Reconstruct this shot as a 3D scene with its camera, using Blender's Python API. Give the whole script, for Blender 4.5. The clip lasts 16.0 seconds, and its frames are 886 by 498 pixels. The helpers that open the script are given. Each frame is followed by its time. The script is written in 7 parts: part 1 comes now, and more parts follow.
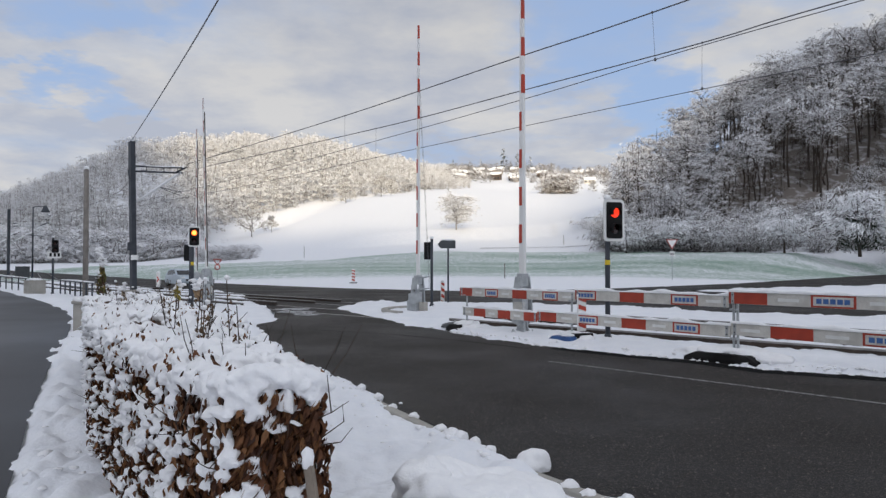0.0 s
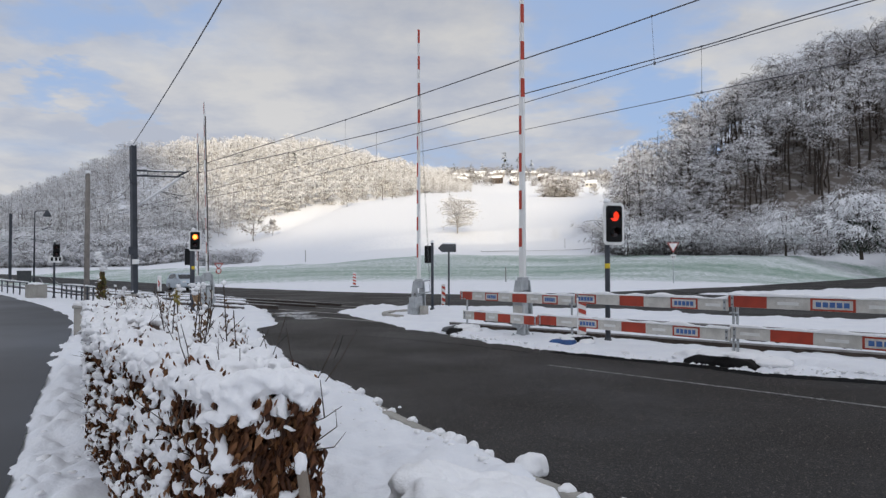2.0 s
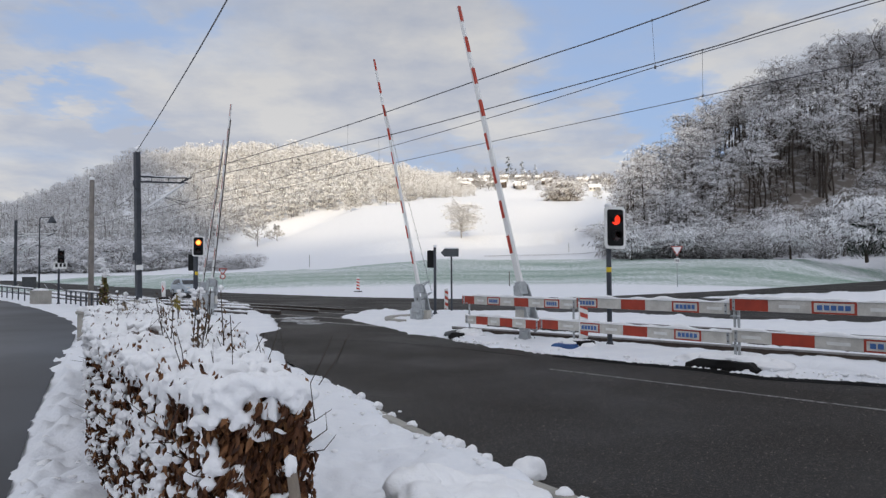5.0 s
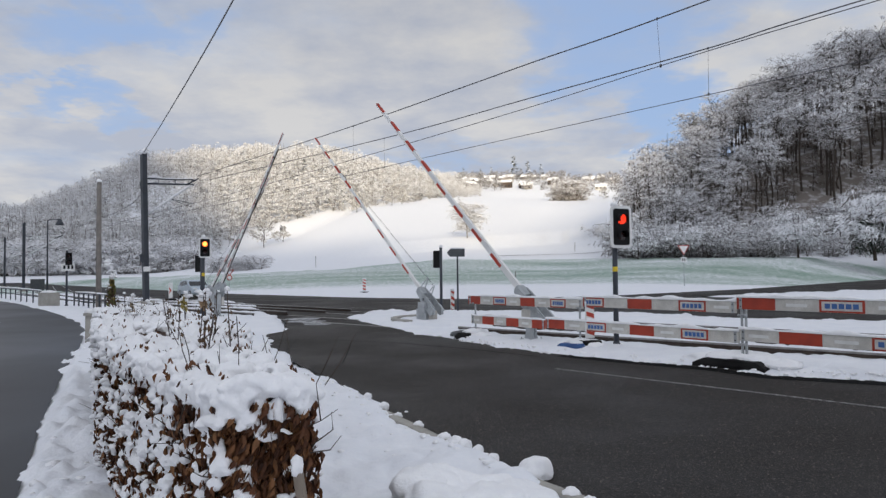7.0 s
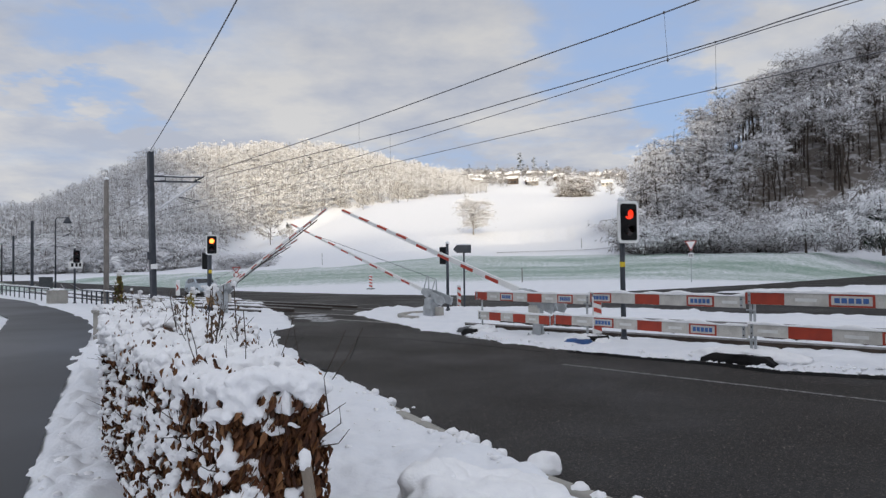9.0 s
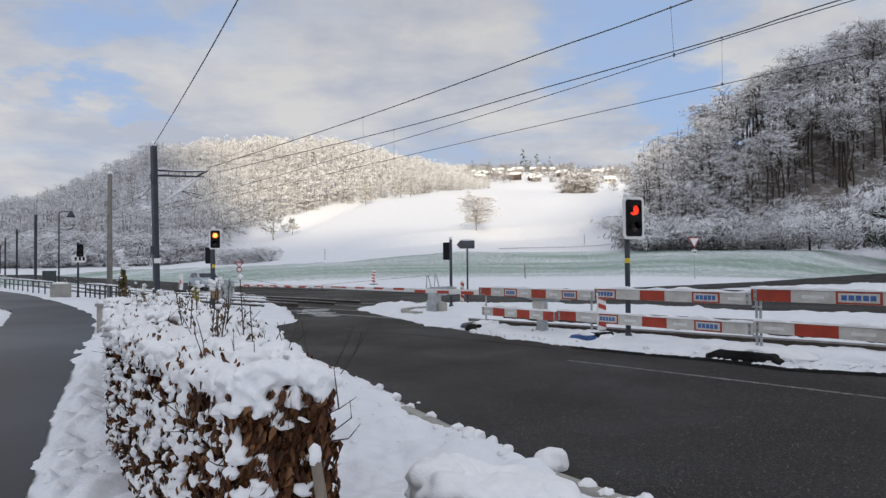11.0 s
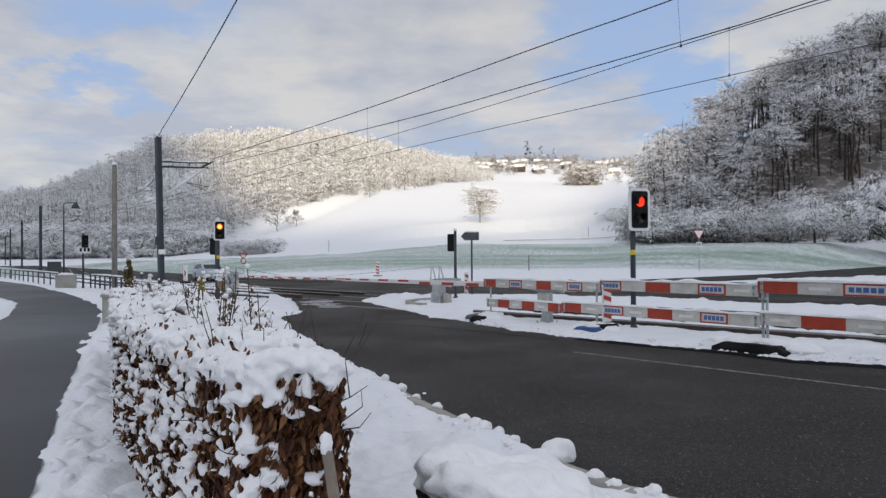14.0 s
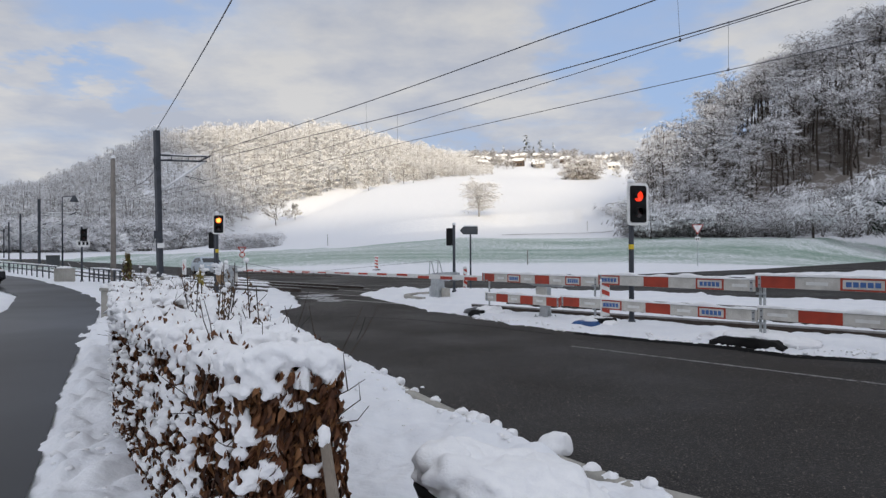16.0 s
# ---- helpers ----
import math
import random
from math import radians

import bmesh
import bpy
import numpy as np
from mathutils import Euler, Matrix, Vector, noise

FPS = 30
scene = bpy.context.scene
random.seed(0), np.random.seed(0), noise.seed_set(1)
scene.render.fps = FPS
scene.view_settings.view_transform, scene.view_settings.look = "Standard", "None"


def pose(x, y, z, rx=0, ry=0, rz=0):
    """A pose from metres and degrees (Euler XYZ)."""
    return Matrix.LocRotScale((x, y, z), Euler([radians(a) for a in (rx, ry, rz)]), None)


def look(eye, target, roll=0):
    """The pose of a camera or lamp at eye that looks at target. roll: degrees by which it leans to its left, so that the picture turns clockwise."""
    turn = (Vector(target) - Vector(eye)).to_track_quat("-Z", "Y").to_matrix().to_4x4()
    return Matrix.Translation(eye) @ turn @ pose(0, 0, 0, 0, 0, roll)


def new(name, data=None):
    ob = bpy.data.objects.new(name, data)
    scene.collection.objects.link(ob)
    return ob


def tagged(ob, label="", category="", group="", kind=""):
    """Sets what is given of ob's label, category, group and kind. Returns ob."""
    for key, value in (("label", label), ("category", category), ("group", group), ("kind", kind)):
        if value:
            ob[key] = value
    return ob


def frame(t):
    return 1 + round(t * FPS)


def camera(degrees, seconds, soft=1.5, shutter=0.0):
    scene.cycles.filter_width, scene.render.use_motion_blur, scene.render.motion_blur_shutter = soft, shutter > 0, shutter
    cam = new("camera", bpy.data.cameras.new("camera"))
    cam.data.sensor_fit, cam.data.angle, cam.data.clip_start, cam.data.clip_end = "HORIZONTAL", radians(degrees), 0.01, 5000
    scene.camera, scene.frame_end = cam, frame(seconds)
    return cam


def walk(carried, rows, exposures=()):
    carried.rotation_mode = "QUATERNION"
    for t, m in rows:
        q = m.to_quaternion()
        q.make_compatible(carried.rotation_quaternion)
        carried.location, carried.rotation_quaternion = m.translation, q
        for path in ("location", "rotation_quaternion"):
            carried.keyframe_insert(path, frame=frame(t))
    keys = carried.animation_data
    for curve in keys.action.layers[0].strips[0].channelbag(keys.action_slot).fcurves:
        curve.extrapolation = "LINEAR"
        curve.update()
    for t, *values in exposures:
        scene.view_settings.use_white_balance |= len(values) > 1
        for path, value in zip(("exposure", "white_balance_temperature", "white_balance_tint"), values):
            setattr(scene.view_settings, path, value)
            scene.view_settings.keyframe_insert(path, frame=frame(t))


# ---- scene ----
cam = camera(65.1, 16.0, soft=1.38)
PATH = [
    (0, (0.0, 0.008, 1.603), (0.0, 2.008, 1.644), -0.0),
    (0.5, (0.0, 0.012, 1.603), (0.0, 2.012, 1.647), -0.0),
    (1, (0.008, 0.007, 1.608), (0.006, 2.007, 1.655), -0.1),
    (1.5, (0.019, -0.003, 1.61), (0.014, 1.996, 1.659), -0.1),
    (2, (0.031, -0.004, 1.61), (0.027, 1.995, 1.661), -0.1),
    (2.5, (0.037, -0.003, 1.609), (0.033, 1.996, 1.66), -0.1),
    (3, (0.042, 0.0, 1.606), (0.038, 1.999, 1.659), -0.1),
    (3.5, (0.051, -0.004, 1.606), (0.045, 1.995, 1.661), -0.1),
    (4, (0.075, -0.018, 1.607), (0.067, 1.982, 1.666), -0.2),
    (6.5, (0.089, -0.029, 1.606), (0.06, 1.97, 1.672), -0.5),
    (7, (0.09, -0.03, 1.606), (0.057, 1.968, 1.671), -0.6),
    (7.5, (0.089, -0.026, 1.604), (0.052, 1.973, 1.667), -0.7),
    (8, (0.09, -0.021, 1.599), (0.049, 1.977, 1.661), -0.7),
    (8.5, (0.087, -0.014, 1.594), (0.038, 1.985, 1.653), -0.8),
    (9, (0.082, -0.002, 1.589), (0.031, 1.997, 1.645), -0.8),
    (11.5, (0.023, 0.047, 1.575), (-0.036, 2.046, 1.616), -0.5),
    (12, (0.003, 0.053, 1.57), (-0.056, 2.052, 1.607), -0.5),
    (12.5, (0.002, 0.058, 1.568), (-0.06, 2.056, 1.598), -0.4),
    (13, (0.011, 0.052, 1.57), (-0.052, 2.051, 1.597), -0.4),
    (13.5, (0.013, 0.058, 1.569), (-0.055, 2.057, 1.592), -0.4),
    (14, (0.016, 0.064, 1.565), (-0.053, 2.062, 1.586), -0.4),
    (14.5, (0.023, 0.056, 1.567), (-0.044, 2.055, 1.583), -0.3),
    (15, (0.022, 0.059, 1.566), (-0.044, 2.058, 1.578), -0.3),
    (15.5, (0.023, 0.05, 1.567), (-0.042, 2.049, 1.575), -0.2),
    (16, (0.022, 0.047, 1.567), (-0.044, 2.046, 1.571), -0.3),
]
walk(cam, [(t, look(eye, target, roll)) for t, eye, target, roll in PATH])

# ---- sky, sun and exposure ----
SUN_AZ, SUN_EL = 176.0, 13.0        # bearing clockwise from +y, degrees; height, degrees
world = bpy.data.worlds.new("sky")
scene.world = world
world.use_nodes = True
wn, wl = world.node_tree.nodes, world.node_tree.links
wn.clear()


def wnode(kind, **kw):
    n = wn.new(kind)
    for k, v in kw.items():
        n.inputs[k].default_value = v
    return n


def wmath(op, a, b=None, c=None, clamp=False):
    n = wn.new("ShaderNodeMath")
    n.operation, n.use_clamp = op, clamp
    for i, x in enumerate((a, b, c)):
        if x is None:
            continue
        if isinstance(x, (int, float)):
            n.inputs[i].default_value = x
        else:
            wl.new(x, n.inputs[i])
    return n.outputs[0]


nishita = wn.new("ShaderNodeTexSky")
nishita.sky_type, nishita.sun_disc = "NISHITA", False
nishita.sun_elevation, nishita.sun_rotation = radians(SUN_EL + 8), radians(SUN_AZ)
tex = wn.new("ShaderNodeTexCoord")
sep = wn.new("ShaderNodeSeparateXYZ")
wl.new(tex.outputs["Generated"], sep.inputs[0])
DX, DY, DZ = sep.outputs
# position on a flat cloud layer high above the place
lift = wmath("ADD", wmath("MAXIMUM", DZ, 0.0), 0.16)
cx, cy = wmath("DIVIDE", DX, lift), wmath("DIVIDE", DY, lift)
comb = wn.new("ShaderNodeCombineXYZ")
wl.new(cx, comb.inputs[0]), wl.new(cy, comb.inputs[1])


def wnoise(scale, detail, rough, offset):
    mp = wn.new("ShaderNodeMapping")
    mp.inputs["Location"].default_value = offset
    wl.new(comb.outputs[0], mp.inputs[0])
    n = wnode("ShaderNodeTexNoise", Scale=scale, Detail=detail, Roughness=rough)
    wl.new(mp.outputs[0], n.inputs["Vector"])
    return n.outputs["Fac"]


def gap(px, py, wx, wy):
    """A soft hole in the cloud cover round a direction given by slope to the side and upwards."""
    front = wmath("MAXIMUM", DY, 0.05)
    a = wmath("DIVIDE", wmath("ADD", wmath("SUBTRACT", wmath("DIVIDE", DX, front), px), WARP_A), wx)
    b = wmath("DIVIDE", wmath("ADD", wmath("SUBTRACT", wmath("DIVIDE", DZ, front), py), WARP_B), wy)
    r2 = wmath("ADD", wmath("MULTIPLY", a, a), wmath("MULTIPLY", b, b))
    return wmath("MULTIPLY", wmath("SUBTRACT", 1.0, r2, clamp=True), 1.0)


WARP_A = wmath("MULTIPLY", wmath("SUBTRACT", wnoise(1.6, 5, 0.6, (1.2, 7.7, 0)), 0.5), 0.55)
WARP_B = wmath("MULTIPLY", wmath("SUBTRACT", wnoise(2.2, 5, 0.6, (5.2, 2.7, 0)), 0.5), 0.28)
cover = wmath("ADD", wnoise(1.1, 7, 0.58, (3.1, 1.7, 0)), 0.22)
holes = [(0.24, 0.33, 0.15, 0.14, .42), (0.33, 0.20, 0.09, 0.09, .42), (-0.54, 0.25, 0.12, 0.03, .34), (-0.5, 0.36, 0.2, 0.05, .30), (0.55, 0.40, 0.25, 0.05, .2),
         (0.1, 0.37, 0.1, 0.05, .2), (0.02, 0.16, 0.2, 0.02, .12)]
for hx, hy, wx_, wy_, k in holes:
    cover = wmath("SUBTRACT", cover, wmath("MULTIPLY", gap(hx, hy, wx_, wy_), k))
ramp = wn.new("ShaderNodeMapRange")
ramp.interpolation_type = "SMOOTHSTEP"
ramp.inputs["From Min"].default_value, ramp.inputs["From Max"].default_value = 0.28, 0.78
wl.new(cover, ramp.inputs["Value"])
cmix = wn.new("ShaderNodeMix")
cmix.data_type = "RGBA"
shade = wn.new("ShaderNodeMapRange")
shade.inputs["From Min"].default_value, shade.inputs["From Max"].default_value = 0.40, 0.62
wl.new(wnoise(1.9, 7, 0.58, (8.2, 4.4, 0)), shade.inputs["Value"])
wl.new(shade.outputs[0], cmix.inputs["Factor"])
cmix.inputs["A"].default_value = (5.6, 6.05, 7.15, 1)
cmix.inputs["B"].default_value = (7.95, 7.94, 8.04, 1)
# cloud is brighter towards the sun behind it
toward = wmath("ADD", wmath("ADD", wmath("MULTIPLY", DX, math.sin(radians(SUN_AZ))), wmath("MULTIPLY", DY, math.cos(radians(SUN_AZ)))), wmath("MULTIPLY", DZ, 0.35))
high = wn.new("ShaderNodeMapRange")
high.inputs["From Min"].default_value, high.inputs["From Max"].default_value = 0.20, 0.42
high.inputs["To Min"].default_value, high.inputs["To Max"].default_value = 0.93, 0.80
wl.new(DZ, high.inputs["Value"])
gain = wmath("ADD", high.outputs[0], wmath("MULTIPLY", wmath("MAXIMUM", toward, 0.0), 0.95))
lit = wn.new("ShaderNodeVectorMath")
lit.operation = "SCALE"
wl.new(cmix.outputs[2], lit.inputs[0]), wl.new(gain, lit.inputs["Scale"])
blue = wn.new("ShaderNodeMix")
blue.data_type = "RGBA"
wl.new(ramp.outputs[0], blue.inputs["Factor"])
haze = wn.new("ShaderNodeMix")
haze.data_type = "RGBA"
haze.inputs["Factor"].default_value = 0.75
haze.inputs["B"].default_value = (4.3, 5.9, 9.2, 1)
wl.new(nishita.outputs[0], haze.inputs["A"])
wl.new(haze.outputs[2], blue.inputs["A"]), wl.new(lit.outputs[0], blue.inputs["B"])
bg = wnode("ShaderNodeBackground", Strength=0.09)
wl.new(blue.outputs[2], bg.inputs["Color"])
wout = wn.new("ShaderNodeOutputWorld")
wl.new(bg.outputs[0], wout.inputs[0])

sun = new("sun", bpy.data.lights.new("sun", "SUN"))
sun.data.energy, sun.data.angle, sun.data.color = 4.25, radians(2.0), (1.0, 0.85, 0.61)
sa, se = radians(SUN_AZ), radians(SUN_EL)
SUN_DIR = Vector((math.sin(sa) * math.cos(se), math.cos(sa) * math.cos(se), math.sin(se)))
sun.matrix_world = look(SUN_DIR * 200, (0, 0, 0))
scene.view_settings.exposure = -0.03

# ---- materials ----


def material(name, c1, c2=None, scale=4.0, rough=0.6, metal=0.0, bump=0.0, grain=60.0, fine=0.3, rough2=None, spec=0.5):
    """Two-scale noise colour with matching relief."""
    m = bpy.data.materials.new(name)
    m.use_nodes = True
    n, l = m.node_tree.nodes, m.node_tree.links
    b = n["Principled BSDF"]
    b.inputs["Metallic"].default_value, b.inputs["Roughness"].default_value = metal, rough
    b.inputs["Specular IOR Level"].default_value = spec
    c2 = c2 or tuple(x * 0.8 for x in c1)
    tc = n.new("ShaderNodeTexCoord")
    big, small = n.new("ShaderNodeTexNoise"), n.new("ShaderNodeTexNoise")
    big.inputs["Scale"].default_value, big.inputs["Detail"].default_value = scale, 5
    small.inputs["Scale"].default_value, small.inputs["Detail"].default_value = grain, 3
    l.new(tc.outputs["Object"], big.inputs["Vector"]), l.new(tc.outputs["Object"], small.inputs["Vector"])
    add = n.new("ShaderNodeMath")
    add.operation = "MULTIPLY_ADD"
    l.new(small.outputs["Fac"], add.inputs[0])
    add.inputs[1].default_value = fine
    l.new(big.outputs["Fac"], add.inputs[2])
    ra = n.new("ShaderNodeMapRange")
    ra.inputs["From Min"].default_value, ra.inputs["From Max"].default_value = 0.3 + fine * .5, 0.7 + fine * .5
    l.new(add.outputs[0], ra.inputs["Value"])
    mix = n.new("ShaderNodeMix")
    mix.data_type = "RGBA"
    mix.inputs["A"].default_value, mix.inputs["B"].default_value = (*c1, 1), (*c2, 1)
    l.new(ra.outputs[0], mix.inputs["Factor"])
    l.new(mix.outputs[2], b.inputs["Base Color"])
    if rough2 is not None:
        rr = n.new("ShaderNodeMapRange")
        rr.inputs["To Min"].default_value, rr.inputs["To Max"].default_value = rough, rough2
        rr.inputs["From Min"].default_value, rr.inputs["From Max"].default_value = 0.38, 0.62
        l.new(big.outputs["Fac"], rr.inputs["Value"]), l.new(rr.outputs[0], b.inputs["Roughness"])
    if bump:
        bu = n.new("ShaderNodeBump")
        bu.inputs["Strength"].default_value, bu.inputs["Distance"].default_value = 0.6, bump
        l.new(add.outputs[0], bu.inputs["Height"]), l.new(bu.outputs[0], b.inputs["Normal"])
    return m


def snowy(name, c1, c2, amount=0.5, rough=0.8, white=(0.84, 0.86, 0.9), per_island=False, scale=3.0):
    """A surface with snow lying on what faces up; per_island varies piece by piece."""
    m = bpy.data.materials.new(name)
    m.use_nodes = True
    n, l = m.node_tree.nodes, m.node_tree.links
    b = n["Principled BSDF"]
    b.inputs["Roughness"].default_value = rough
    b.inputs["Specular IOR Level"].default_value = 0.2
    geo, tc = n.new("ShaderNodeNewGeometry"), n.new("ShaderNodeTexCoord")
    no = n.new("ShaderNodeTexNoise")
    no.inputs["Scale"].default_value, no.inputs["Detail"].default_value = scale, 4
    l.new(tc.outputs["Object"], no.inputs["Vector"])
    base = n.new("ShaderNodeMix")
    base.data_type = "RGBA"
    base.inputs["A"].default_value, base.inputs["B"].default_value = (*c1, 1), (*c2, 1)
    l.new(no.outputs["Fac"], base.inputs["Factor"])
    mix = n.new("ShaderNodeMix")
    mix.data_type = "RGBA"
    mix.inputs["B"].default_value = (*white, 1)
    l.new(base.outputs[2], mix.inputs["A"])
    ra = n.new("ShaderNodeMapRange")
    if per_island:
        add = n.new("ShaderNodeMath")
        add.operation = "MULTIPLY_ADD"
        l.new(no.outputs["Fac"], add.inputs[0])
        add.inputs[1].default_value = 0.5
        l.new(geo.outputs["Random Per Island"], add.inputs[2])
        l.new(add.outputs[0], ra.inputs["Value"])
        ra.inputs["From Min"].default_value, ra.inputs["From Max"].default_value = 1.25 - amount - 0.22, 1.25 - amount + 0.22
    else:
        sp = n.new("ShaderNodeSeparateXYZ")
        l.new(geo.outputs["Normal"], sp.inputs[0])
        add = n.new("ShaderNodeMath")
        add.operation = "MULTIPLY_ADD"
        l.new(no.outputs["Fac"], add.inputs[0])
        add.inputs[1].default_value = 1.0
        l.new(sp.outputs[2], add.inputs[2])
        l.new(add.outputs[0], ra.inputs["Value"])
        ra.inputs["From Min"].default_value, ra.inputs["From Max"].default_value = 1.3 - amount, 1.5 - amount
    l.new(ra.outputs[0], mix.inputs["Factor"])
    l.new(mix.outputs[2], b.inputs["Base Color"])
    return m


SNOW_CAP = material("snow_cap", (0.93, 0.93, 0.932), (0.865, 0.868, 0.885), 13, 0.6, bump=0.014, grain=70, fine=0.5, spec=0.25)
ASPHALT = material("asphalt", (0.0105, 0.0088, 0.0077), (0.0225, 0.0188, 0.0165), 0.35, 0.58, bump=0.007, grain=75, fine=1.5, rough2=0.78, spec=0.22)
# bluish tone paints some of the sky's sheen on the wet lane; brown patches between
ASPHALT_WET = material("wet_asphalt", (0.0125, 0.0135, 0.017), (0.024, 0.0195, 0.016), 0.10, 0.36, bump=0.0010, grain=90, fine=0.5, rough2=0.48, spec=0.21)


def speckle(m, scale, lo, hi, color):
    """Small pale stones showing in the surface."""
    n, l = m.node_tree.nodes, m.node_tree.links
    b = n["Principled BSDF"]
    tc, no, ra, mix = n.new("ShaderNodeTexCoord"), n.new("ShaderNodeTexNoise"), n.new("ShaderNodeMapRange"), n.new("ShaderNodeMix")
    no.inputs["Scale"].default_value, no.inputs["Detail"].default_value = scale, 1
    ra.inputs["From Min"].default_value, ra.inputs["From Max"].default_value = lo, hi
    mix.data_type = "RGBA"
    mix.inputs["B"].default_value = (*color, 1)
    l.new(tc.outputs["Object"], no.inputs["Vector"]), l.new(no.outputs["Fac"], ra.inputs["Value"]), l.new(ra.outputs[0], mix.inputs["Factor"])
    l.new(b.inputs["Base Color"].links[0].from_socket, mix.inputs["A"]), l.new(mix.outputs[2], b.inputs["Base Color"])


speckle(ASPHALT, 95, 0.61, 0.74, (0.16, 0.142, 0.12))
speckle(ASPHALT, 41, 0.63, 0.76, (0.13, 0.118, 0.105))
speckle(ASPHALT, 19, 0.60, 0.72, (0.007, 0.006, 0.006))
THIN_SNOW = material("thin_snow", (0.60, 0.61, 0.63), (0.05, 0.047, 0.045), 5, 0.6, grain=28, fine=0.9)
SEAM = material("tar_seam", (0.006, 0.006, 0.006), (0.012, 0.012, 0.012), 3, 0.85, spec=0.05)
LINE = material("road_line", (0.30, 0.30, 0.29), (0.03, 0.028, 0.026), 9, 0.75, grain=30, fine=1.2)
STEEL = material("galvanised_steel", (0.50, 0.52, 0.53), (0.33, 0.35, 0.36), 6, 0.48, 0.35, 0.001, fine=0.6)
MAST = material("mast_paint", (0.055, 0.062, 0.075), (0.035, 0.04, 0.05), 3, 0.55, 0.2, 0.001)
BLACK = material("black_plastic", (0.009, 0.009, 0.010), (0.014, 0.014, 0.014), 8, 0.6, spec=0.14)
RUBBER = material("black_rubber", (0.010, 0.010, 0.010), (0.018, 0.017, 0.017), 8, 0.8, bump=0.003, spec=0.15)
WHITE = material("white_paint", (0.84, 0.84, 0.82), (0.74, 0.74, 0.72), 4, 0.45, bump=0.0005)
BOARD = material("board_white", (0.70, 0.68, 0.63), (0.50, 0.48, 0.44), 4.5, 0.5, fine=0.8, bump=0.0006)
RED = material("red_film", (0.50, 0.045, 0.018), (0.40, 0.035, 0.015), 3, 0.4)
RED_DULL = material("red_worn", (0.46, 0.055, 0.025), (0.33, 0.04, 0.02), 5, 0.5)
BLUE = material("blue_print", (0.07, 0.17, 0.42), (0.05, 0.12, 0.33), 8, 0.5)
BLUE_TARP = material("blue_foot", (0.02, 0.09, 0.26), (0.015, 0.05, 0.16), 8, 0.6, bump=0.004)
YELLOW = material("yellow_film", (0.75, 0.55, 0.02), (0.6, 0.42, 0.02), 8, 0.5)
GREY_PRINT = material("pale_print", (0.82, 0.82, 0.80), (0.70, 0.70, 0.68), 8, 0.6)
CONCRETE = material("concrete", (0.42, 0.40, 0.36), (0.30, 0.29, 0.26), 3, 0.85, bump=0.004)
RAIL = material("rail_steel", (0.075, 0.055, 0.042), (0.04, 0.03, 0.025), 6, 0.6, 0.4, 0.002)
RAIL_HEAD = material("rail_head", (0.35, 0.34, 0.33), (0.22, 0.21, 0.2), 6, 0.3, 0.9)
WIRE = material("wire", (0.10, 0.10, 0.108), (0.14, 0.14, 0.15), 6, 0.5, 0.5)
STAKE_WOOD = material("split_wood", (0.27, 0.225, 0.18), (0.14, 0.115, 0.09), 9, 0.85, bump=0.006, grain=45)
WOOD = material("weathered_wood", (0.25, 0.225, 0.20), (0.16, 0.145, 0.13), 4, 0.85, bump=0.004, grain=40)
BARK = snowy("bark_snow", (0.065, 0.052, 0.043), (0.10, 0.083, 0.07), 0.52, scale=2.0)
BARK_BARE = snowy("bare_bark", (0.05, 0.040, 0.033), (0.08, 0.064, 0.052), 0.15, scale=2.0)
# far trunks: bark paled, the haze of distance put into its colour
BARK_FAR = snowy("hazed_far_bark", (0.24, 0.225, 0.215), (0.30, 0.285, 0.27), 0.20, scale=1.0)
FROST_WHITE = snowy("snowy_twigs", (0.12, 0.105, 0.095), (0.20, 0.18, 0.17), 1.04, white=(0.92, 0.92, 0.94), per_island=True, scale=0.5)
TWIG_BROWN = snowy("brown_wood_twigs", (0.085, 0.066, 0.053), (0.15, 0.12, 0.098), 0.32, white=(0.60, 0.58, 0.565), per_island=True, scale=0.10)
BARE_TWIG = snowy("bare_underwood_twigs", (0.075, 0.055, 0.042), (0.13, 0.10, 0.078), 0.05, white=(0.40, 0.38, 0.36), per_island=True, scale=0.10)
TWIG_SNOW = snowy("snow_on_twigs", (0.44, 0.42, 0.405), (0.54, 0.52, 0.505), 0.86, white=(0.84, 0.84, 0.86), per_island=True, scale=0.10)
TWIG_GREY = snowy("grey_shrub_twigs", (0.115, 0.103, 0.095), (0.19, 0.175, 0.165), 0.36, white=(0.52, 0.52, 0.54), per_island=True, scale=0.12)
# hill woods: twigs, snow and bark greyed and low in contrast to paint haze
HILL_TWIG = snowy("hazed_hill_twigs", (0.20, 0.185, 0.175), (0.36, 0.34, 0.325), 0.50, white=(0.60, 0.59, 0.585), per_island=True, scale=0.055)
HILL_SNOW = snowy("hazed_hill_snow", (0.43, 0.415, 0.40), (0.56, 0.545, 0.53), 0.76, white=(0.76, 0.76, 0.77), per_island=True, scale=0.055)
HILL_BARK = snowy("hazed_hill_bark", (0.19, 0.175, 0.165), (0.27, 0.255, 0.24), 0.25, scale=1.0)
IVY = snowy("ivy_leaves", (0.018, 0.026, 0.016), (0.035, 0.045, 0.025), 0.12, per_island=True, scale=0.3)
BARN = material("barn_boards", (0.10, 0.07, 0.05), (0.07, 0.05, 0.038), 1, 0.85)
# ridge twigs tinted blue-grey for the haze over the far ridge
FAR_DARK = snowy("hazed_ridge_twigs", (0.07, 0.075, 0.085), (0.11, 0.115, 0.125), 0.35, white=(0.30, 0.32, 0.36), per_island=True, scale=0.02)
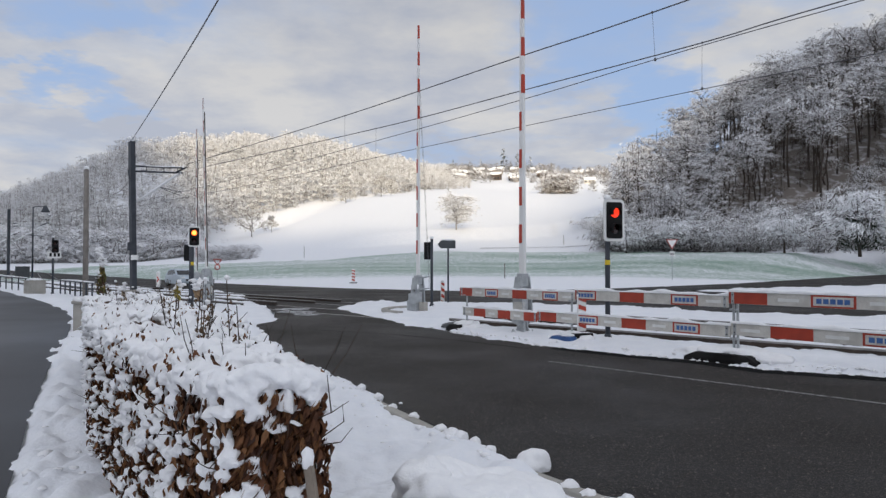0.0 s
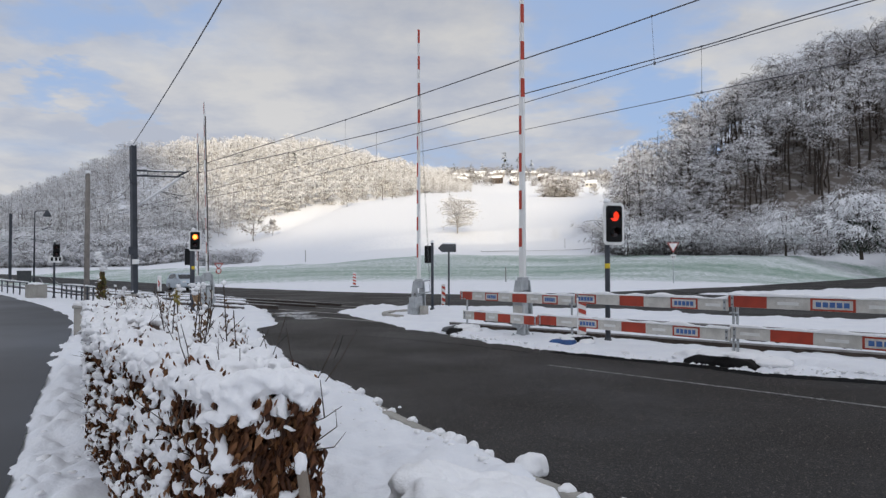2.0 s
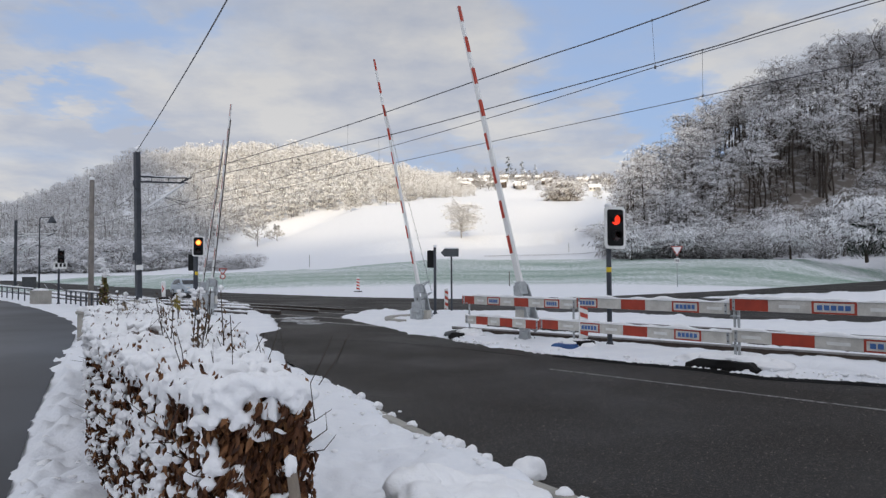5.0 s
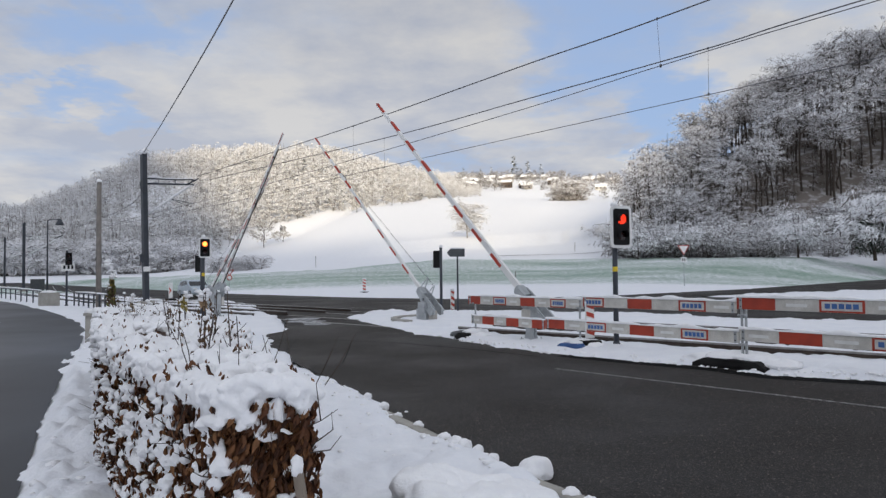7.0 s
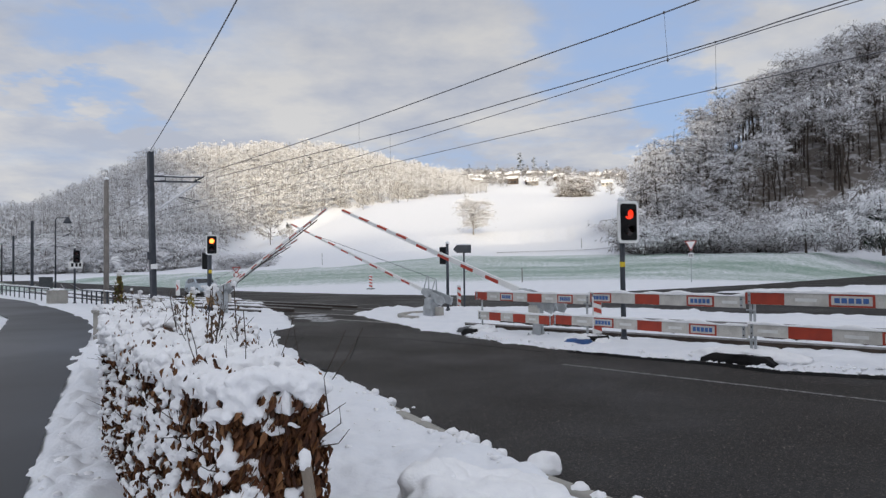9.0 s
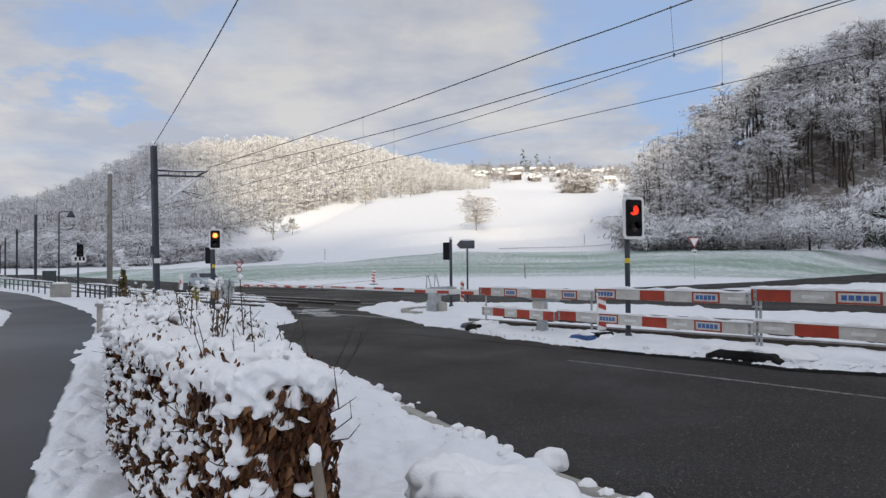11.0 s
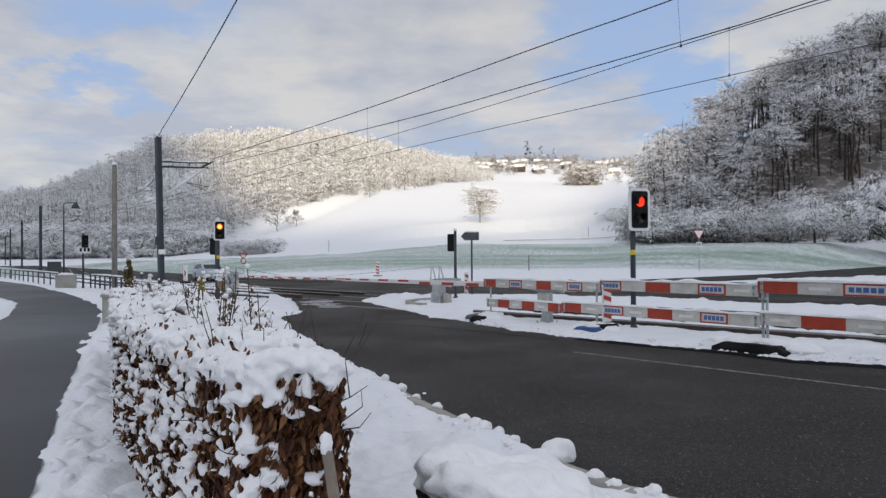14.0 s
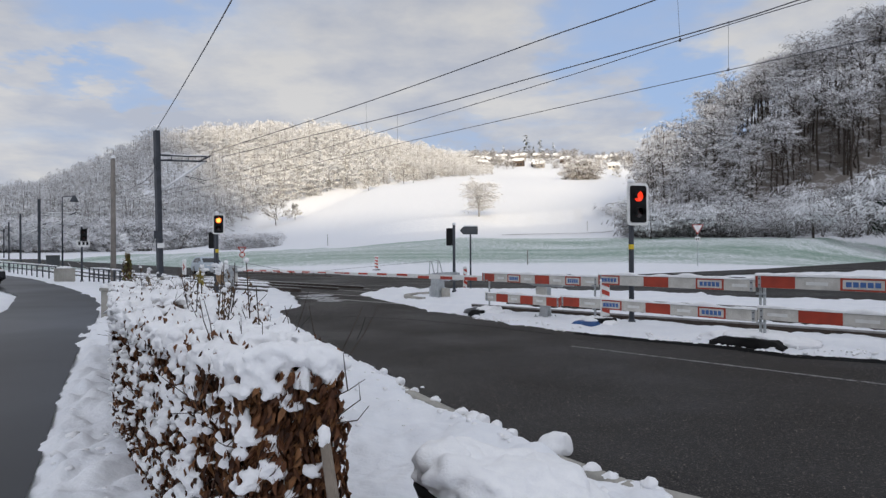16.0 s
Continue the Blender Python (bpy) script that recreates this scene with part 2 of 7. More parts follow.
FROST_SOFT = snowy("hoar_twigs", (0.16, 0.14, 0.125), (0.24, 0.22, 0.20), 0.66, white=(0.70, 0.69, 0.68), per_island=True, scale=0.15)
GROVE = snowy("grove_twigs", (0.075, 0.055, 0.042), (0.13, 0.10, 0.075), 0.40, white=(0.56, 0.53, 0.51), per_island=True, scale=0.05)
FIR = snowy("fir_needles", (0.03, 0.04, 0.03), (0.05, 0.065, 0.045), 0.42, per_island=True, scale=0.3)


def leaf_material():
    """Dry leaves, each with its own brown, mottled along its length."""
    m = material("dry_beech_leaf", (0.5, 0.5, 0.5), (0.9, 0.9, 0.9), 30, 0.62, grain=200, fine=0.5, spec=0.3)
    n, l = m.node_tree.nodes, m.node_tree.links
    b = n["Principled BSDF"]
    geo, info = n.new("ShaderNodeNewGeometry"), n.new("ShaderNodeObjectInfo")
    add = n.new("ShaderNodeMath")
    l.new(geo.outputs["Random Per Island"], add.inputs[0]), l.new(info.outputs["Random"], add.inputs[1])
    fr = n.new("ShaderNodeMath")
    fr.operation = "FRACT"
    l.new(add.outputs[0], fr.inputs[0])
    ramp = n.new("ShaderNodeValToRGB")
    e = ramp.color_ramp.elements
    e[0].color, e[1].color = (0.05, 0.019, 0.009, 1), (0.36, 0.17, 0.07, 1)
    mid = e.new(0.55)
    mid.color = (0.17, 0.065, 0.026, 1)
    l.new(fr.outputs[0], ramp.inputs[0])
    mul = n.new("ShaderNodeMix")
    mul.data_type, mul.blend_type = "RGBA", "MULTIPLY"
    mul.inputs["Factor"].default_value = 1.0
    old = b.inputs["Base Color"].links[0].from_socket
    l.new(ramp.outputs[0], mul.inputs["A"]), l.new(old, mul.inputs["B"]), l.new(mul.outputs[2], b.inputs["Base Color"])
    return m


LEAF = leaf_material()
# dark brown with the shade between leaves and inner twigs painted in
HEDGE_SHADE = material("hedge_inner_shade", (0.035, 0.018, 0.010), (0.075, 0.038, 0.018), 20, 0.9, bump=0.02)
STALK = material("dry_stalk", (0.065, 0.045, 0.032), (0.035, 0.025, 0.019), 12, 0.8)
HEAD = material("dead_flower", (0.15, 0.085, 0.04), (0.07, 0.04, 0.022), 20, 0.8)
GREEN_LEAF = material("olive_leaf", (0.15, 0.14, 0.03), (0.07, 0.075, 0.022), 14, 0.6)
GOLD_LEAF = material("yellowed_leaf", (0.34, 0.27, 0.05), (0.20, 0.15, 0.04), 14, 0.6)
CAR_PAINT = material("silver_blue_paint", (0.50, 0.57, 0.63), (0.45, 0.52, 0.58), 2, 0.3, 0.2)
CAR_DARK = material("black_paint", (0.010, 0.011, 0.014), (0.014, 0.015, 0.018), 2, 0.2)
GLASS = material("dark_glass", (0.02, 0.024, 0.03), (0.03, 0.034, 0.04), 2, 0.06)
PLASTER = material("plaster", (0.34, 0.31, 0.28), (0.28, 0.25, 0.22), 0.4, 0.9)
PALE_WALL = material("pale_plaster", (0.62, 0.59, 0.54), (0.52, 0.49, 0.45), 0.4, 0.9)
SIGN_GREY = material("sign_back", (0.085, 0.09, 0.095), (0.06, 0.065, 0.07), 6, 0.55, 0.3)


def lamp_glow(name, color, strength):
    m = bpy.data.materials.new(name)
    m.use_nodes = True
    b = m.node_tree.nodes["Principled BSDF"]
    b.inputs["Base Color"].default_value = (*[x * .5 for x in color], 1)
    b.inputs["Emission Color"].default_value = (*color, 1)
    b.inputs["Emission Strength"].default_value = strength
    b.inputs["Roughness"].default_value = 0.3
    return m


GLOW_RED = lamp_glow("red_signal", (1.0, 0.045, 0.015), 1.15)
GLOW_HOT = lamp_glow("red_signal_bright", (1.0, 0.16, 0.02), 2.2)
GLOW_CORE = lamp_glow("red_signal_core", (1.0, 0.42, 0.08), 2.6)
LENS_OFF = material("dark_lens", (0.03, 0.012, 0.010), (0.02, 0.01, 0.01), 8, 0.15)

# ---- mesh helpers ----


class Geo:
    """Collects vertices and faces of one mesh."""

    def __init__(self):
        self.v, self.f, self.smooth = [], [], False

    def add(self, verts, faces):
        k = len(self.v)
        self.v += [tuple(p) for p in verts]
        self.f += [tuple(i + k for i in q) for q in faces]
        return self

    def box(self, size, m=Matrix(), bevel=0.0):
        if not isinstance(m, Matrix):
            m = Matrix.Translation(m)
        sx, sy, sz = (s / 2 for s in size)
        if bevel <= 0:
            vs = [m @ Vector((x * sx, y * sy, z * sz)) for x in (-1, 1) for y in (-1, 1) for z in (-1, 1)]
            return self.add(vs, [(0, 1, 3, 2), (4, 6, 7, 5), (0, 4, 5, 1), (2, 3, 7, 6), (0, 2, 6, 4), (1, 5, 7, 3)])
        bm = bmesh.new()
        bmesh.ops.create_cube(bm, size=1.0, matrix=Matrix.Diagonal((*size, 1)))
        bmesh.ops.bevel(bm, geom=bm.edges[:], offset=bevel, segments=2, affect="EDGES", profile=0.5)
        return self.bm(bm, m)

    def bm(self, bm, m=Matrix()):
        bm.verts.index_update()
        self.add([m @ q.co for q in bm.verts], [[q.index for q in f.verts] for f in bm.faces])
        bm.free()
        return self

    def tube(self, pts, radii, n=8, caps=True):
        pts = [Vector(p) for p in pts]
        if isinstance(radii, (int, float)):
            radii = [radii] * len(pts)
        vs, fs = [], []
        for i, p in enumerate(pts):
            d = (pts[min(i + 1, len(pts) - 1)] - pts[max(i - 1, 0)]).normalized()
            a = d.cross(Vector((0, 0, 1)) if abs(d.z) < 0.9 else Vector((1, 0, 0))).normalized()
            b = d.cross(a)
            for k in range(n):
                w = math.tau * (k + .5) / n
                vs.append(p + (a * math.cos(w) + b * math.sin(w)) * radii[i])
        for i in range(len(pts) - 1):
            for k in range(n):
                fs.append((i * n + k, i * n + (k + 1) % n, (i + 1) * n + (k + 1) % n, (i + 1) * n + k))
        if caps:
            fs += [tuple(range(n))[::-1], tuple(range((len(pts) - 1) * n, len(pts) * n))]
        return self.add(vs, fs)

    def blob(self, c, size, seed=0.0, rough=0.25, detail=2, freq=1.6):
        bm = bmesh.new()
        bmesh.ops.create_icosphere(bm, subdivisions=detail, radius=1.0)
        o = Vector((seed * 7.13, seed * 3.7, seed * 1.9))
        for q in bm.verts:
            q.co *= 1 + rough * noise.noise(q.co * freq + o)
            q.co = Vector((q.co.x * size[0], q.co.y * size[1], q.co.z * size[2]))
        return self.bm(bm, Matrix.Translation(c))

    def mesh(self, name, mat):
        me = bpy.data.meshes.new(name)
        me.from_pydata(self.v, [], self.f)
        me.materials.append(mat)
        if self.smooth:
            me.shade_smooth()
        return me


def part(name, g, mat, parent=None, label="", m=None):
    ob = new(name, g.mesh(name, mat))
    if parent is not None:
        ob.parent = parent
    if m is not None:
        ob.matrix_basis = m
    if label:
        ob["label"] = label
    return ob


def thing(name, label, category, m=Matrix(), group="", kind=""):
    ob = new(name)
    ob.empty_display_size = 0.2
    ob.matrix_basis = m
    return tagged(ob, label, category, group, kind)


def G(smooth=False):
    g = Geo()
    g.smooth = smooth
    return g


def np_mesh(name, V, F, mats, idx=None, smooth=False):
    """A joined mesh of triangles from arrays."""
    me = bpy.data.meshes.new(name)
    V, F = np.ascontiguousarray(V, np.float32), np.ascontiguousarray(F, np.int32)
    k = F.shape[1]
    me.vertices.add(len(V)), me.loops.add(F.size), me.polygons.add(len(F))
    me.vertices.foreach_set("co", V.ravel())
    me.loops.foreach_set("vertex_index", F.ravel())
    me.polygons.foreach_set("loop_start", np.arange(0, F.size, k, dtype=np.int32))
    for q in mats:
        me.materials.append(q)
    if idx is not None:
        me.polygons.foreach_set("material_index", np.asarray(idx, np.int32))
    me.update(calc_edges=True)
    if smooth:
        me.shade_smooth()
    return me


def hash2(ix, iy, seed):
    h = np.sin(ix * 127.1 + iy * 311.7 + seed * 74.7) * 43758.5453
    return h - np.floor(h)


def vnoise(x, y, seed=0):
    ix, iy = np.floor(x), np.floor(y)
    fx, fy = x - ix, y - iy
    fx, fy = fx * fx * (3 - 2 * fx), fy * fy * (3 - 2 * fy)
    a, b, c, d = hash2(ix, iy, seed), hash2(ix + 1, iy, seed), hash2(ix, iy + 1, seed), hash2(ix + 1, iy + 1, seed)
    return (a + (b - a) * fx) * (1 - fy) + (c + (d - c) * fx) * fy - 0.5


def fbm(x, y, seed=0, octaves=3):
    return sum(vnoise(x * 2 ** k + 17.3 * k, y * 2 ** k - 9.1 * k, seed + k) / 2 ** k for k in range(octaves))


def sstep(a, b, x):
    t = np.clip((x - a) / (b - a), 0, 1)
    return t * t * (3 - 2 * t)


def sdf(px, py, poly):
    """Signed distance to a closed outline, negative inside."""
    d = np.full(px.shape, 1e9)
    inside = np.zeros(px.shape, bool)
    n = len(poly)
    for i in range(n):
        (ax, ay), (bx, by) = poly[i], poly[(i + 1) % n]
        ex, ey = bx - ax, by - ay
        t = np.clip(((px - ax) * ex + (py - ay) * ey) / (ex * ex + ey * ey), 0, 1)
        d = np.minimum(d, np.hypot(px - ax - t * ex, py - ay - t * ey))
        if ay != by:
            cond = (ay > py) != (by > py)
            inside ^= cond & (px < ex * (py - ay) / (by - ay) + ax)
    return np.where(inside, -d, d)


# ---- roads and ground ----
# directions along the railway (towards the hills) and across it (towards the main road)
UX, UY = -0.731, 0.682
VX, VY = 0.682, 0.731
CROSS_ROAD = [(6.3, 0.2), (1.12, 4.78), (0.7, 5.39), (0.41, 5.95), (0.08, 6.54), (-0.59, 7.82), (-1.11, 8.87), (-1.73, 10.24), (-2.9, 12.6), (-3.9, 14.85), (-4.9, 18.2), (-4.65, 19.1),
              (-5.4, 22.3), (-6.44, 25.3), (-8.74, 31.3), (-10.1, 35.2), (-9.0, 41.0), (-3.0, 37.0), (-1.5, 29.0), (-3.4, 29.0), (-3.78, 24.66), (-2.31, 21.2), (-0.48, 17.47),
              (0.81, 15.2), (1.83, 13.6), (3.14, 12.3), (4.31, 11.4), (4.82, 10.5), (6.3, 9.8), (11, 6.8), (16, 4.4)]
MAIN_ROAD = [(-104, 164), (-48.3, 93.8), (-25.8, 65.7), (-17, 54.7), (-11.4, 49.3), (-6.7, 44.8), (-2.2, 42), (1.2, 40.2), (9.2, 42.9), (22.9, 54.7), (62.7, 98.5), (66, 90), (33, 51.9),
             (26, 48.1), (18.3, 43.8), (14, 40.5), (18, 36), (30, 30), (60, 18), (60, 8), (30, 15.5), (13.2, 20.8), (9.3, 22.6), (6.65, 25.9), (1.5, 28.2), (-1.5, 28.6), (-6, 32), (-10.1, 35.2),
             (-12.6, 39.4), (-17.2, 43.8), (-28.2, 54.7), (-47, 78.8), (-62.7, 98.5), (-112, 160)]
LANE = [(-2.6, 4.0), (-3.13, 5.05), (-3.6, 5.95), (-4.3, 7.25), (-6.1, 10.8), (-8.6, 16), (-10.7, 20.1), (-13.2, 24.3), (-18.4, 31.3), (-26.1, 41), (-44, 60), (-64, 84), (-72, 80), (-52, 50), (-34, 38),
        (-25, 32), (-20.2, 29.2), (-16.4, 24.9), (-12.7, 18.9), (-10.2, 14.0), (-8.4, 9), (-7.2, 5), (-6.5, -2), (-6, -12), (-1.5, -12), (-2, 0)]


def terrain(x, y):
    """Height of the land: valley floor, the white rise, wooded hills left and right, the ridge behind, and an unseen
    ridge added for shade.
    """
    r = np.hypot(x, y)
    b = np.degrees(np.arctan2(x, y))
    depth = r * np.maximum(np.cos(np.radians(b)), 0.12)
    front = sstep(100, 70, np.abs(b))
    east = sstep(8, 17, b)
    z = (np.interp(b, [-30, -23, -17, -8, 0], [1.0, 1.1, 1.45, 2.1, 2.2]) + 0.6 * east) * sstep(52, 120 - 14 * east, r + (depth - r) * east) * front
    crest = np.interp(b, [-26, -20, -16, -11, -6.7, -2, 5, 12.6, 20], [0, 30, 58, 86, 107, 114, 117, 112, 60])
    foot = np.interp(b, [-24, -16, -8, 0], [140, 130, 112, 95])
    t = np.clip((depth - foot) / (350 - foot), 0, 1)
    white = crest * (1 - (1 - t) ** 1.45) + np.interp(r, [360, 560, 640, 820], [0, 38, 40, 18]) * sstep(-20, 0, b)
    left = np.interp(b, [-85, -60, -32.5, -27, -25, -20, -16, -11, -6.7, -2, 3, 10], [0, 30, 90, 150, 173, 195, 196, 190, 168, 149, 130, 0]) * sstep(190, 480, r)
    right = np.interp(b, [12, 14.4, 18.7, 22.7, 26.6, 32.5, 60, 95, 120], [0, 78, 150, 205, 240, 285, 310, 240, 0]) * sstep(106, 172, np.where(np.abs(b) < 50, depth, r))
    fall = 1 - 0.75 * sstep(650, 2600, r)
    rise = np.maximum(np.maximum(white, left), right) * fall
    # unseen ridge added on the sunny side for shade; its saddle lets sun through
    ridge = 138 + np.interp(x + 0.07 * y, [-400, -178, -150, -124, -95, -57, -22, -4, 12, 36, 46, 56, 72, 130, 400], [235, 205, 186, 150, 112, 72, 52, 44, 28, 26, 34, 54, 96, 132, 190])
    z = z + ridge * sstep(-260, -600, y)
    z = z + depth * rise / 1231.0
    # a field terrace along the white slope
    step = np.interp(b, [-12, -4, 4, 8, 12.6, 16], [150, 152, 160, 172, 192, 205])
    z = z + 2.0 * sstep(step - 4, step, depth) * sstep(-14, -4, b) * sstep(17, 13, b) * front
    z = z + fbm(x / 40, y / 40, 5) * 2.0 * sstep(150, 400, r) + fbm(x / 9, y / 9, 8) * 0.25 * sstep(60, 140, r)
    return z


def ground_height(x, y):
    s = np.minimum(np.minimum(sdf(x, y, CROSS_ROAD), sdf(x, y, MAIN_ROAD)), sdf(x, y, LANE))
    r = np.hypot(x, y)
    east = sstep(4, 14, np.degrees(np.arctan2(x, y))) * sstep(45, 60, r)
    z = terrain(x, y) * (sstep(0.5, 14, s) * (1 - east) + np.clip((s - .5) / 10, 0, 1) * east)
    verge = sstep(-0.6, -1.4, x + 0.33 * y) * sstep(24, 12, r)
    near = sstep(-0.9, -0.4, x + 0.33 * y) * sstep(9, 6, r)
    rag = fbm(x * 1.1, y * 1.1, 3, 3) * (0.34 - 0.16 * verge) + fbm(x * 5, y * 5, 9, 3) * 0.16 + 0.30 * verge * (np.abs(fbm(x * 3.3, y * 3.3, 61, 2)) - 0.2)
    edge = s + rag * np.clip(r / 12, 0.45, 1.2)
    bank = 0.075 + 0.05 * fbm(x * 0.9, y * 0.9, 12) + 0.05 * np.maximum(0, fbm(x * 2.7, y * 2.7, 15))
    bank = bank - 0.035 * near
    lumps = 0.06 * fbm(x * 2.2, y * 2.2, 21, 2) * sstep(34, 6, r) + 0.035 * fbm(x * 6, y * 6, 27, 2) * sstep(20, 7, r) * (0.5 + 0.8 * sstep(-0.8, -1.8, x + 0.3 * y)) + 0.10 * near * fbm(x * 1.9, y * 1.9, 83, 2) + (0.09 + 0.10 * verge) * (np.abs(fbm(x * 3.6, y * 3.6, 44, 2)) - 0.2) + 0.045 * verge * fbm(x * 8.5, y * 6.5, 91, 2) * sstep(16, 6, r) + 0.08 * verge * (np.abs(fbm(x * 6.0 + fbm(x * 3, y * 3, 71), y * 5.0, 66, 1)) - 0.15) * sstep(26, 8, r)
    snow = (bank + lumps * sstep(0.02, 0.22, edge)) * sstep(0.0, 0.20, edge) ** 0.7
    return np.where(edge > 0, z + snow - 0.012, -0.04 - 0.3 * sstep(0, 1, -edge))


def road(name, outline, mat, z, label):
    bm = bmesh.new()
    vs = [bm.verts.new((x, y, z)) for x, y in outline]
    bm.faces.new(vs)
    bmesh.ops.triangulate(bm, faces=bm.faces[:])
    for f in bm.faces:
        if f.normal.z < 0:
            f.normal_flip()
    me = bpy.data.meshes.new(name)
    bm.to_mesh(me)
    bm.free()
    me.materials.append(mat)
    return tagged(new(name, me), label, "road", kind="structure")


road("road_crossing", CROSS_ROAD, ASPHALT, 0.004, "dark damp asphalt road over a level crossing")
road("road_main", MAIN_ROAD, ASPHALT, 0.0, "dark asphalt main road along the valley")
road("road_lane", LANE, ASPHALT_WET, 0.0, "wet dark asphalt lane between snowy verges")


def field_material():
    """Snow with thin winter grain showing through on the sown field, by the land's own sheet."""
    m = material("snow_ground", (0.87, 0.88, 0.905), (0.80, 0.818, 0.86), 1.6, 0.6, bump=0.03, grain=22, fine=0.5, spec=0.25)
    n, l = m.node_tree.nodes, m.node_tree.links
    b = n["Principled BSDF"]
    at = n.new("ShaderNodeAttribute")
    at.attribute_name = "sown"
    tc = n.new("ShaderNodeTexCoord")
    mp = n.new("ShaderNodeMapping")
    mp.inputs["Scale"].default_value = (1.5, 0.32, 1)
    mp.inputs["Rotation"].default_value = (0, 0, radians(6))
    l.new(tc.outputs["Object"], mp.inputs[0])
    no = n.new("ShaderNodeTexNoise")
    no.inputs["Scale"].default_value, no.inputs["Detail"].default_value, no.inputs["Roughness"].default_value = 2.2, 9, 0.95
    l.new(mp.outputs[0], no.inputs["Vector"])
    add = n.new("ShaderNodeMath")
    add.operation = "ADD"
    l.new(no.outputs["Fac"], add.inputs[0]), l.new(at.outputs["Fac"], add.inputs[1])
    ra = n.new("ShaderNodeMapRange")
    ra.inputs["From Min"].default_value, ra.inputs["From Max"].default_value = 0.96, 1.14
    l.new(add.outputs[0], ra.inputs["Value"])
    mix = n.new("ShaderNodeMix")
    mix.data_type = "RGBA"
    mix.inputs["B"].default_value = (0.20, 0.31, 0.235, 1)
    old = b.inputs["Base Color"].links[0].from_socket
    l.new(old, mix.inputs["A"]), l.new(ra.outputs[0], mix.inputs["Factor"])
    # leaf litter with thin snow under the woods
    li, ln, lr, lm = n.new("ShaderNodeAttribute"), n.new("ShaderNodeTexNoise"), n.new("ShaderNodeMapRange"), n.new("ShaderNodeMix")
    li.attribute_name = "litter"
    ln.inputs["Scale"].default_value, ln.inputs["Detail"].default_value = 0.5, 8
    l.new(tc.outputs["Object"], ln.inputs["Vector"])
    ad = n.new("ShaderNodeMath")
    l.new(ln.outputs["Fac"], ad.inputs[0]), l.new(li.outputs["Fac"], ad.inputs[1])
    lr.inputs["From Min"].default_value, lr.inputs["From Max"].default_value = 0.95, 1.30
    l.new(ad.outputs[0], lr.inputs["Value"])
    lm.data_type = "RGBA"
    lm.inputs["B"].default_value = (0.19, 0.165, 0.145, 1)
    l.new(mix.outputs[2], lm.inputs["A"]), l.new(lr.outputs[0], lm.inputs["Factor"]), l.new(lm.outputs[2], b.inputs["Base Color"])
    return m


def build_ground():
    ang = np.concatenate([np.arange(-180, -42, 4.0), np.arange(-42, 42, 0.205), np.arange(42, 180, 4.0)])
    rr = np.concatenate([[0.03, 0.6], 1 / np.linspace(1 / 1.5, 1 / 60, 430), 60 * (3600 / 60) ** (np.linspace(0.012, 1, 95))])
    A, R = np.meshgrid(np.radians(ang), rr, indexing="ij")
    X, Y = np.sin(A) * R, np.cos(A) * R
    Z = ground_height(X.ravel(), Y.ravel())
    na, nr = A.shape
    V = np.column_stack([X.ravel(), Y.ravel(), Z])
    i, j = np.meshgrid(np.arange(na), np.arange(nr - 1), indexing="ij")
    i2 = (i + 1) % na
    F = np.column_stack([(i * nr + j).ravel(), (i * nr + j + 1).ravel(), (i2 * nr + j + 1).ravel(), (i2 * nr + j).ravel()])
    me = np_mesh("ground", V, F, [field_material()], smooth=True)
    x, y = V[:, 0], V[:, 1]
    r = np.hypot(x, y)
    b = np.degrees(np.arctan2(x, y))
    far = np.interp(b, [-40, -24, -11, 5, 20, 40], [185, 160, 128, 122, 110, 108])
    dp = np.where(b > 0, np.maximum(y, 1), r)
    sown = sstep(np.interp(b, [0, 15, 30], [46, 49, 52]), np.interp(b, [0, 15, 30], [74, 72, 70]), r) * sstep(far, far - 5, dp) * sstep(44, 38, np.abs(b))
    sown = sown * (0.57 + 0.10 * fbm(x / 60, y / 4.0, 31, 4) + 0.025 * np.sin((y - 0.1 * x) * 1.05))
    wood = sstep(13.5, 16, b) * sstep(112, 120, dp) * sstep(60, 45, b) * sstep(330, 260, r)
    hill = sstep(3, -2, b) * sstep(-44, -40, b) * sstep(0, 18, np.maximum(y, 1) - np.interp(b, [-38, -24, -20, -16, -11, -6, 5], [188, 208, 254, 304, 340, 370, 415])) * sstep(800, 700, r)
    lt = me.attributes.new("litter", "FLOAT", "POINT")
    lt.data.foreach_set("value", (0.80 * wood + 0.50 * hill).astype(np.float32))
    at = me.attributes.new("sown", "FLOAT", "POINT")
    at.data.foreach_set("value", sown.astype(np.float32))
    return tagged(new("ground", me), "snow-covered ground with a thinly snowed green field", "ground", kind="structure")


build_ground()


def ground_at(x, y):
    return float(ground_height(np.array([float(x)]), np.array([float(y)]))[0])

# ---- trees ----


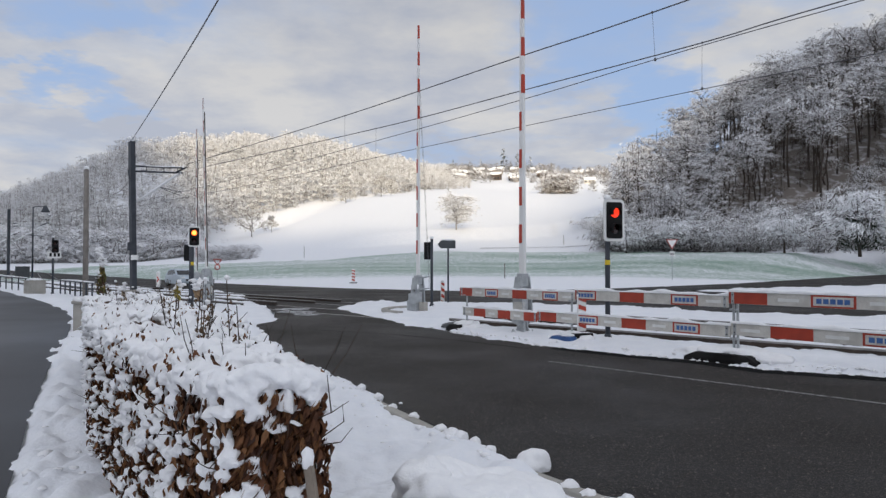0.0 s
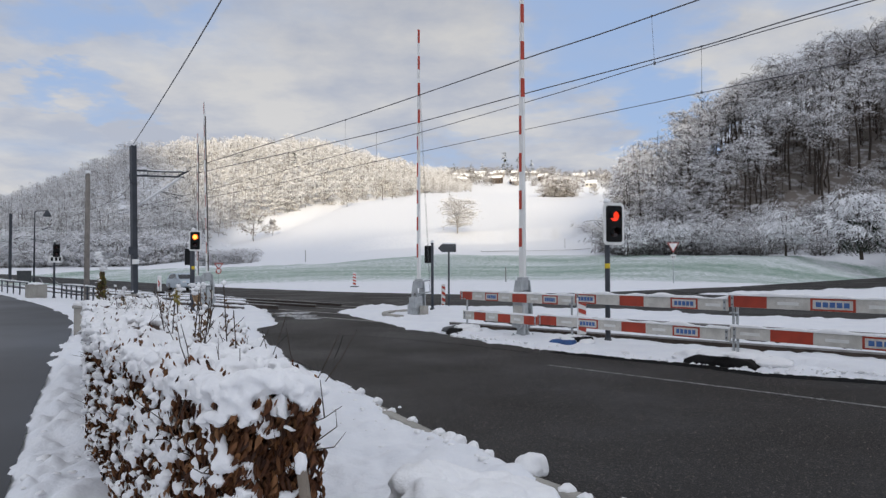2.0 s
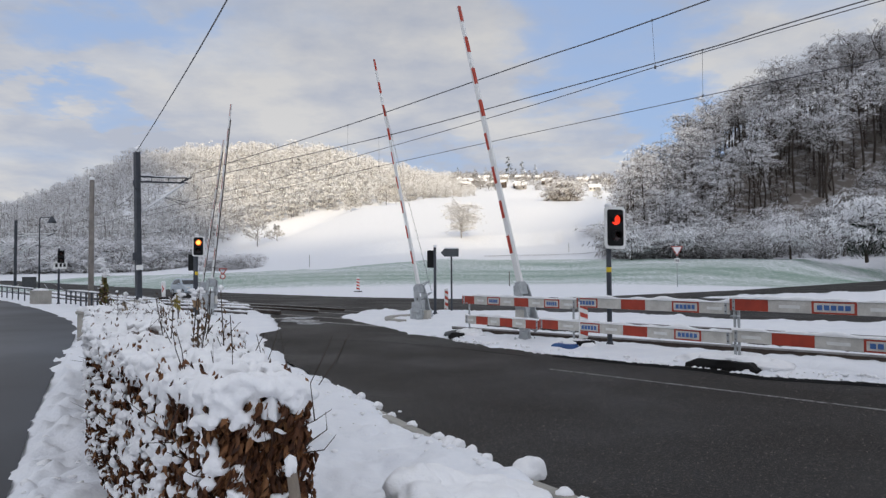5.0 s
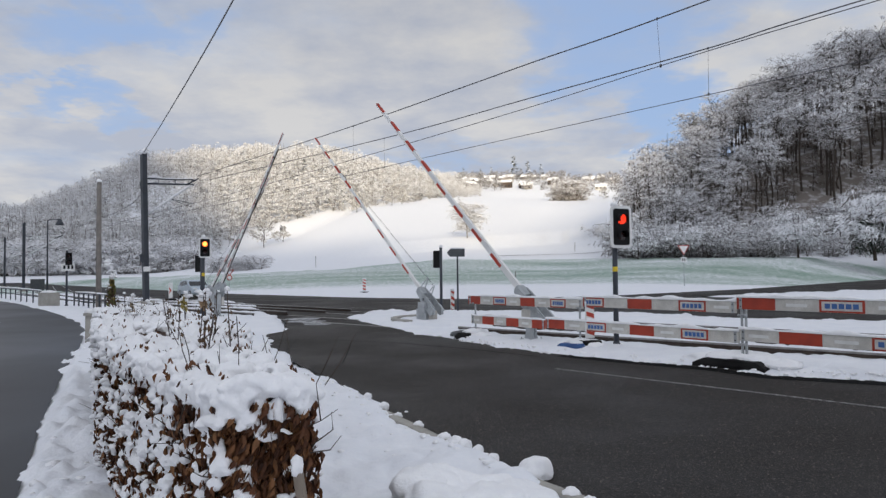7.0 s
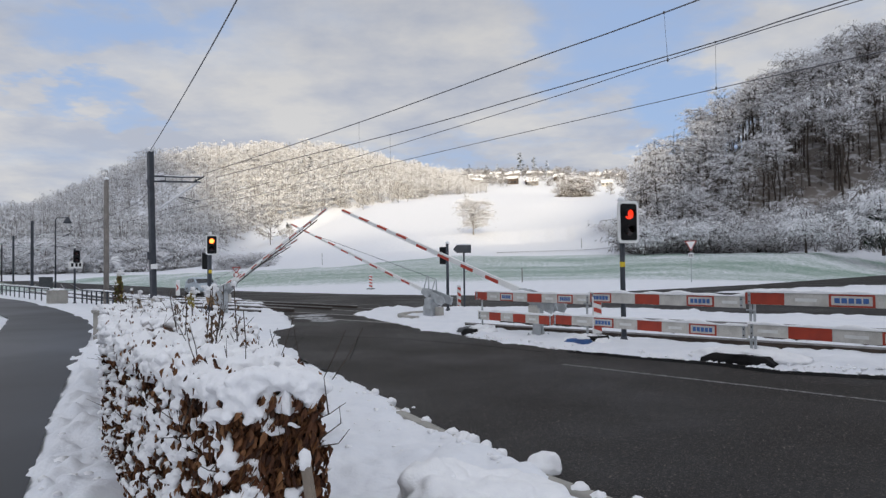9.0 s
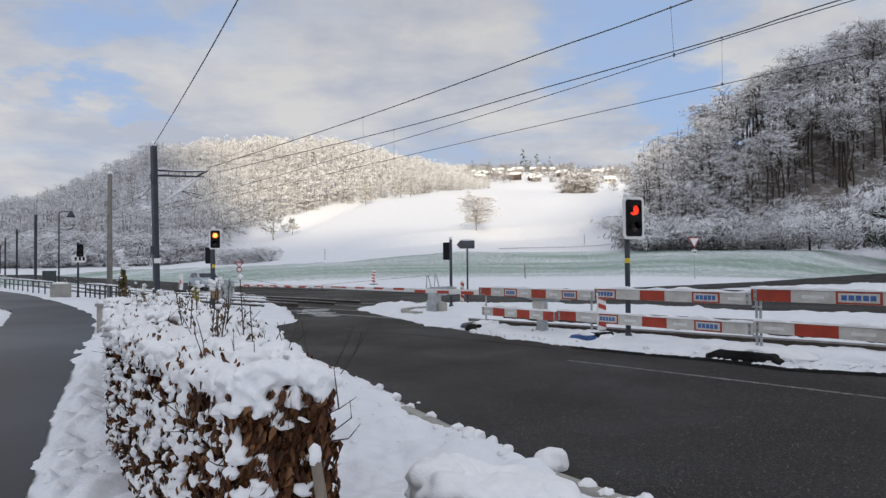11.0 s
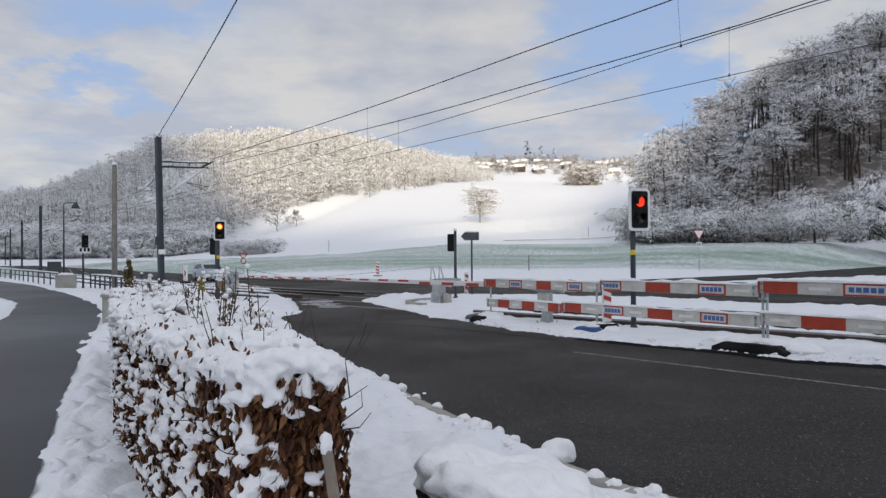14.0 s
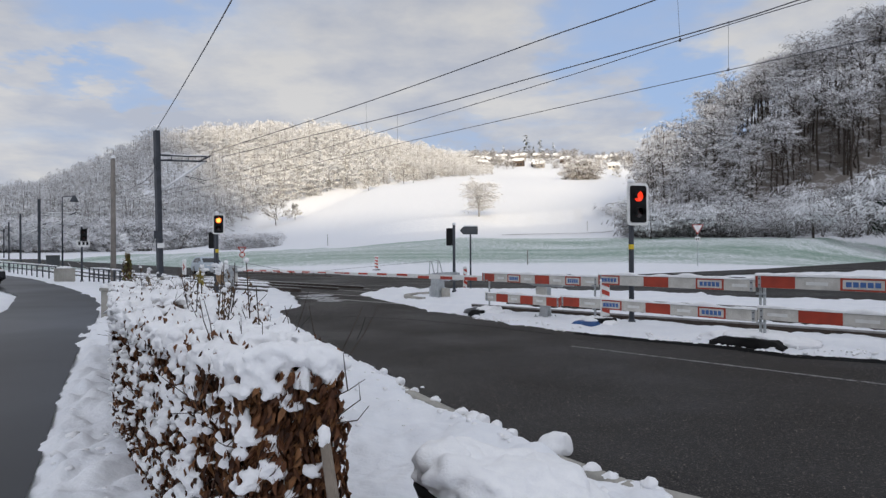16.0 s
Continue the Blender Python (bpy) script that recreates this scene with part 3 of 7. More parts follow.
def limb_tree(seed, height, spread, limbs=14, subs=5, twigs=4, base=0.25, lean=0.0, up=0.55, stems=1, girth=0.017):
    """A bare tree: tapered trunk, limbs and side branches; gives tubes and the twig ends with their directions."""
    rng = random.Random(seed)
    tubes, ends = [], []
    for st in range(stems):
        off = Vector((rng.uniform(-.3, .3), rng.uniform(-.3, .3), 0)) * (stems > 1)
        a0 = rng.uniform(0, math.tau)
        tilt = Vector((math.cos(a0), math.sin(a0), 0)) * (lean + (0.35 * spread / height if stems > 1 else 0.0))
        pts = []
        for k in range(7):
            f = k / 6
            pts.append(off + tilt * (f ** 1.3 * height) + Vector((rng.uniform(-1, 1), rng.uniform(-1, 1), 0)) * height * 0.012 * (k > 0) + Vector((0, 0, f * height * 0.93)))
        r0 = height * girth / math.sqrt(stems)
        tubes.append((pts, [r0 * (1 - 0.86 * k / 6) for k in range(7)]))
        for i in range(limbs):
            f = base + (0.97 - base) * (i + rng.random()) / limbs
            k = min(int(f * 6), 5)
            p = pts[k].lerp(pts[k + 1], f * 6 - k)
            az = i * 2.4 + rng.uniform(-.5, .5)
            rel = (f - base) / (1 - base)
            ln = spread * (0.55 + 0.75 * math.sin(math.pi * min(1, rel * .8 + .22))) * rng.uniform(.65, 1.05) * (1.05 - .55 * rel)
            rise = up * (0.45 + 0.9 * rel) + rng.uniform(-.12, .12)
            d = Vector((math.cos(az), math.sin(az), rise)).normalized()
            q, lp = p, [p]
            for s in range(3):
                d = (d + Vector((rng.uniform(-.2, .2), rng.uniform(-.2, .2), rng.uniform(-.16, .2)))).normalized()
                q = q + d * ln / 3
                lp.append(q)
            rl = r0 * 0.42 * (1.1 - .7 * rel)
            tubes.append((lp, [rl, rl * .7, rl * .45, rl * .2]))
            ends.append((q, d, ln * .25))
            for j in range(subs):
                g = rng.uniform(0.25, 1.0) * 2.99
                k2 = int(g)
                s0 = lp[k2].lerp(lp[k2 + 1], g - k2)
                d2 = (d + Vector((rng.uniform(-1, 1), rng.uniform(-1, 1), rng.uniform(-.45, .75)))).normalized()
                l2 = ln * rng.uniform(.25, .5)
                s1, s2 = s0 + d2 * l2 * .5, s0 + (d2 + Vector((rng.uniform(-.25, .25), rng.uniform(-.25, .25), rng.uniform(-.2, .2)))).normalized() * l2
                tubes.append(([s0, s1, s2], [rl * .4, rl * .28, rl * .12]))
                for w in range(twigs):
                    t = rng.uniform(.25, 1)
                    ends.append((s0.lerp(s2, t), (d2 + Vector((rng.uniform(-.8, .8), rng.uniform(-.8, .8), rng.uniform(-.5, .7)))).normalized(), l2 * .6))
    return tubes, ends


def tree_arrays(seed, height, spread, flake=0.5, per_end=3, slim=0.16, fuzz=0.35, sides=4, min_r=0.0, **kw):
    """Arrays of a tree: branch tubes and slender twig slips round the ends. Gives (V, F, material index)."""
    tubes, ends = limb_tree(seed, height, spread, **kw)
    V, F = [], []
    for pts, rad in tubes:
        n = sides if rad[0] > height * .004 else 3
        g = Geo().tube(pts, [max(r, min_r) for r in rad], n, caps=False)
        k = len(V)
        V += g.v
        for a, b, c, d in g.f:
            F += [(a + k, b + k, c + k), (a + k, c + k, d + k)]
    nb = len(F)
    rng = np.random.RandomState(seed)
    P = np.array([e[0] for e in ends]).repeat(per_end, 0)
    D = np.array([e[1] for e in ends]).repeat(per_end, 0)
    L = np.array([e[2] for e in ends]).repeat(per_end, 0)
    n = len(P)
    P = P + rng.normal(0, 1, (n, 3)) * (fuzz * L)[:, None]
    D = D + rng.normal(0, .75, (n, 3))
    D /= np.linalg.norm(D, axis=1)[:, None]
    S = np.cross(D, rng.normal(0, 1, (n, 3)))
    S /= np.linalg.norm(S, axis=1)[:, None] + 1e-6
    ln = flake * rng.uniform(.5, 1.35, n)[:, None]
    A, B, C = P - D * ln * .5, P + D * ln * .5, P + S * ln * slim + D * ln * rng.uniform(-.2, .3, (n, 1))
    Bq = P - S * ln * slim * rng.uniform(.2, 1, (n, 1))
    k = len(V)
    V = np.vstack([np.array(V).reshape(-1, 3), np.stack([A, C, B, Bq], 1).reshape(-1, 3)])
    q = k + np.arange(n) * 4
    FF = np.vstack([np.array(F).reshape(-1, 3), np.column_stack([q, q + 1, q + 2]), np.column_stack([q, q + 2, q + 3])]).astype(np.int32)
    idx = np.zeros(len(FF), np.int32)
    idx[nb:] = 1
    return V, FF, idx


def bush_arrays(seed, height, spread, slips, flake, slim=0.22):
    """A low shrub or far tree of slender slips round a dome, with a few stems."""
    rng = np.random.RandomState(seed)
    n = slips
    a, w, h = rng.uniform(0, math.tau, n), np.sqrt(rng.uniform(0.02, 1, n)), rng.uniform(0, 1, n)
    prof = np.sqrt(np.clip(1 - (h * 1.02 - .25) ** 2 / .66, 0.02, 1))
    lob = 0.78 + .34 * np.sin(a * 3 + seed) * np.sin(h * 5 + seed * 2)
    P = np.column_stack([np.cos(a) * w * prof * spread * lob, np.sin(a) * w * prof * spread * lob, height * (.10 + .9 * h)])
    D = np.column_stack([np.cos(a) * .8, np.sin(a) * .8, rng.uniform(.2, 1.3, n)]) + rng.normal(0, .45, (n, 3))
    D /= np.linalg.norm(D, axis=1)[:, None]
    S = np.cross(D, rng.normal(0, 1, (n, 3)))
    S /= np.linalg.norm(S, axis=1)[:, None] + 1e-6
    ln = flake * rng.uniform(.5, 1.4, (n, 1))
    V = np.stack([P - D * ln * .5, P + S * ln * slim, P + D * ln * .5], 1).reshape(-1, 3)
    F = np.arange(n * 3).reshape(-1, 3)
    idx = np.ones(n, np.int32)
    SV, SF = [], []
    for s in range(4):
        az, rr = rng.uniform(0, math.tau), spread * .35 * (s > 0)
        g = Geo().tube([(0, 0, 0), (math.cos(az) * rr * .5, math.sin(az) * rr * .5, height * .45), (math.cos(az) * rr, math.sin(az) * rr, height * .85)], [height * .012, height * .008, height * .004], 3, False)
        k = len(V) + len(SV)
        SV += g.v
        for q in g.f:
            SF += [(q[0] + k, q[1] + k, q[2] + k), (q[0] + k, q[2] + k, q[3] + k)]
    return np.vstack([V, np.array(SV)]), np.vstack([F, np.array(SF)]), np.concatenate([idx, np.zeros(len(SF), np.int32)])


def fir_arrays(seed, height, spread, slips, flake):
    rng = np.random.RandomState(seed)
    h = rng.uniform(0.06, 1, slips) ** .8
    tier = np.floor(h * 11) / 11 + .05
    a = rng.uniform(0, math.tau, slips)
    w = np.sqrt(rng.uniform(.05, 1, slips)) * (1 - h) * spread
    P = np.column_stack([np.cos(a) * w, np.sin(a) * w, height * (.4 * h + .6 * tier) - w * .25])
    D = np.column_stack([np.cos(a), np.sin(a), np.full(slips, -.35)]) + rng.normal(0, .2, (slips, 3))
    S = np.cross(D, [0, 0, 1]) + rng.normal(0, .2, (slips, 3))
    ln = flake * rng.uniform(.6, 1.3, (slips, 1)) * (1.2 - h[:, None] * .6)
    V = np.stack([P - S * ln * .4, P + S * ln * .4, P + D * ln], 1).reshape(-1, 3)
    g = Geo().tube([(0, 0, 0), (0, 0, height)], [height * .015, height * .003], 4, False)
    k = len(V)
    SF = [t for q in g.f for t in ((q[0] + k, q[1] + k, q[2] + k), (q[0] + k, q[2] + k, q[3] + k))]
    return np.vstack([V, np.array(g.v)]), np.vstack([np.arange(slips * 3).reshape(-1, 3), np.array(SF)]), np.concatenate([np.ones(slips, np.int32), np.zeros(len(SF), np.int32)])


def ring_tube(pts, radii, n, V, F):
    """Adds an open tapered tube to lists of vertices and triangles."""
    g = Geo().tube(pts, radii, n, caps=False)
    k = len(V)
    V += g.v
    for a, b, c, d in g.f:
        F += [(a + k, b + k, c + k), (a + k, c + k, d + k)]


def spray_tree(seed, height, spread, bare=.4, limbs=14, ends=6, per=8, flake=.8, width=.05, rise=.5, droop=.45, lead=3, snow=.5, girth=.012, min_r=.03, limb_tubes=True, reach=.75, stems=0, flat=.34, topw=.25):
    """A bare tree whose limbs end in sprays of twigs with snow lying on them. Materials: 0 bark, 1 twigs, 2 snow on twigs."""
    rng = np.random.RandomState(seed)
    V, F = [], []
    lines = []
    fork = height * (bare + .12)
    r0 = height * girth
    wob = rng.normal(0, height * .012, (4, 2))
    if stems:
        for k in range(stems):
            a = rng.uniform(0, math.tau)
            o = rng.uniform(.25, .8) * spread
            q = [np.array([math.cos(a) * o * t ** 1.2 + wob[j, 0] * t, math.sin(a) * o * t ** 1.2 + wob[j, 1] * t, height * rng.uniform(.8, .98) * (t - .22 * t * t)]) for j, t in enumerate((0, .35, .7, 1))]
            lines.append(q)
            ring_tube(q, [max(min_r, r0 * (1 - .75 * t)) for t in (0, .35, .7, 1)], 4, V, F)
    else:
        tr = [np.array([wob[j, 0] * (j > 0), wob[j, 1] * (j > 0), fork * j / 3]) for j in range(4)]
        ring_tube(tr, [r0, r0 * .85, r0 * .72, r0 * .62], 5, V, F)
        for k in range(lead):
            a = math.tau * (k + rng.uniform(-.25, .25)) / lead
            o = spread * rng.uniform(.12, .42) * (k > 0 or lead > 2)
            top = height * rng.uniform(.86, .99)
            q = [tr[3] + np.array([math.cos(a) * o * t ** .8, math.sin(a) * o * t ** .8, (top - fork) * t]) + np.append(rng.normal(0, height * .01, 2), 0) * (t > 0) for t in (0, .33, .66, 1)]
            lines.append(q)
            ring_tube(q, [max(min_r, r0 * (.55 - .45 * t)) for t in (0, .33, .66, 1)], 4, V, F)
        lines.append([tr[0] + (tr[3] - tr[0]) * t for t in (bare / (bare + .12), .93, .96, 1)])
    EP, ED = [], []
    mid = bare + (1 - bare) * .42
    for i in range(limbs):
        q = lines[rng.randint(len(lines))]
        f = rng.uniform(.05, 1) * 2.999
        k = int(f)
        p = q[k] + (q[k + 1] - q[k]) * (f - k)
        h = min(max(p[2] / height, bare), .99)
        prof = math.sqrt(max(.03, 1 - ((h - mid) / (1.02 - mid)) ** 2)) if h > mid else .6 + .4 * (h - bare) / (mid - bare)
        a = i * 2.4 + rng.uniform(-.7, .7)
        out = np.array([math.cos(a), math.sin(a), 0])
        ln = max(.5, spread * prof * rng.uniform(.7, 1.1) - reach * float(np.dot(p[:2], out[:2])))
        up = rise * rng.uniform(.6, 1.3)
        bend = rng.normal(0, .12, 3) * ln
        lp = [p + out * ln * t + np.array([0, 0, (up * t - droop * t * t) * ln]) + bend * t * t for t in (0, .35, .7, 1)]
        if limb_tubes:
            ring_tube(lp, [max(min_r, r0 * .3 * (1 - .8 * t)) for t in (0, .35, .7, 1)], 3, V, F)
        for j in range(ends):
            g = rng.uniform(.9, 2.999)
            k = int(g)
            e = lp[k] + (lp[k + 1] - lp[k]) * (g - k)
            side = rng.normal(0, .17, 3) * ln * np.array([1, 1, .6])
            EP.append(e + side)
            d = out + np.array([0, 0, up - 2 * droop * g / 3]) + rng.normal(0, .5, 3)
            ED.append(d / np.linalg.norm(d))
    nb = len(F)
    P, D = np.repeat(np.array(EP), per, 0), np.repeat(np.array(ED), per, 0)
    n = len(P)
    off = rng.normal(0, 1, (n, 3)) * np.array([.62, .62, flat]) * flake
    P = P + off
    D = D + rng.normal(0, .55, (n, 3))
    D[:, 2] -= .15
    D /= np.linalg.norm(D, axis=1)[:, None]
    S = np.cross(D, rng.normal(0, 1, (n, 3)))
    S /= np.linalg.norm(S, axis=1)[:, None] + 1e-6
    ln = flake * rng.uniform(.5, 1.4, (n, 1))
    tip = P + D * ln * .6 + np.array([0, 0, -1]) * ln * .12
    T = np.stack([P - D * ln * .5 - S * width * .4, P + S * width, tip], 1).reshape(-1, 3)
    k = len(V)
    lie = off[:, 2] / flake + rng.normal(0, .22, n) + topw * (P[:, 2] / height - .7)
    idx = np.concatenate([np.zeros(nb, np.int32), np.where(lie > np.quantile(lie, 1 - snow), 2, 1).astype(np.int32)])
    FF = np.vstack([np.array(F).reshape(-1, 3), k + np.arange(n * 3).reshape(-1, 3)]).astype(np.int32)
    return np.vstack([np.array(V).reshape(-1, 3), T]), FF, idx


def scatter(name, protos, places, mats, label, category):
    """One stuff object of many trees: places are (x, y, z, scale, turn, which)."""
    VV, FF, II, k = [], [], [], 0
    for x, y, z, s, a, w in places:
        V, F, idx = protos[w]
        ca, sa_ = math.cos(a) * s, math.sin(a) * s
        R = np.array([[ca, -sa_, 0], [sa_, ca, 0], [0, 0, s]])
        VV.append(V @ R.T + [x, y, z])
        FF.append(F + k)
        II.append(idx)
        k += len(V)
    me = np_mesh(name, np.vstack(VV), np.vstack(FF), mats, np.concatenate(II))
    return tagged(new(name, me), label, category, kind="stuff")


def single_tree(arrays, mats, label, m, name="tree", parts=("trunk", "crown"), group=""):
    """A tree of its own: trunk with its limbs, and the crown of twigs."""
    V, F, idx = arrays
    ob = thing(name, label, "tree", m, group)
    for w, (pn, mt) in enumerate(zip(parts, mats)):
        f = F[idx == w]
        used, inv = np.unique(f, return_inverse=True)
        me = np_mesh(pn, V[used], inv.reshape(-1, 3), [mt])
        p = new(pn, me)
        p.parent = ob
    return ob


def polar(b, depth):
    return depth * math.tan(radians(b)), depth


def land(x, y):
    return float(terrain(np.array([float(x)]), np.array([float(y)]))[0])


def build_left_wood():
    rng = random.Random(4)
    protos = [spray_tree(40 + k, 13.6, 5.3, bare=.06, limbs=19, ends=2, per=8, flake=1.05, width=.24, rise=.6, droop=.4, lead=3, snow=.6, girth=.010, min_r=.055, limb_tubes=False, flat=.24, topw=1.3) for k in range(7)]
    firs = [fir_arrays(60 + k, 17, 4.0, 110, 2.4) for k in range(2)]
    rows = []
    while len(rows) < 2300:
        b = rng.uniform(-38, 2.2)
        lo = np.interp(b, [-38, -24, -20, -16, -11, -6, 5], [185, 205, 250, 300, 335, 365, 410])
        d = lo + (620 - lo) * rng.random() ** 1.25
        x, y = polar(b, d)
        rows.append((x, y, land(x, y) - .4, rng.uniform(.6, 1.22) * float(np.interp(b, [-10, -4, 0, 2.2], [1, .82, .62, .4])), rng.uniform(0, 6.28), rng.randrange(7)))
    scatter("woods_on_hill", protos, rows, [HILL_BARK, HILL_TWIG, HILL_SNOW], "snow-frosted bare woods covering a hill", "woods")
    rows = []
    for k in range(60):
        b = rng.uniform(-33, 3)
        d = rng.uniform(300, 600) if k % 3 else rng.uniform(215, 260) - b * 0
        if d < np.interp(b, [-38, -24, -20, -16, -11, -6, 5], [195, 215, 260, 310, 345, 375, 420]):
            continue
        x, y = polar(b, d)
        rows.append((x, y, land(x, y) - .4, rng.uniform(.5, .85), rng.uniform(0, 6.28), rng.choice([0, 1])))
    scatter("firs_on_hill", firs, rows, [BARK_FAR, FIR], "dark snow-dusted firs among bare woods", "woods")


def build_right_wood():
    rng = random.Random(9)
    tall = [spray_tree(100 + k, 18.5, 4.0, bare=.56, limbs=24, ends=3, per=14, flake=.85, width=.075, rise=1.0, droop=.6, lead=3, snow=.62, girth=.0135, min_r=.045, flat=.26, topw=1.5) for k in range(6)]
    slim = [spray_tree(120 + k, 15, 3.3, bare=.15, limbs=24, ends=5, per=7, flake=.8, width=.075, rise=.7, droop=.6, lead=2, flat=.22, topw=1.1, snow=.40, girth=.012, min_r=.03) for k in range(4)]
    rows = []
    for k in range(300):
        b = 13.4 + 25 * rng.random() ** .9
        lo = np.interp(b, [13, 16, 24, 30, 40], [128, 124, 126, 136, 140])
        d = lo + 74 * rng.random() ** 1.1
        x, y = polar(b, d)
        small = np.interp(b, [13, 15.5, 18, 22, 26, 30, 35], [1.0, 1.0, .84, .82, .92, 1.06, 1.14])
        low = b < 18.6 or (d < lo + 14 and rng.random() < .12)
        rows.append((x, y, land(x, y) - .3, rng.uniform(.74, 1.12) * small * (1.12 if low else 1), rng.uniform(0, 6.28), 6 + rng.randrange(4) if low else rng.randrange(6)))
    scatter("hillside_wood", tall + slim, rows, [BARK_BARE, TWIG_BROWN, TWIG_SNOW], "tall bare beech wood with snow on its crowns", "woods")
    rows = []
    for k in range(38):
        b = rng.choice([rng.uniform(13.6, 20), rng.uniform(13.6, 23), rng.uniform(29.5, 37)])
        lo = np.interp(b, [13, 16, 24, 30, 40], [116, 113, 114, 112, 110])
        x, y = polar(b, lo + 16 * rng.random())
        rows.append((x, y, land(x, y) - .3, rng.uniform(.45, .85), rng.uniform(0, 6.28), rng.randrange(4)))
    scatter("young_wood", slim, rows, [BARK, TWIG_GREY, TWIG_SNOW], "slender snow-laden trees before the beech wood", "woods")
    rows = []
    for k in range(110):
        b = rng.uniform(20, 34)
        x, y = polar(b, np.interp(b, [16, 24, 30, 40], [128, 130, 138, 142]) + 34 * rng.random())
        rows.append((x, y, land(x, y) - .3, rng.uniform(.3, .6), rng.uniform(0, 6.28), rng.randrange(4)))
    scatter("brown_underwood", slim, rows, [BARK_BARE, BARE_TWIG, TWIG_BROWN], "brown leafless underwood beneath the beeches", "woods")
    shrubs = [spray_tree(140 + k, 4.8, 3.1, bare=.12, limbs=20, ends=4, per=7, flake=.6, width=.052, rise=.75, droop=.7, flat=.2, topw=1.2, snow=.48, girth=.012, min_r=.022, stems=5, reach=.4) for k in range(6)]
    rows = []
    for k in range(330):
        b = rng.uniform(13.4, 38.5)
        deep = np.interp(b, [13, 22, 28, 34], [12, 16, 32, 44])
        d = np.interp(b, [13, 26, 40], [108, 104, 98]) + deep * rng.random()
        if d < 111 and (abs(b - 26.2) < 1.5 or abs(b - 31.0) < 2.0):
            continue
        x, y = polar(b, d)
        lump = .75 + .4 * math.sin(b * 2.1) * math.sin(b * .77 + 1)
        rows.append((x, y, land(x, y) - .3, rng.uniform(.6, 1.45) * lump + .15, rng.uniform(0, 6.28), rng.randrange(6)))
    scatter("shrubs_along_wood", shrubs, rows, [BARK, TWIG_GREY, TWIG_SNOW], "snow-laden bare shrubs along the wood's edge", "shrubs")
    front = [spray_tree(170 + k, 5.6, 3.5, bare=.28, limbs=44, ends=6, per=11, flake=.52, width=.085, rise=.85, droop=1.0, lead=4, flat=.2, topw=1.0, snow=.84, girth=.03, min_r=.03) for k in range(3)]
    for b, d, s, w, lab in ((26.2, 102, 1.15, 0, "small orchard tree with a white snowy crown"), (31.0, 97, 1.6, 1, "round orchard tree thick with snow"), (14.8, 104, .85, 2, "bare bush tree with snow on its twigs"),
                            (18.2, 106, .95, 0, "small bare tree bowed under snow"), (33.5, 101, 1.15, 2, "round orchard tree thick with snow")):
        x, y = polar(b, d)
        t = single_tree(front[w], (BARK_BARE, TWIG_GREY, FROST_WHITE), lab, pose(x, y, land(x, y) - .15, 0, 0, w * 70) @ Matrix.Scale(s, 4), parts=("trunk", "crown", "snow"), group="orchard trees")
        if b == 31.0:
            V, F, idx = bush_arrays(177, 3.4, 2.3, 900, .42, .32)
            iv = new("ivy", np_mesh("ivy", V + np.array([0, 0, .3]), F, [IVY]))
            iv.parent = t
            iv["label"] = "dark ivy round the trunk"


build_left_wood()
build_right_wood()

lone = spray_tree(7, 8.1, 4.7, bare=.13, limbs=130, ends=5, per=10, flake=.42, width=.05, rise=.5, droop=.3, lead=6, snow=.5, girth=.022, min_r=.045, flat=.3)
x, y = polar(1.1, 160)
single_tree(lone, (BARK_FAR, FROST_SOFT, TWIG_SNOW), "lone round bare tree frosted white on the snowy slope", pose(x, y, land(x, y) - .2), parts=("trunk", "crown", "snow"))

# ---- railway ----


def on_track(u, v):
    """A place from metres along and across the railway."""
    return UX * u + VX * v, UY * u + VY * v


TRACK_ANGLE = math.degrees(math.atan2(UY, UX))


def build_rail(v, snow):
    rail = thing("rail", "rusty steel rail with snow packed beside it" if not snow else "steel rail half buried in snow", "rail", group="rails of the railway", kind="structure")
    rows = [-40, -10, 4, 12.4, 12.6, 22.4, 22.6, 30, 45, 70, 110]
    pts = []
    for u in rows:
        bend = 0.0022 * max(0, u - 24) ** 2
        pts.append(on_track(u, v + bend))
    foot, head = G(), G()
    for k, ((ax, ay), (bx, by)) in enumerate(zip(pts, pts[1:])):
        dx, dy = bx - ax, by - ay
        ln = math.hypot(dx, dy)
        m = Matrix.Translation(((ax + bx) / 2, (ay + by) / 2, -.147 + snow if 3 <= k <= 5 else 0)) @ Matrix.Rotation(math.atan2(dy, dx), 4, "Z")
        foot.box((ln, .03, .15), m @ Matrix.Translation((0, 0, .05 - snow)))
        foot.box((ln, .11, .03), m @ Matrix.Translation((0, 0, .02 - snow)))
        head.box((ln, .068, .035), m @ Matrix.Translation((0, 0, .142 - snow)), .008)
    part("web", foot, RAIL, rail)
    part("rail_head", head, RAIL_HEAD, rail)


for v_, sn in ((13.55, 0.0), (14.98, 0.0), (16.75, 0.05), (18.05, 0.05)):
    build_rail(v_, sn)


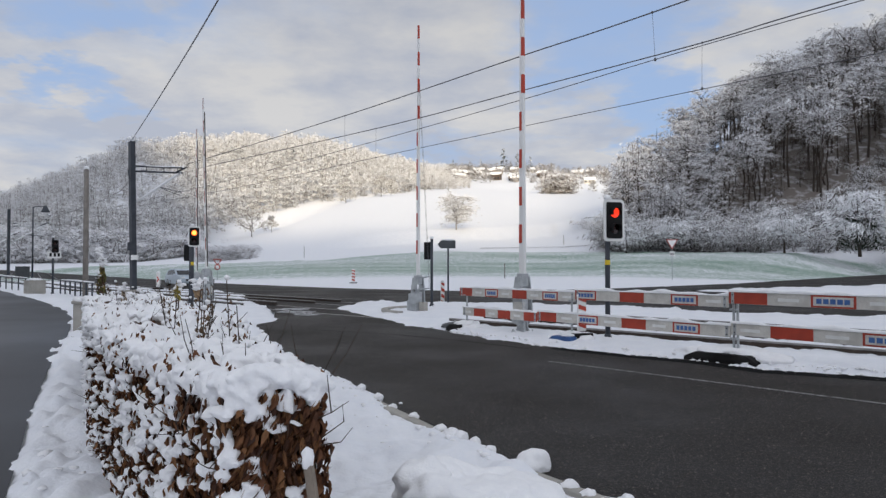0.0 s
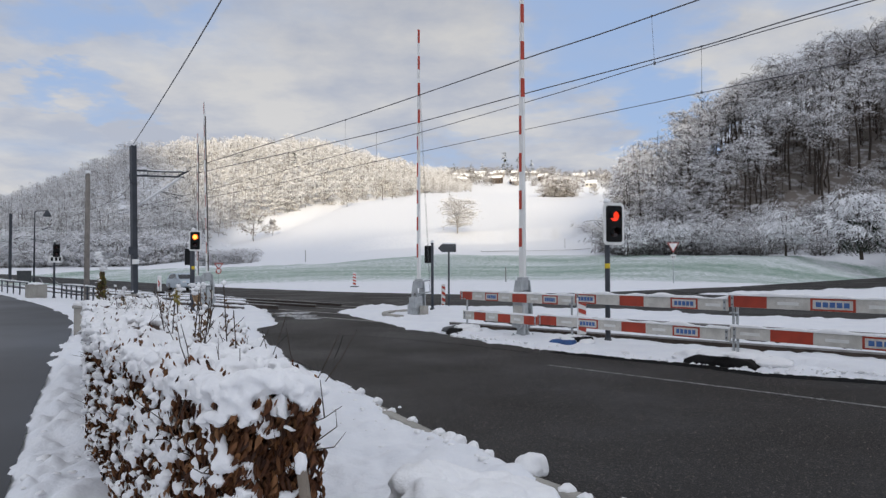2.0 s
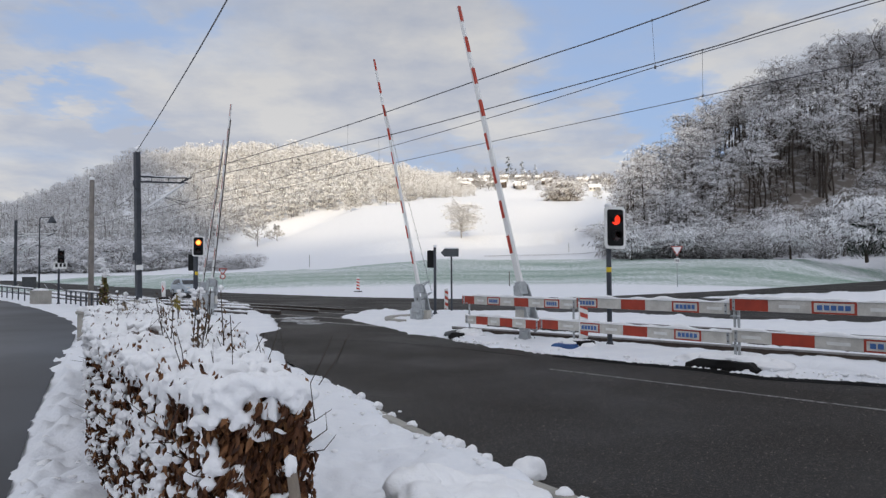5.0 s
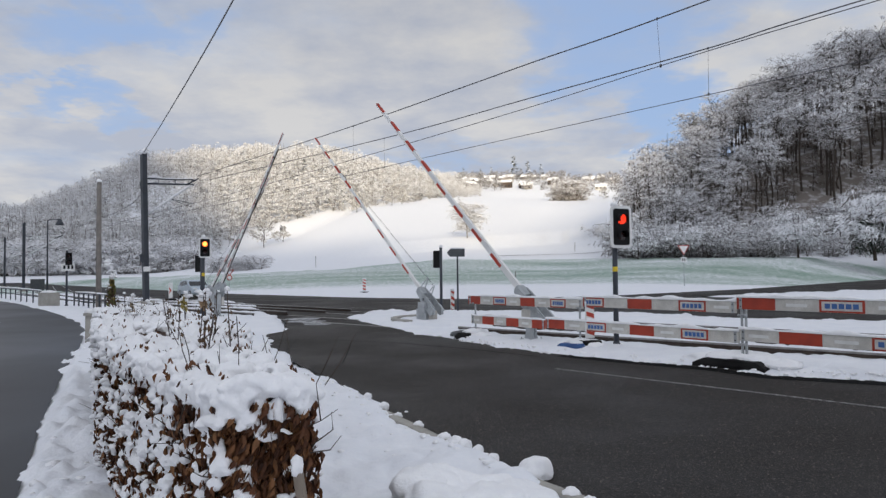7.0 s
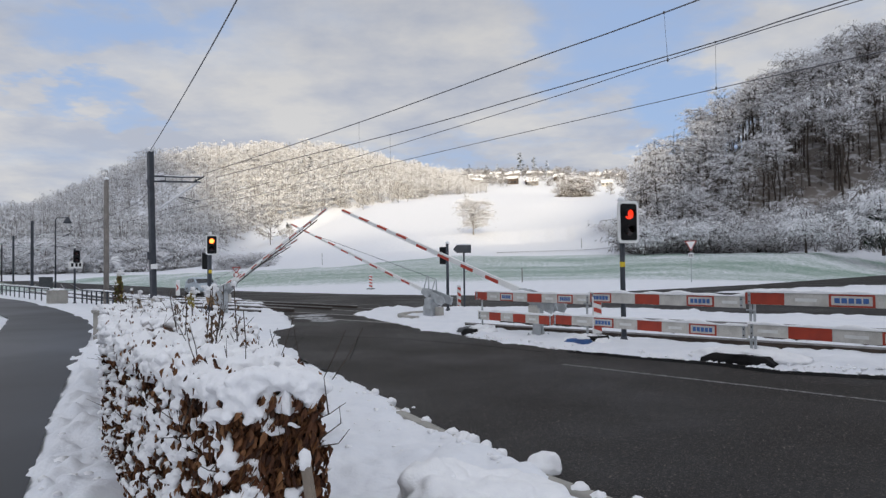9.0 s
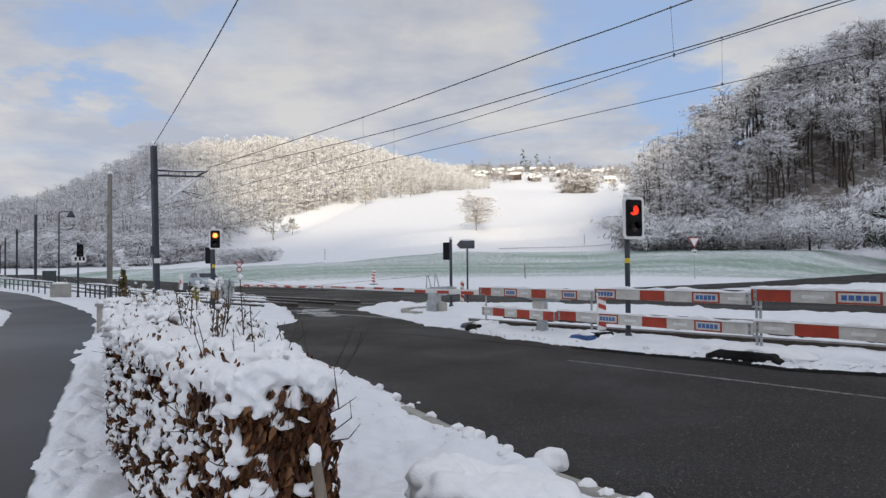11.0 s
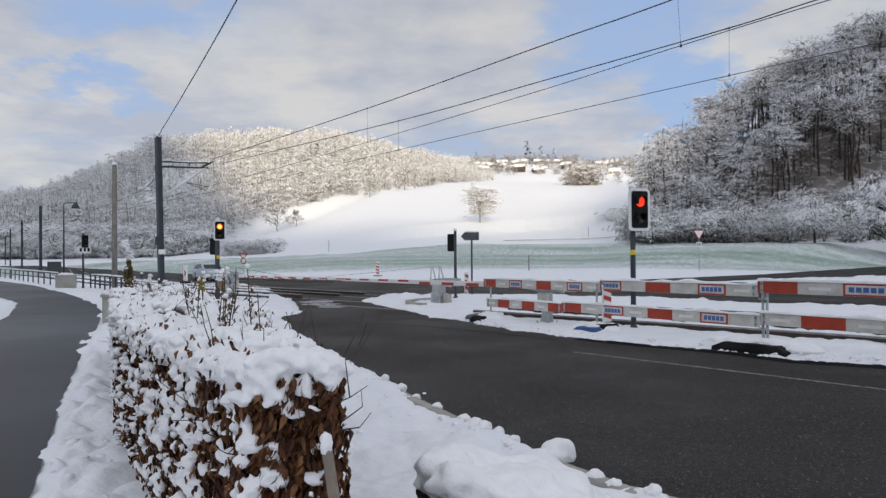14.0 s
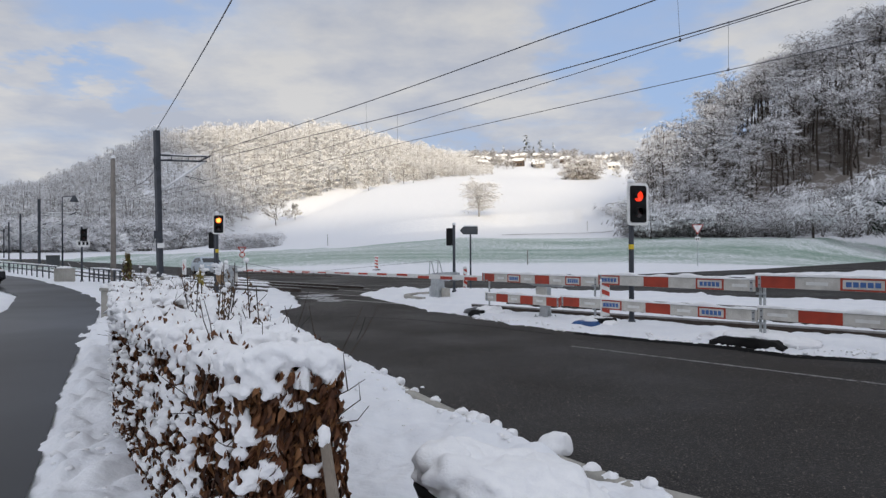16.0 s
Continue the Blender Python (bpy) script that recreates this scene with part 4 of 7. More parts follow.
def build_barrier(m, length, label, side, hub, back):
    """A lifting gate: pedestal, and an arm with its counterweight cheeks that turns on it. The arm points along +x when lowered; back: its plain rear looks along -y."""
    gate = thing("barrier_gate", label, "level crossing barrier", m, "lifting barriers of the level crossing")
    ped = G().box((.20, .17, hub - .02), (0, 0, hub / 2 - .04), .015)
    ped.box((.40, .34, .03), (0, 0, .03), .008)
    for sx in (-1, 1):
        ped.add([(sx * .10, -.012, .04), (sx * .19, -.012, .04), (sx * .10, -.012, .30), (sx * .10, .012, .04), (sx * .19, .012, .04), (sx * .10, .012, .30)], [(0, 1, 2), (5, 4, 3), (0, 3, 4, 1), (1, 4, 5, 2), (2, 5, 3, 0)])
        for sy in (-1, 1):
            ped.tube([(sx * .17, sy * .14, .045), (sx * .17, sy * .14, .085)], .014, 6)
    part("pedestal", ped, STEEL, gate)
    if side:
        part("drive_box", G().box((.30, .22, .34), (-.02, .22, hub * .62), .02), STEEL, gate, "pale grey drive box")
        part("base_box", G().box((.44, .30, .36), (.06, .10, .20), .02), STEEL, gate, "grey steel base box")
        part("cable_box", G().box((.22, .20, .30), (-.30, .06, .18), .02), CONCRETE, gate)
    else:
        part("drive_box", G().box((.26, .10, .30), (0, .15, hub * .66), .02), BOARD, gate, "pale drive box on the pedestal")
    arm = G()
    hw, hh0, hh1 = (.030, .052, .030) if back else (.040, .056, .028) if length > 8 else (.046, .070, .038)
    arm.add([(x, sy * hw * (1 if x < 1 else .7), sz * h) for x, h in ((.35, hh0), (length, hh1)) for sy in (-1, 1) for sz in (-1, 1)],
            [(0, 1, 3, 2), (4, 6, 7, 5), (0, 4, 5, 1), (2, 3, 7, 6), (0, 2, 6, 4), (1, 5, 7, 3)])
    armo = part("arm", arm, WHITE, gate, "tapered white arm with red stripes", Matrix.Translation((0, 0, hub)))
    for sy in (-1, 1):
        pl = [(.42, .07), (.42, -.07), (.02, -.15), (-.58, -.12), (-.70, .0), (-.56, .15), (-.05, .13)]
        n = len(pl)
        y0, y1 = sy * .15, sy * .19
        ch = G().add([(x, y0, z) for x, z in pl] + [(x, y1, z) for x, z in pl], [tuple(range(n))[::-sy], tuple(range(n, 2 * n))[::sy]] + [(k, (k + 1) % n, n + (k + 1) % n, n + k)[::sy] for k in range(n)])
        c_ = part("cheek", ch, STEEL, armo, "galvanised cheek plate")
        part("counterweight", G().box((.26, .07, .26), (-.50, sy * .225, .0), .02), STEEL, c_)
        part("bolt", G().tube([(0, sy * .19, 0), (0, sy * .225, 0)], .045, 10), RAIL_HEAD, c_)
    part("clamp", G().box((.30, .26, .15), (.34, 0, 0), .02), STEEL, armo)
    part("pivot", G().tube([(0, -.27, 0), (0, .27, 0)], .035, 12), STEEL, armo)
    n = int(length / 0.92)
    step = (length - .75) / n
    for k in range(n):
        x0 = .75 + k * step + step * .5
        x1 = x0 + step * .5
        h = lambda q: hh0 + (hh1 - hh0) * (q - .35) / (length - .35)
        w = lambda q: hw * (1 - .3 * (q - .35) / (length - .35)) + .003
        low = -1 if x0 < length * .55 else -.1
        if back:
            q = [(x, w(x), h(x) * z) for x, z in ((x0, low), (x1, low), (x1, .8), (x0, .8))]
            part("stripe", G().add(q, [(3, 2, 1, 0)]), RED, armo)
            q = [(x, -w(x), h(x) * z) for x, z in ((x0, -.9), (x1, -.9), (x1, .1), (x0, .1))]
            part("stripe", G().add(q, [(0, 1, 2, 3)]), RED_DULL, armo)
        else:
            hi = .25 if low < -.5 else 1.0
            q = [(x, sy * w(x), h(x) * z * 1.03) for x in (x0, x1) for sy in (-1, 1) for z in (low, hi)]
            part("stripe", G().add(q, [(0, 1, 3, 2), (4, 6, 7, 5), (0, 4, 5, 1), (2, 3, 7, 6), (0, 2, 6, 4), (1, 5, 7, 3)]), RED, armo)
    if back:
        part("under_rail", G().box((length - 1.1, .03, .03), (.55 + (length - 1.1) / 2, -.02, -.12), .006), RAIL, armo, "slim dark rail under the arm")
        for k in range(9):
            part("rail_clip", G().box((.03, .02, .10), (.9 + k * (length - 1.8) / 8, -.02, -.08)), RAIL, armo)
    if side:
        for x in (.02, .40):
            part("stay", G().tube([(x, -.12, .05), (x + .06, -.03, .50)], .018, 6).tube([(x, .12, .05), (x + .06, .03, .50)], .018, 6), STEEL, armo, "splayed steel stay")
        for sy in (-.02, .02):
            part("stay_wire", G(True).tube([(.08, sy, .52), (length * .78, sy, .05)], .004, 5), WIRE, armo)
    return gate, armo


GATE_TURN = TRACK_ANGLE
GATES = []
for (gx, gy), ln, turn, lag, hub, rest in (((1.81, 15.79), 7.6, GATE_TURN, 0.0, .86, 0.0), ((-.81, 22.68), 8.7, GATE_TURN, -1.0, .70, 0.0), ((-8.6, 25.29), 6.8, GATE_TURN + 180, 4.5, .90, 3.0), ((-11.6, 32.7), 7.25, GATE_TURN + 180, -3.0, .68, 0.6)):
    g_, a_ = build_barrier(pose(gx, gy, 0.02, 0, 0, turn), ln, "galvanised lifting barrier with a red-striped white arm", ln > 8 or gx < -11, hub, gx < -8)
    GATES.append((a_, lag, hub, rest))


def rounded_plate(w, h, y0, y1, r):
    """An upright plate with rounded corners between two depths."""
    out = []
    for cx_, cz_, a0 in ((w / 2 - r, h / 2 - r, 0), (-w / 2 + r, h / 2 - r, 90), (-w / 2 + r, -h / 2 + r, 180), (w / 2 - r, -h / 2 + r, 270)):
        for k in range(5):
            a = radians(a0 + k * 22.5)
            out.append((cx_ + r * math.cos(a), cz_ + r * math.sin(a)))
    n = len(out)
    return Geo().add([(x, y, z) for y in (y0, y1) for x, z in out], [tuple(range(n)), tuple(range(n, 2 * n))[::-1]] + [(k, n + k, n + (k + 1) % n, (k + 1) % n) for k in range(n)])


def build_signal(m, label, lit, height=2.87, plate=True, head_turn=0.0, head_x=.09, name="signal_light", head=1.0, girth=.052):
    """A two-lamp crossing signal on a dark post; its front looks along -y."""
    s = thing(name, label, "traffic light", m, "signals of the level crossing")
    post = G(True).tube([(0, 0, 0), (0, 0, height + .02)], girth, 12)
    post.tube([(0, 0, 0), (0, 0, .03), (0, 0, .12)], [.10, .09, .055], 12)
    part("post", post, MAST, s)
    part("snow_cap", G(True).blob((0, 0, height + .05), (.075, .075, .06), 2), SNOW_CAP, s)
    hd = part("head", G().box((.31, .15, .64), (0, .05 if plate else -.05, 0), .03), BLACK, s, "black signal head", pose(head_x, -.07, height - .42 * head, 0, 0, head_turn) @ Matrix.Scale(head, 4))
    if plate:
        part("backboard", rounded_plate(.50, .86, -.06, -.03, .085), WHITE, hd, "white-rimmed backboard")
        part("face", rounded_plate(.385, .745, -.072, -.058, .05), BLACK, hd)
    for k, z in enumerate((.16, -.17)):
        lens = G(True).tube([(0, -.075 if plate else -.13, z), (0, -.087 if plate else -.142, z)], .118 if lit is GLOW_HOT and k == 0 else .105, 18)
        part("lens", lens, (lit if k == 0 else LENS_OFF), hd, "glowing red lens" if k == 0 and lit is not LENS_OFF else "dark lens")
        if k == 0 and lit is GLOW_HOT:
            part("lamp_core", G(True).tube([(0, -.088, z), (0, -.091, z)], .085, 16), GLOW_CORE, hd)
        vis = G(True)
        vv, vf = [], []
        for j in range(13):
            a = math.pi * (j / 12 * 1.3 - .15)
            for dep, rr in ((-.07, .112), (-.235 + .05 * abs(math.cos(a)), .108), (-.07, .106), (-.235 + .05 * abs(math.cos(a)), .102)):
                vv.append((math.cos(a) * rr, dep, z + math.sin(a) * rr))
        for j in range(12):
            b_ = j * 4
            vf += [(b_, b_ + 1, b_ + 5, b_ + 4), (b_ + 2, b_ + 6, b_ + 7, b_ + 3), (b_ + 1, b_ + 3, b_ + 7, b_ + 5)]
        vis.add(vv, vf)
        part("visor", vis, BLACK, hd)
    return s


s_ = build_signal(pose(3.39, 14.31, 0.03, 0, 0, 0), "dark crossing signal post with red light and yellow sticker", GLOW_RED, head_turn=22)
part("sticker", G().tube([(0, 0, 1.54), (0, 0, 1.64)], .0545, 12), YELLOW, s_, "yellow sticker")
s_ = build_signal(pose(-8.90, 24.66, 0.03), "dark crossing signal post with glowing red light", GLOW_HOT, head_turn=15, head=.84)
part("sticker", G().tube([(0, 0, 1.50), (0, 0, 1.62)], .0545, 12), YELLOW, s_, "yellow sticker")
build_signal(pose(-.41, 25.29, 0.03, 0, 0, 150), "crossing signal seen from behind, black head", LENS_OFF, height=2.45, plate=False, head_x=.22)
build_signal(pose(-9.80, 26.9, 0.03, 0, 0, 160), "crossing signal seen from behind, black head", LENS_OFF, height=2.4, plate=False, head_x=.2, girth=.036)
s_ = build_signal(pose(-19.78, 35.21, 0.03, 0, 0, 30), "small signal post with a white plate", LENS_OFF, height=2.85, plate=False)
part("plate", G().box((.62, .03, .36), (.05, -.09, 2.0), .01), WHITE, s_, "white plate with dark bars")
for dx in (-.16, .03, .2):
    part("mark", G().box((.1, .01, .18), (.05 + dx, -.108, 2.0)), BLACK, s_)


STRUT = material("pale_strut", (0.72, 0.73, 0.74), (0.58, 0.59, 0.60), 3, 0.6)


def build_mast(x, y, height, turn, arm_len, label, first):
    m = thing("catenary_mast", label, "railway mast", pose(x, y, 0, 0, -1.2 if first else 0, 0) @ pose(0, 0, 0, 0, 0, turn), "masts of the overhead line")
    g = G().box((.05, .30, height), (-.10, 0, height / 2))
    g.box((.05, .30, height), (.10, 0, height / 2)), g.box((.18, .26, height), (0, 0, height / 2 - .02), .01)
    part("post", g, MAST, m)
    part("foot", G().box((.7, .7, .3), (0, 0, .08), .03), CONCRETE, m)
    zc = height * (.838 if first else .80)
    dark = MAST if first else STRUT
    a = G(True).tube([(.1, 0, zc), (arm_len * .62, 0, zc + .05), (arm_len, 0, zc + .12)], [.042, .04, .04], 8)
    a.tube([(.1, 0, zc - .28), (arm_len, 0, zc - .16)], .05, 8)
    for f in (.28, .62, .9):
        a.tube([(arm_len * f, 0, zc + .05 * f), (arm_len * f, 0, zc - .26 + .1 * f)], .022, 6)
    part("cantilever", a, dark, m, "dark double cantilever arm" if first else "snow-covered cantilever arm")
    part("snow", G(True).tube([(.12, 0, zc + .035), (arm_len * .6, 0, zc + .09), (arm_len, 0, zc + .155)], [.026, .036, .022], 6), SNOW_CAP, m, "line of snow on the arm")
    part("snow", G(True).tube([(.2, 0, zc - .238), (arm_len, 0, zc - .118)], [.016, .022], 6), SNOW_CAP, m, "line of snow on the arm")
    part("strut", G(True).tube([(.12, 0, zc - 1.95), (arm_len * .97, 0, zc - .16)], .05, 8), STRUT, m, "pale steel strut")
    part("snow", G(True).tube([(.16, 0, zc - 1.88), (arm_len * .95, 0, zc - .13)], .045, 6), SNOW_CAP, m, "line of snow on the strut")
    part("steady_arm", G(True).tube([(arm_len * .5, 0, zc - 1.02), (arm_len * .98, 0, zc - 1.22)], .018, 6), MAST, m)
    part("steady_arm", G(True).tube([(arm_len * .42, 0, zc - 1.15), (arm_len * .5, 0, zc - 1.02), (arm_len * .95, 0, zc - 1.42)], .014, 6), MAST, m)
    for z0, x0 in ((.0, .30), (-.26, .38)):
        ins = G(True)
        for k in range(6):
            ins.tube([(x0 + k * .07, 0, zc + z0 + k * .006), (x0 + .035 + k * .07, 0, zc + z0 + k * .006)], .06, 8)
        part("insulator", ins, MAST, m, "ribbed dark insulator")
    part("end_clamp", G(True).tube([(arm_len * .86, 0, zc - .17), (arm_len, 0, zc + .05), (arm_len + .3, 0, zc + .2)], [.045, .06, .03], 8), MAST, m)
    if first:
        part("snow_cap", G(True).blob((-.05, 0, height + .08), (.2, .2, .15), 5, .6).blob((.1, 0, height + .22), (.12, .12, .12), 2, .6).blob((.2, .02, height + .08), (.1, .1, .09), 9, .6), SNOW_CAP, m)
        part("junction_box", G().box((.18, .16, .42), (-.22, -.1, height * .31), .02), MAST, m)
        part("notice", G().box((.36, .01, .26), (0, -.16, 1.9)), WHITE, m, "white notice plate")
        part("insulator_loop", G(True).tube([(-.1, -.18, zc - .05), (-.28, -.18, zc - .3), (-.22, -.18, zc - .65), (-.05, -.18, zc - .75)], .035, 6), MAST, m)
    return m


build_mast(-16.12, 36.2, 8.0, 47, 2.75, "dark steel railway mast with double cantilever arm", True)
for b, d, h in ((-32.05, 66, 6.75), (-33.2, 95, 7.0), (-33.9, 128, 7.3), (-34.2, 165, 7.3), (-34.45, 210, 7.3)):
    x, y = polar(b, d)
    build_mast(x, y, h, 35, 3.0, "distant dark steel railway mast", False)
pole = thing("wooden_pole", "weathered wooden line pole capped with snow", "pole", pose(-16.64, 32.33, 0))
part("shaft", G(True).tube([(0, 0, 0), (0, 0, 6.0)], [.13, .10], 10), WOOD, pole)
part("snow_cap", G(True).blob((0, 0, 6.05), (.13, .13, .1), 3), SNOW_CAP, pole)


def wire(pts, r, label):
    g = G(True)
    P = [Vector(p) for p in pts]
    line = []
    for i in range(len(P) - 1):
        p0, p1, p2, p3 = P[max(i - 1, 0)], P[i], P[i + 1], P[min(i + 2, len(P) - 1)]
        for k in range(8):
            t = k / 8
            line.append(.5 * ((2 * p1) + (p2 - p0) * t + (2 * p0 - 5 * p1 + 4 * p2 - p3) * t * t + (3 * p1 - p0 - 3 * p2 + p3) * t ** 3))
    line.append(P[-1])
    g.tube(line, r, 6)
    ob = part("overhead_wire", g, WIRE)
    return tagged(ob, label, "overhead wire", "overhead wires of the railway")


# two tracks: carrying cable and contact wire over each
C1 = [(16, 2.3, 7.9), (5.36, 15.0, 7.34), (2.17, 18.81, 7.26), (-3.66, 25.78, 7.1), (-11.39, 35.02, 7.08), (-14.2, 38.4, 7.1)]
K1 = [(16, 2.3, 6.5), (7.56, 12.37, 6.33), (4.81, 15.65, 6.22), (2.17, 18.82, 6.06), (-3.66, 25.78, 5.84), (-11.37, 35.0, 5.65), (-30, 57.2, 5.5)]
C2 = [(18, 5.7, 7.9), (9.03, 15.4, 7.49), (6.74, 17.87, 7.32), (2.58, 22.38, 7.2), (-2.73, 28.14, 7.08), (-14.5, 40.9, 7.2)]
K2 = [(18, 5.7, 6.3), (9.52, 14.86, 6.15), (6.73, 17.88, 6.11), (-.94, 26.2, 5.95), (-9.3, 35.26, 5.7), (-14.42, 40.8, 5.62), (-32, 59.8, 5.5)]
wire(C1, .017, "dark carrying cable of the overhead line")
wire(K1, .0105, "thin contact wire of the overhead line")
wire(C2, .017, "dark carrying cable of the overhead line")
wire(K2, .0105, "thin contact wire of the overhead line")
for a, b in (((4.77, 15.71, 7.32), (4.81, 15.65, 6.22)), ((-3.66, 25.78, 7.1), (-3.66, 25.78, 5.84)), ((6.72, 17.9, 7.32), (6.71, 17.9, 6.12)), ((-2.73, 28.14, 7.08), (-2.73, 28.14, 5.9))):
    d = G(True).tube([a, b], .0042, 5)
    d.box((.04, .04, .07), b), d.box((.035, .035, .05), a)
    tagged(part("dropper", d, WIRE), "thin dropper between two overhead wires", "overhead wire", "droppers of the overhead line")
wire([(-16.28, 36.2, 8.05), (-10.72, 26.1, 7.86), (-5.24, 16, 7.68), (.3, 5.5, 7.6), (4.5, -2.5, 7.6)], .018, "anchor cable running from the mast top")
wire([(-16.28, 36.2, 7.9), (-20.5, 44, 6.2), (-37, 66, 6.0)], .016, "thin feeder wire between masts")

# ---- guard boards along the works ----
BOARD_A, BOARD_D = (0.45, 16.9), (0.62, -0.784)
BOARD_TURN = math.degrees(math.atan2(BOARD_D[1], BOARD_D[0]))


def board_place(t, z, off=0.0):
    """A pose at t metres along the row of boards; off moves it away from the road."""
    return pose(BOARD_A[0] + BOARD_D[0] * t - BOARD_D[1] * off, BOARD_A[1] + BOARD_D[1] * t + BOARD_D[0] * off, z, 0, 0, BOARD_TURN)


def build_board(t0, t1, z0, pattern, seed):
    """A plank with red and white fields; its face looks along -y of its own space."""
    n, ln = len(pattern), t1 - t0
    w = ln / n
    rng = random.Random(seed)
    b = thing("guard_board", "red and white striped site guard board topped with snow", "guard board", board_place(t0, z0), "guard boards beside the track")
    part("plank", G().box((ln - .012, .03, .19), (ln / 2, 0, 0), .006), BOARD, b)
    for k, c in enumerate(pattern):
        x = (k + .5) * w
        if c == "r":
            part("red_field", G().box((w - .01, .004, .186), (x, -.0165, 0)), RED_DULL, b)
        elif c == "l":
            fr = G().box((w - .02, .004, .186), (x, -.0165, 0))
            f = part("label_frame", fr, RED_DULL, b, "red-framed company label")
            part("label_plate", G().box((w - .09, .003, .135), (x, -.0195, 0)), BOARD, f, "white plate")
            for j in range(5):
                lw = (w - .16) / 5
                part("label_bar", G().box((lw * .78, .003, .075), (x - (w - .16) / 2 + lw * (j + .5), -.0222, 0)), BLUE, f, "blue printed bar")
        elif rng.random() < .85:
            part("pale_print", G().box((w * .5, .002, .05), (x, -.0158, -.004)), GREY_PRINT, b)
    for x in (.07, ln - .07):
        part("end_strap", G().box((.05, .006, .194), (x, -.018, 0), .002), STEEL, b, "grey metal strap")
        part("bolt", G().tube([(x, -.020, .05), (x, -.028, .05)], .012, 6), RAIL, b)
        part("bolt", G().tube([(x, -.020, -.05), (x, -.028, -.05)], .012, 6), RAIL, b)
    cap = G(True)
    steps = max(6, int(ln / .12))
    prof = [(-.028, 0), (-.03, .03), (-.012, .055), (.014, .055), (.03, .028), (.028, 0)]
    vs, fs = [], []
    for i in range(steps + 1):
        x = ln * i / steps
        h = max(.35, .8 + 1.6 * noise.noise(Vector((x * 2.2 + seed * 9, seed, 0))))
        for py, pz in prof:
            vs.append((x, py * (.8 + .3 * h), .095 + pz * h))
    m_ = len(prof)
    for i in range(steps):
        for j in range(m_ - 1):
            fs.append((i * m_ + j, (i + 1) * m_ + j, (i + 1) * m_ + j + 1, i * m_ + j + 1))
    cap.add(vs, fs)
    part("snow_cap", cap, SNOW_CAP, b, "strip of lying snow")
    return b


build_board(-.04, 3.60, .915, "rwlwrwlw", 1)
build_board(3.60, 6.90, .965, "lwrwlw", 2)
build_board(6.90, 12.1, 1.035, "rwlwrwlw", 3)
build_board(.06, 2.55, .445, "wrwrwr", 4)
build_board(2.55, 6.93, .475, "rwlwrwlw", 5)
build_board(6.93, 12.2, .52, "wrwlwrwl", 6)


def build_guard_post(t, top, foot_mat, label, sx=1.0, angle=0.0):
    p = thing("guard_post", label, "post", board_place(t, 0.0, .05) @ Matrix.Rotation(radians(angle), 4, "Z"), "posts of the guard boards")
    part("tube", G(True).tube([(0, 0, .04), (0, 0, top)], .022, 8), STEEL, p)
    for z in (.47, .94):
        part("hook", G().box((.05, .10, .03), (0, -.05, z - .1), .006), STEEL, p)
    hx = .40 * sx
    f = G().add([(-hx, -.50, -.02), (hx, -.50, -.02), (hx, .12, -.02), (-hx, .12, -.02), (-hx, -.48, .06), (hx, -.48, .06), (hx, .11, .06), (-hx, .11, .06),
                 (-hx * .72, -.43, .14), (hx * .72, -.43, .14), (hx * .66, .08, .15), (-hx * .66, .08, .15)], [(k + j, k + (j + 1) % 4, k + 4 + (j + 1) % 4, k + 4 + j) for k in (0, 4) for j in range(4)] + [(3, 2, 1, 0), (8, 9, 10, 11)])
    part("foot", f, foot_mat, p, "heavy recycled rubber foot")
    sn = G(True)
    for q, (c_, z_) in enumerate((((-.06, -.07, .13), (.30, .28, .09)), ((.16, -.05, .12), (.26, .28, .09)), ((-.40, .0, .06), (.26, .30, .11)), ((.42, -.02, .06), (.26, .30, .11)), ((0, .12, .1), (.5, .2, .13)))):
        sn.blob((c_[0] * sx, c_[1], c_[2]), (z_[0] * sx, z_[1], z_[2]), t + q, .45, 3)
    part("snow", sn, SNOW_CAP, p, "snow on the foot")
    return p


build_guard_post(.15, 1.0, RUBBER, "steel guard post in a snowy black foot", .55)
build_guard_post(3.46, .90, BLUE_TARP, "steel guard post in a snowy blue foot", .75, 12)
build_guard_post(6.95, 1.08, RUBBER, "steel guard post in a large black foot", 1.55)
build_guard_post(7.02, 1.08, RUBBER, "slim steel guard post in a black foot", .5)
build_guard_post(11.6, 1.1, RUBBER, "steel guard post in a black foot", 1.0)


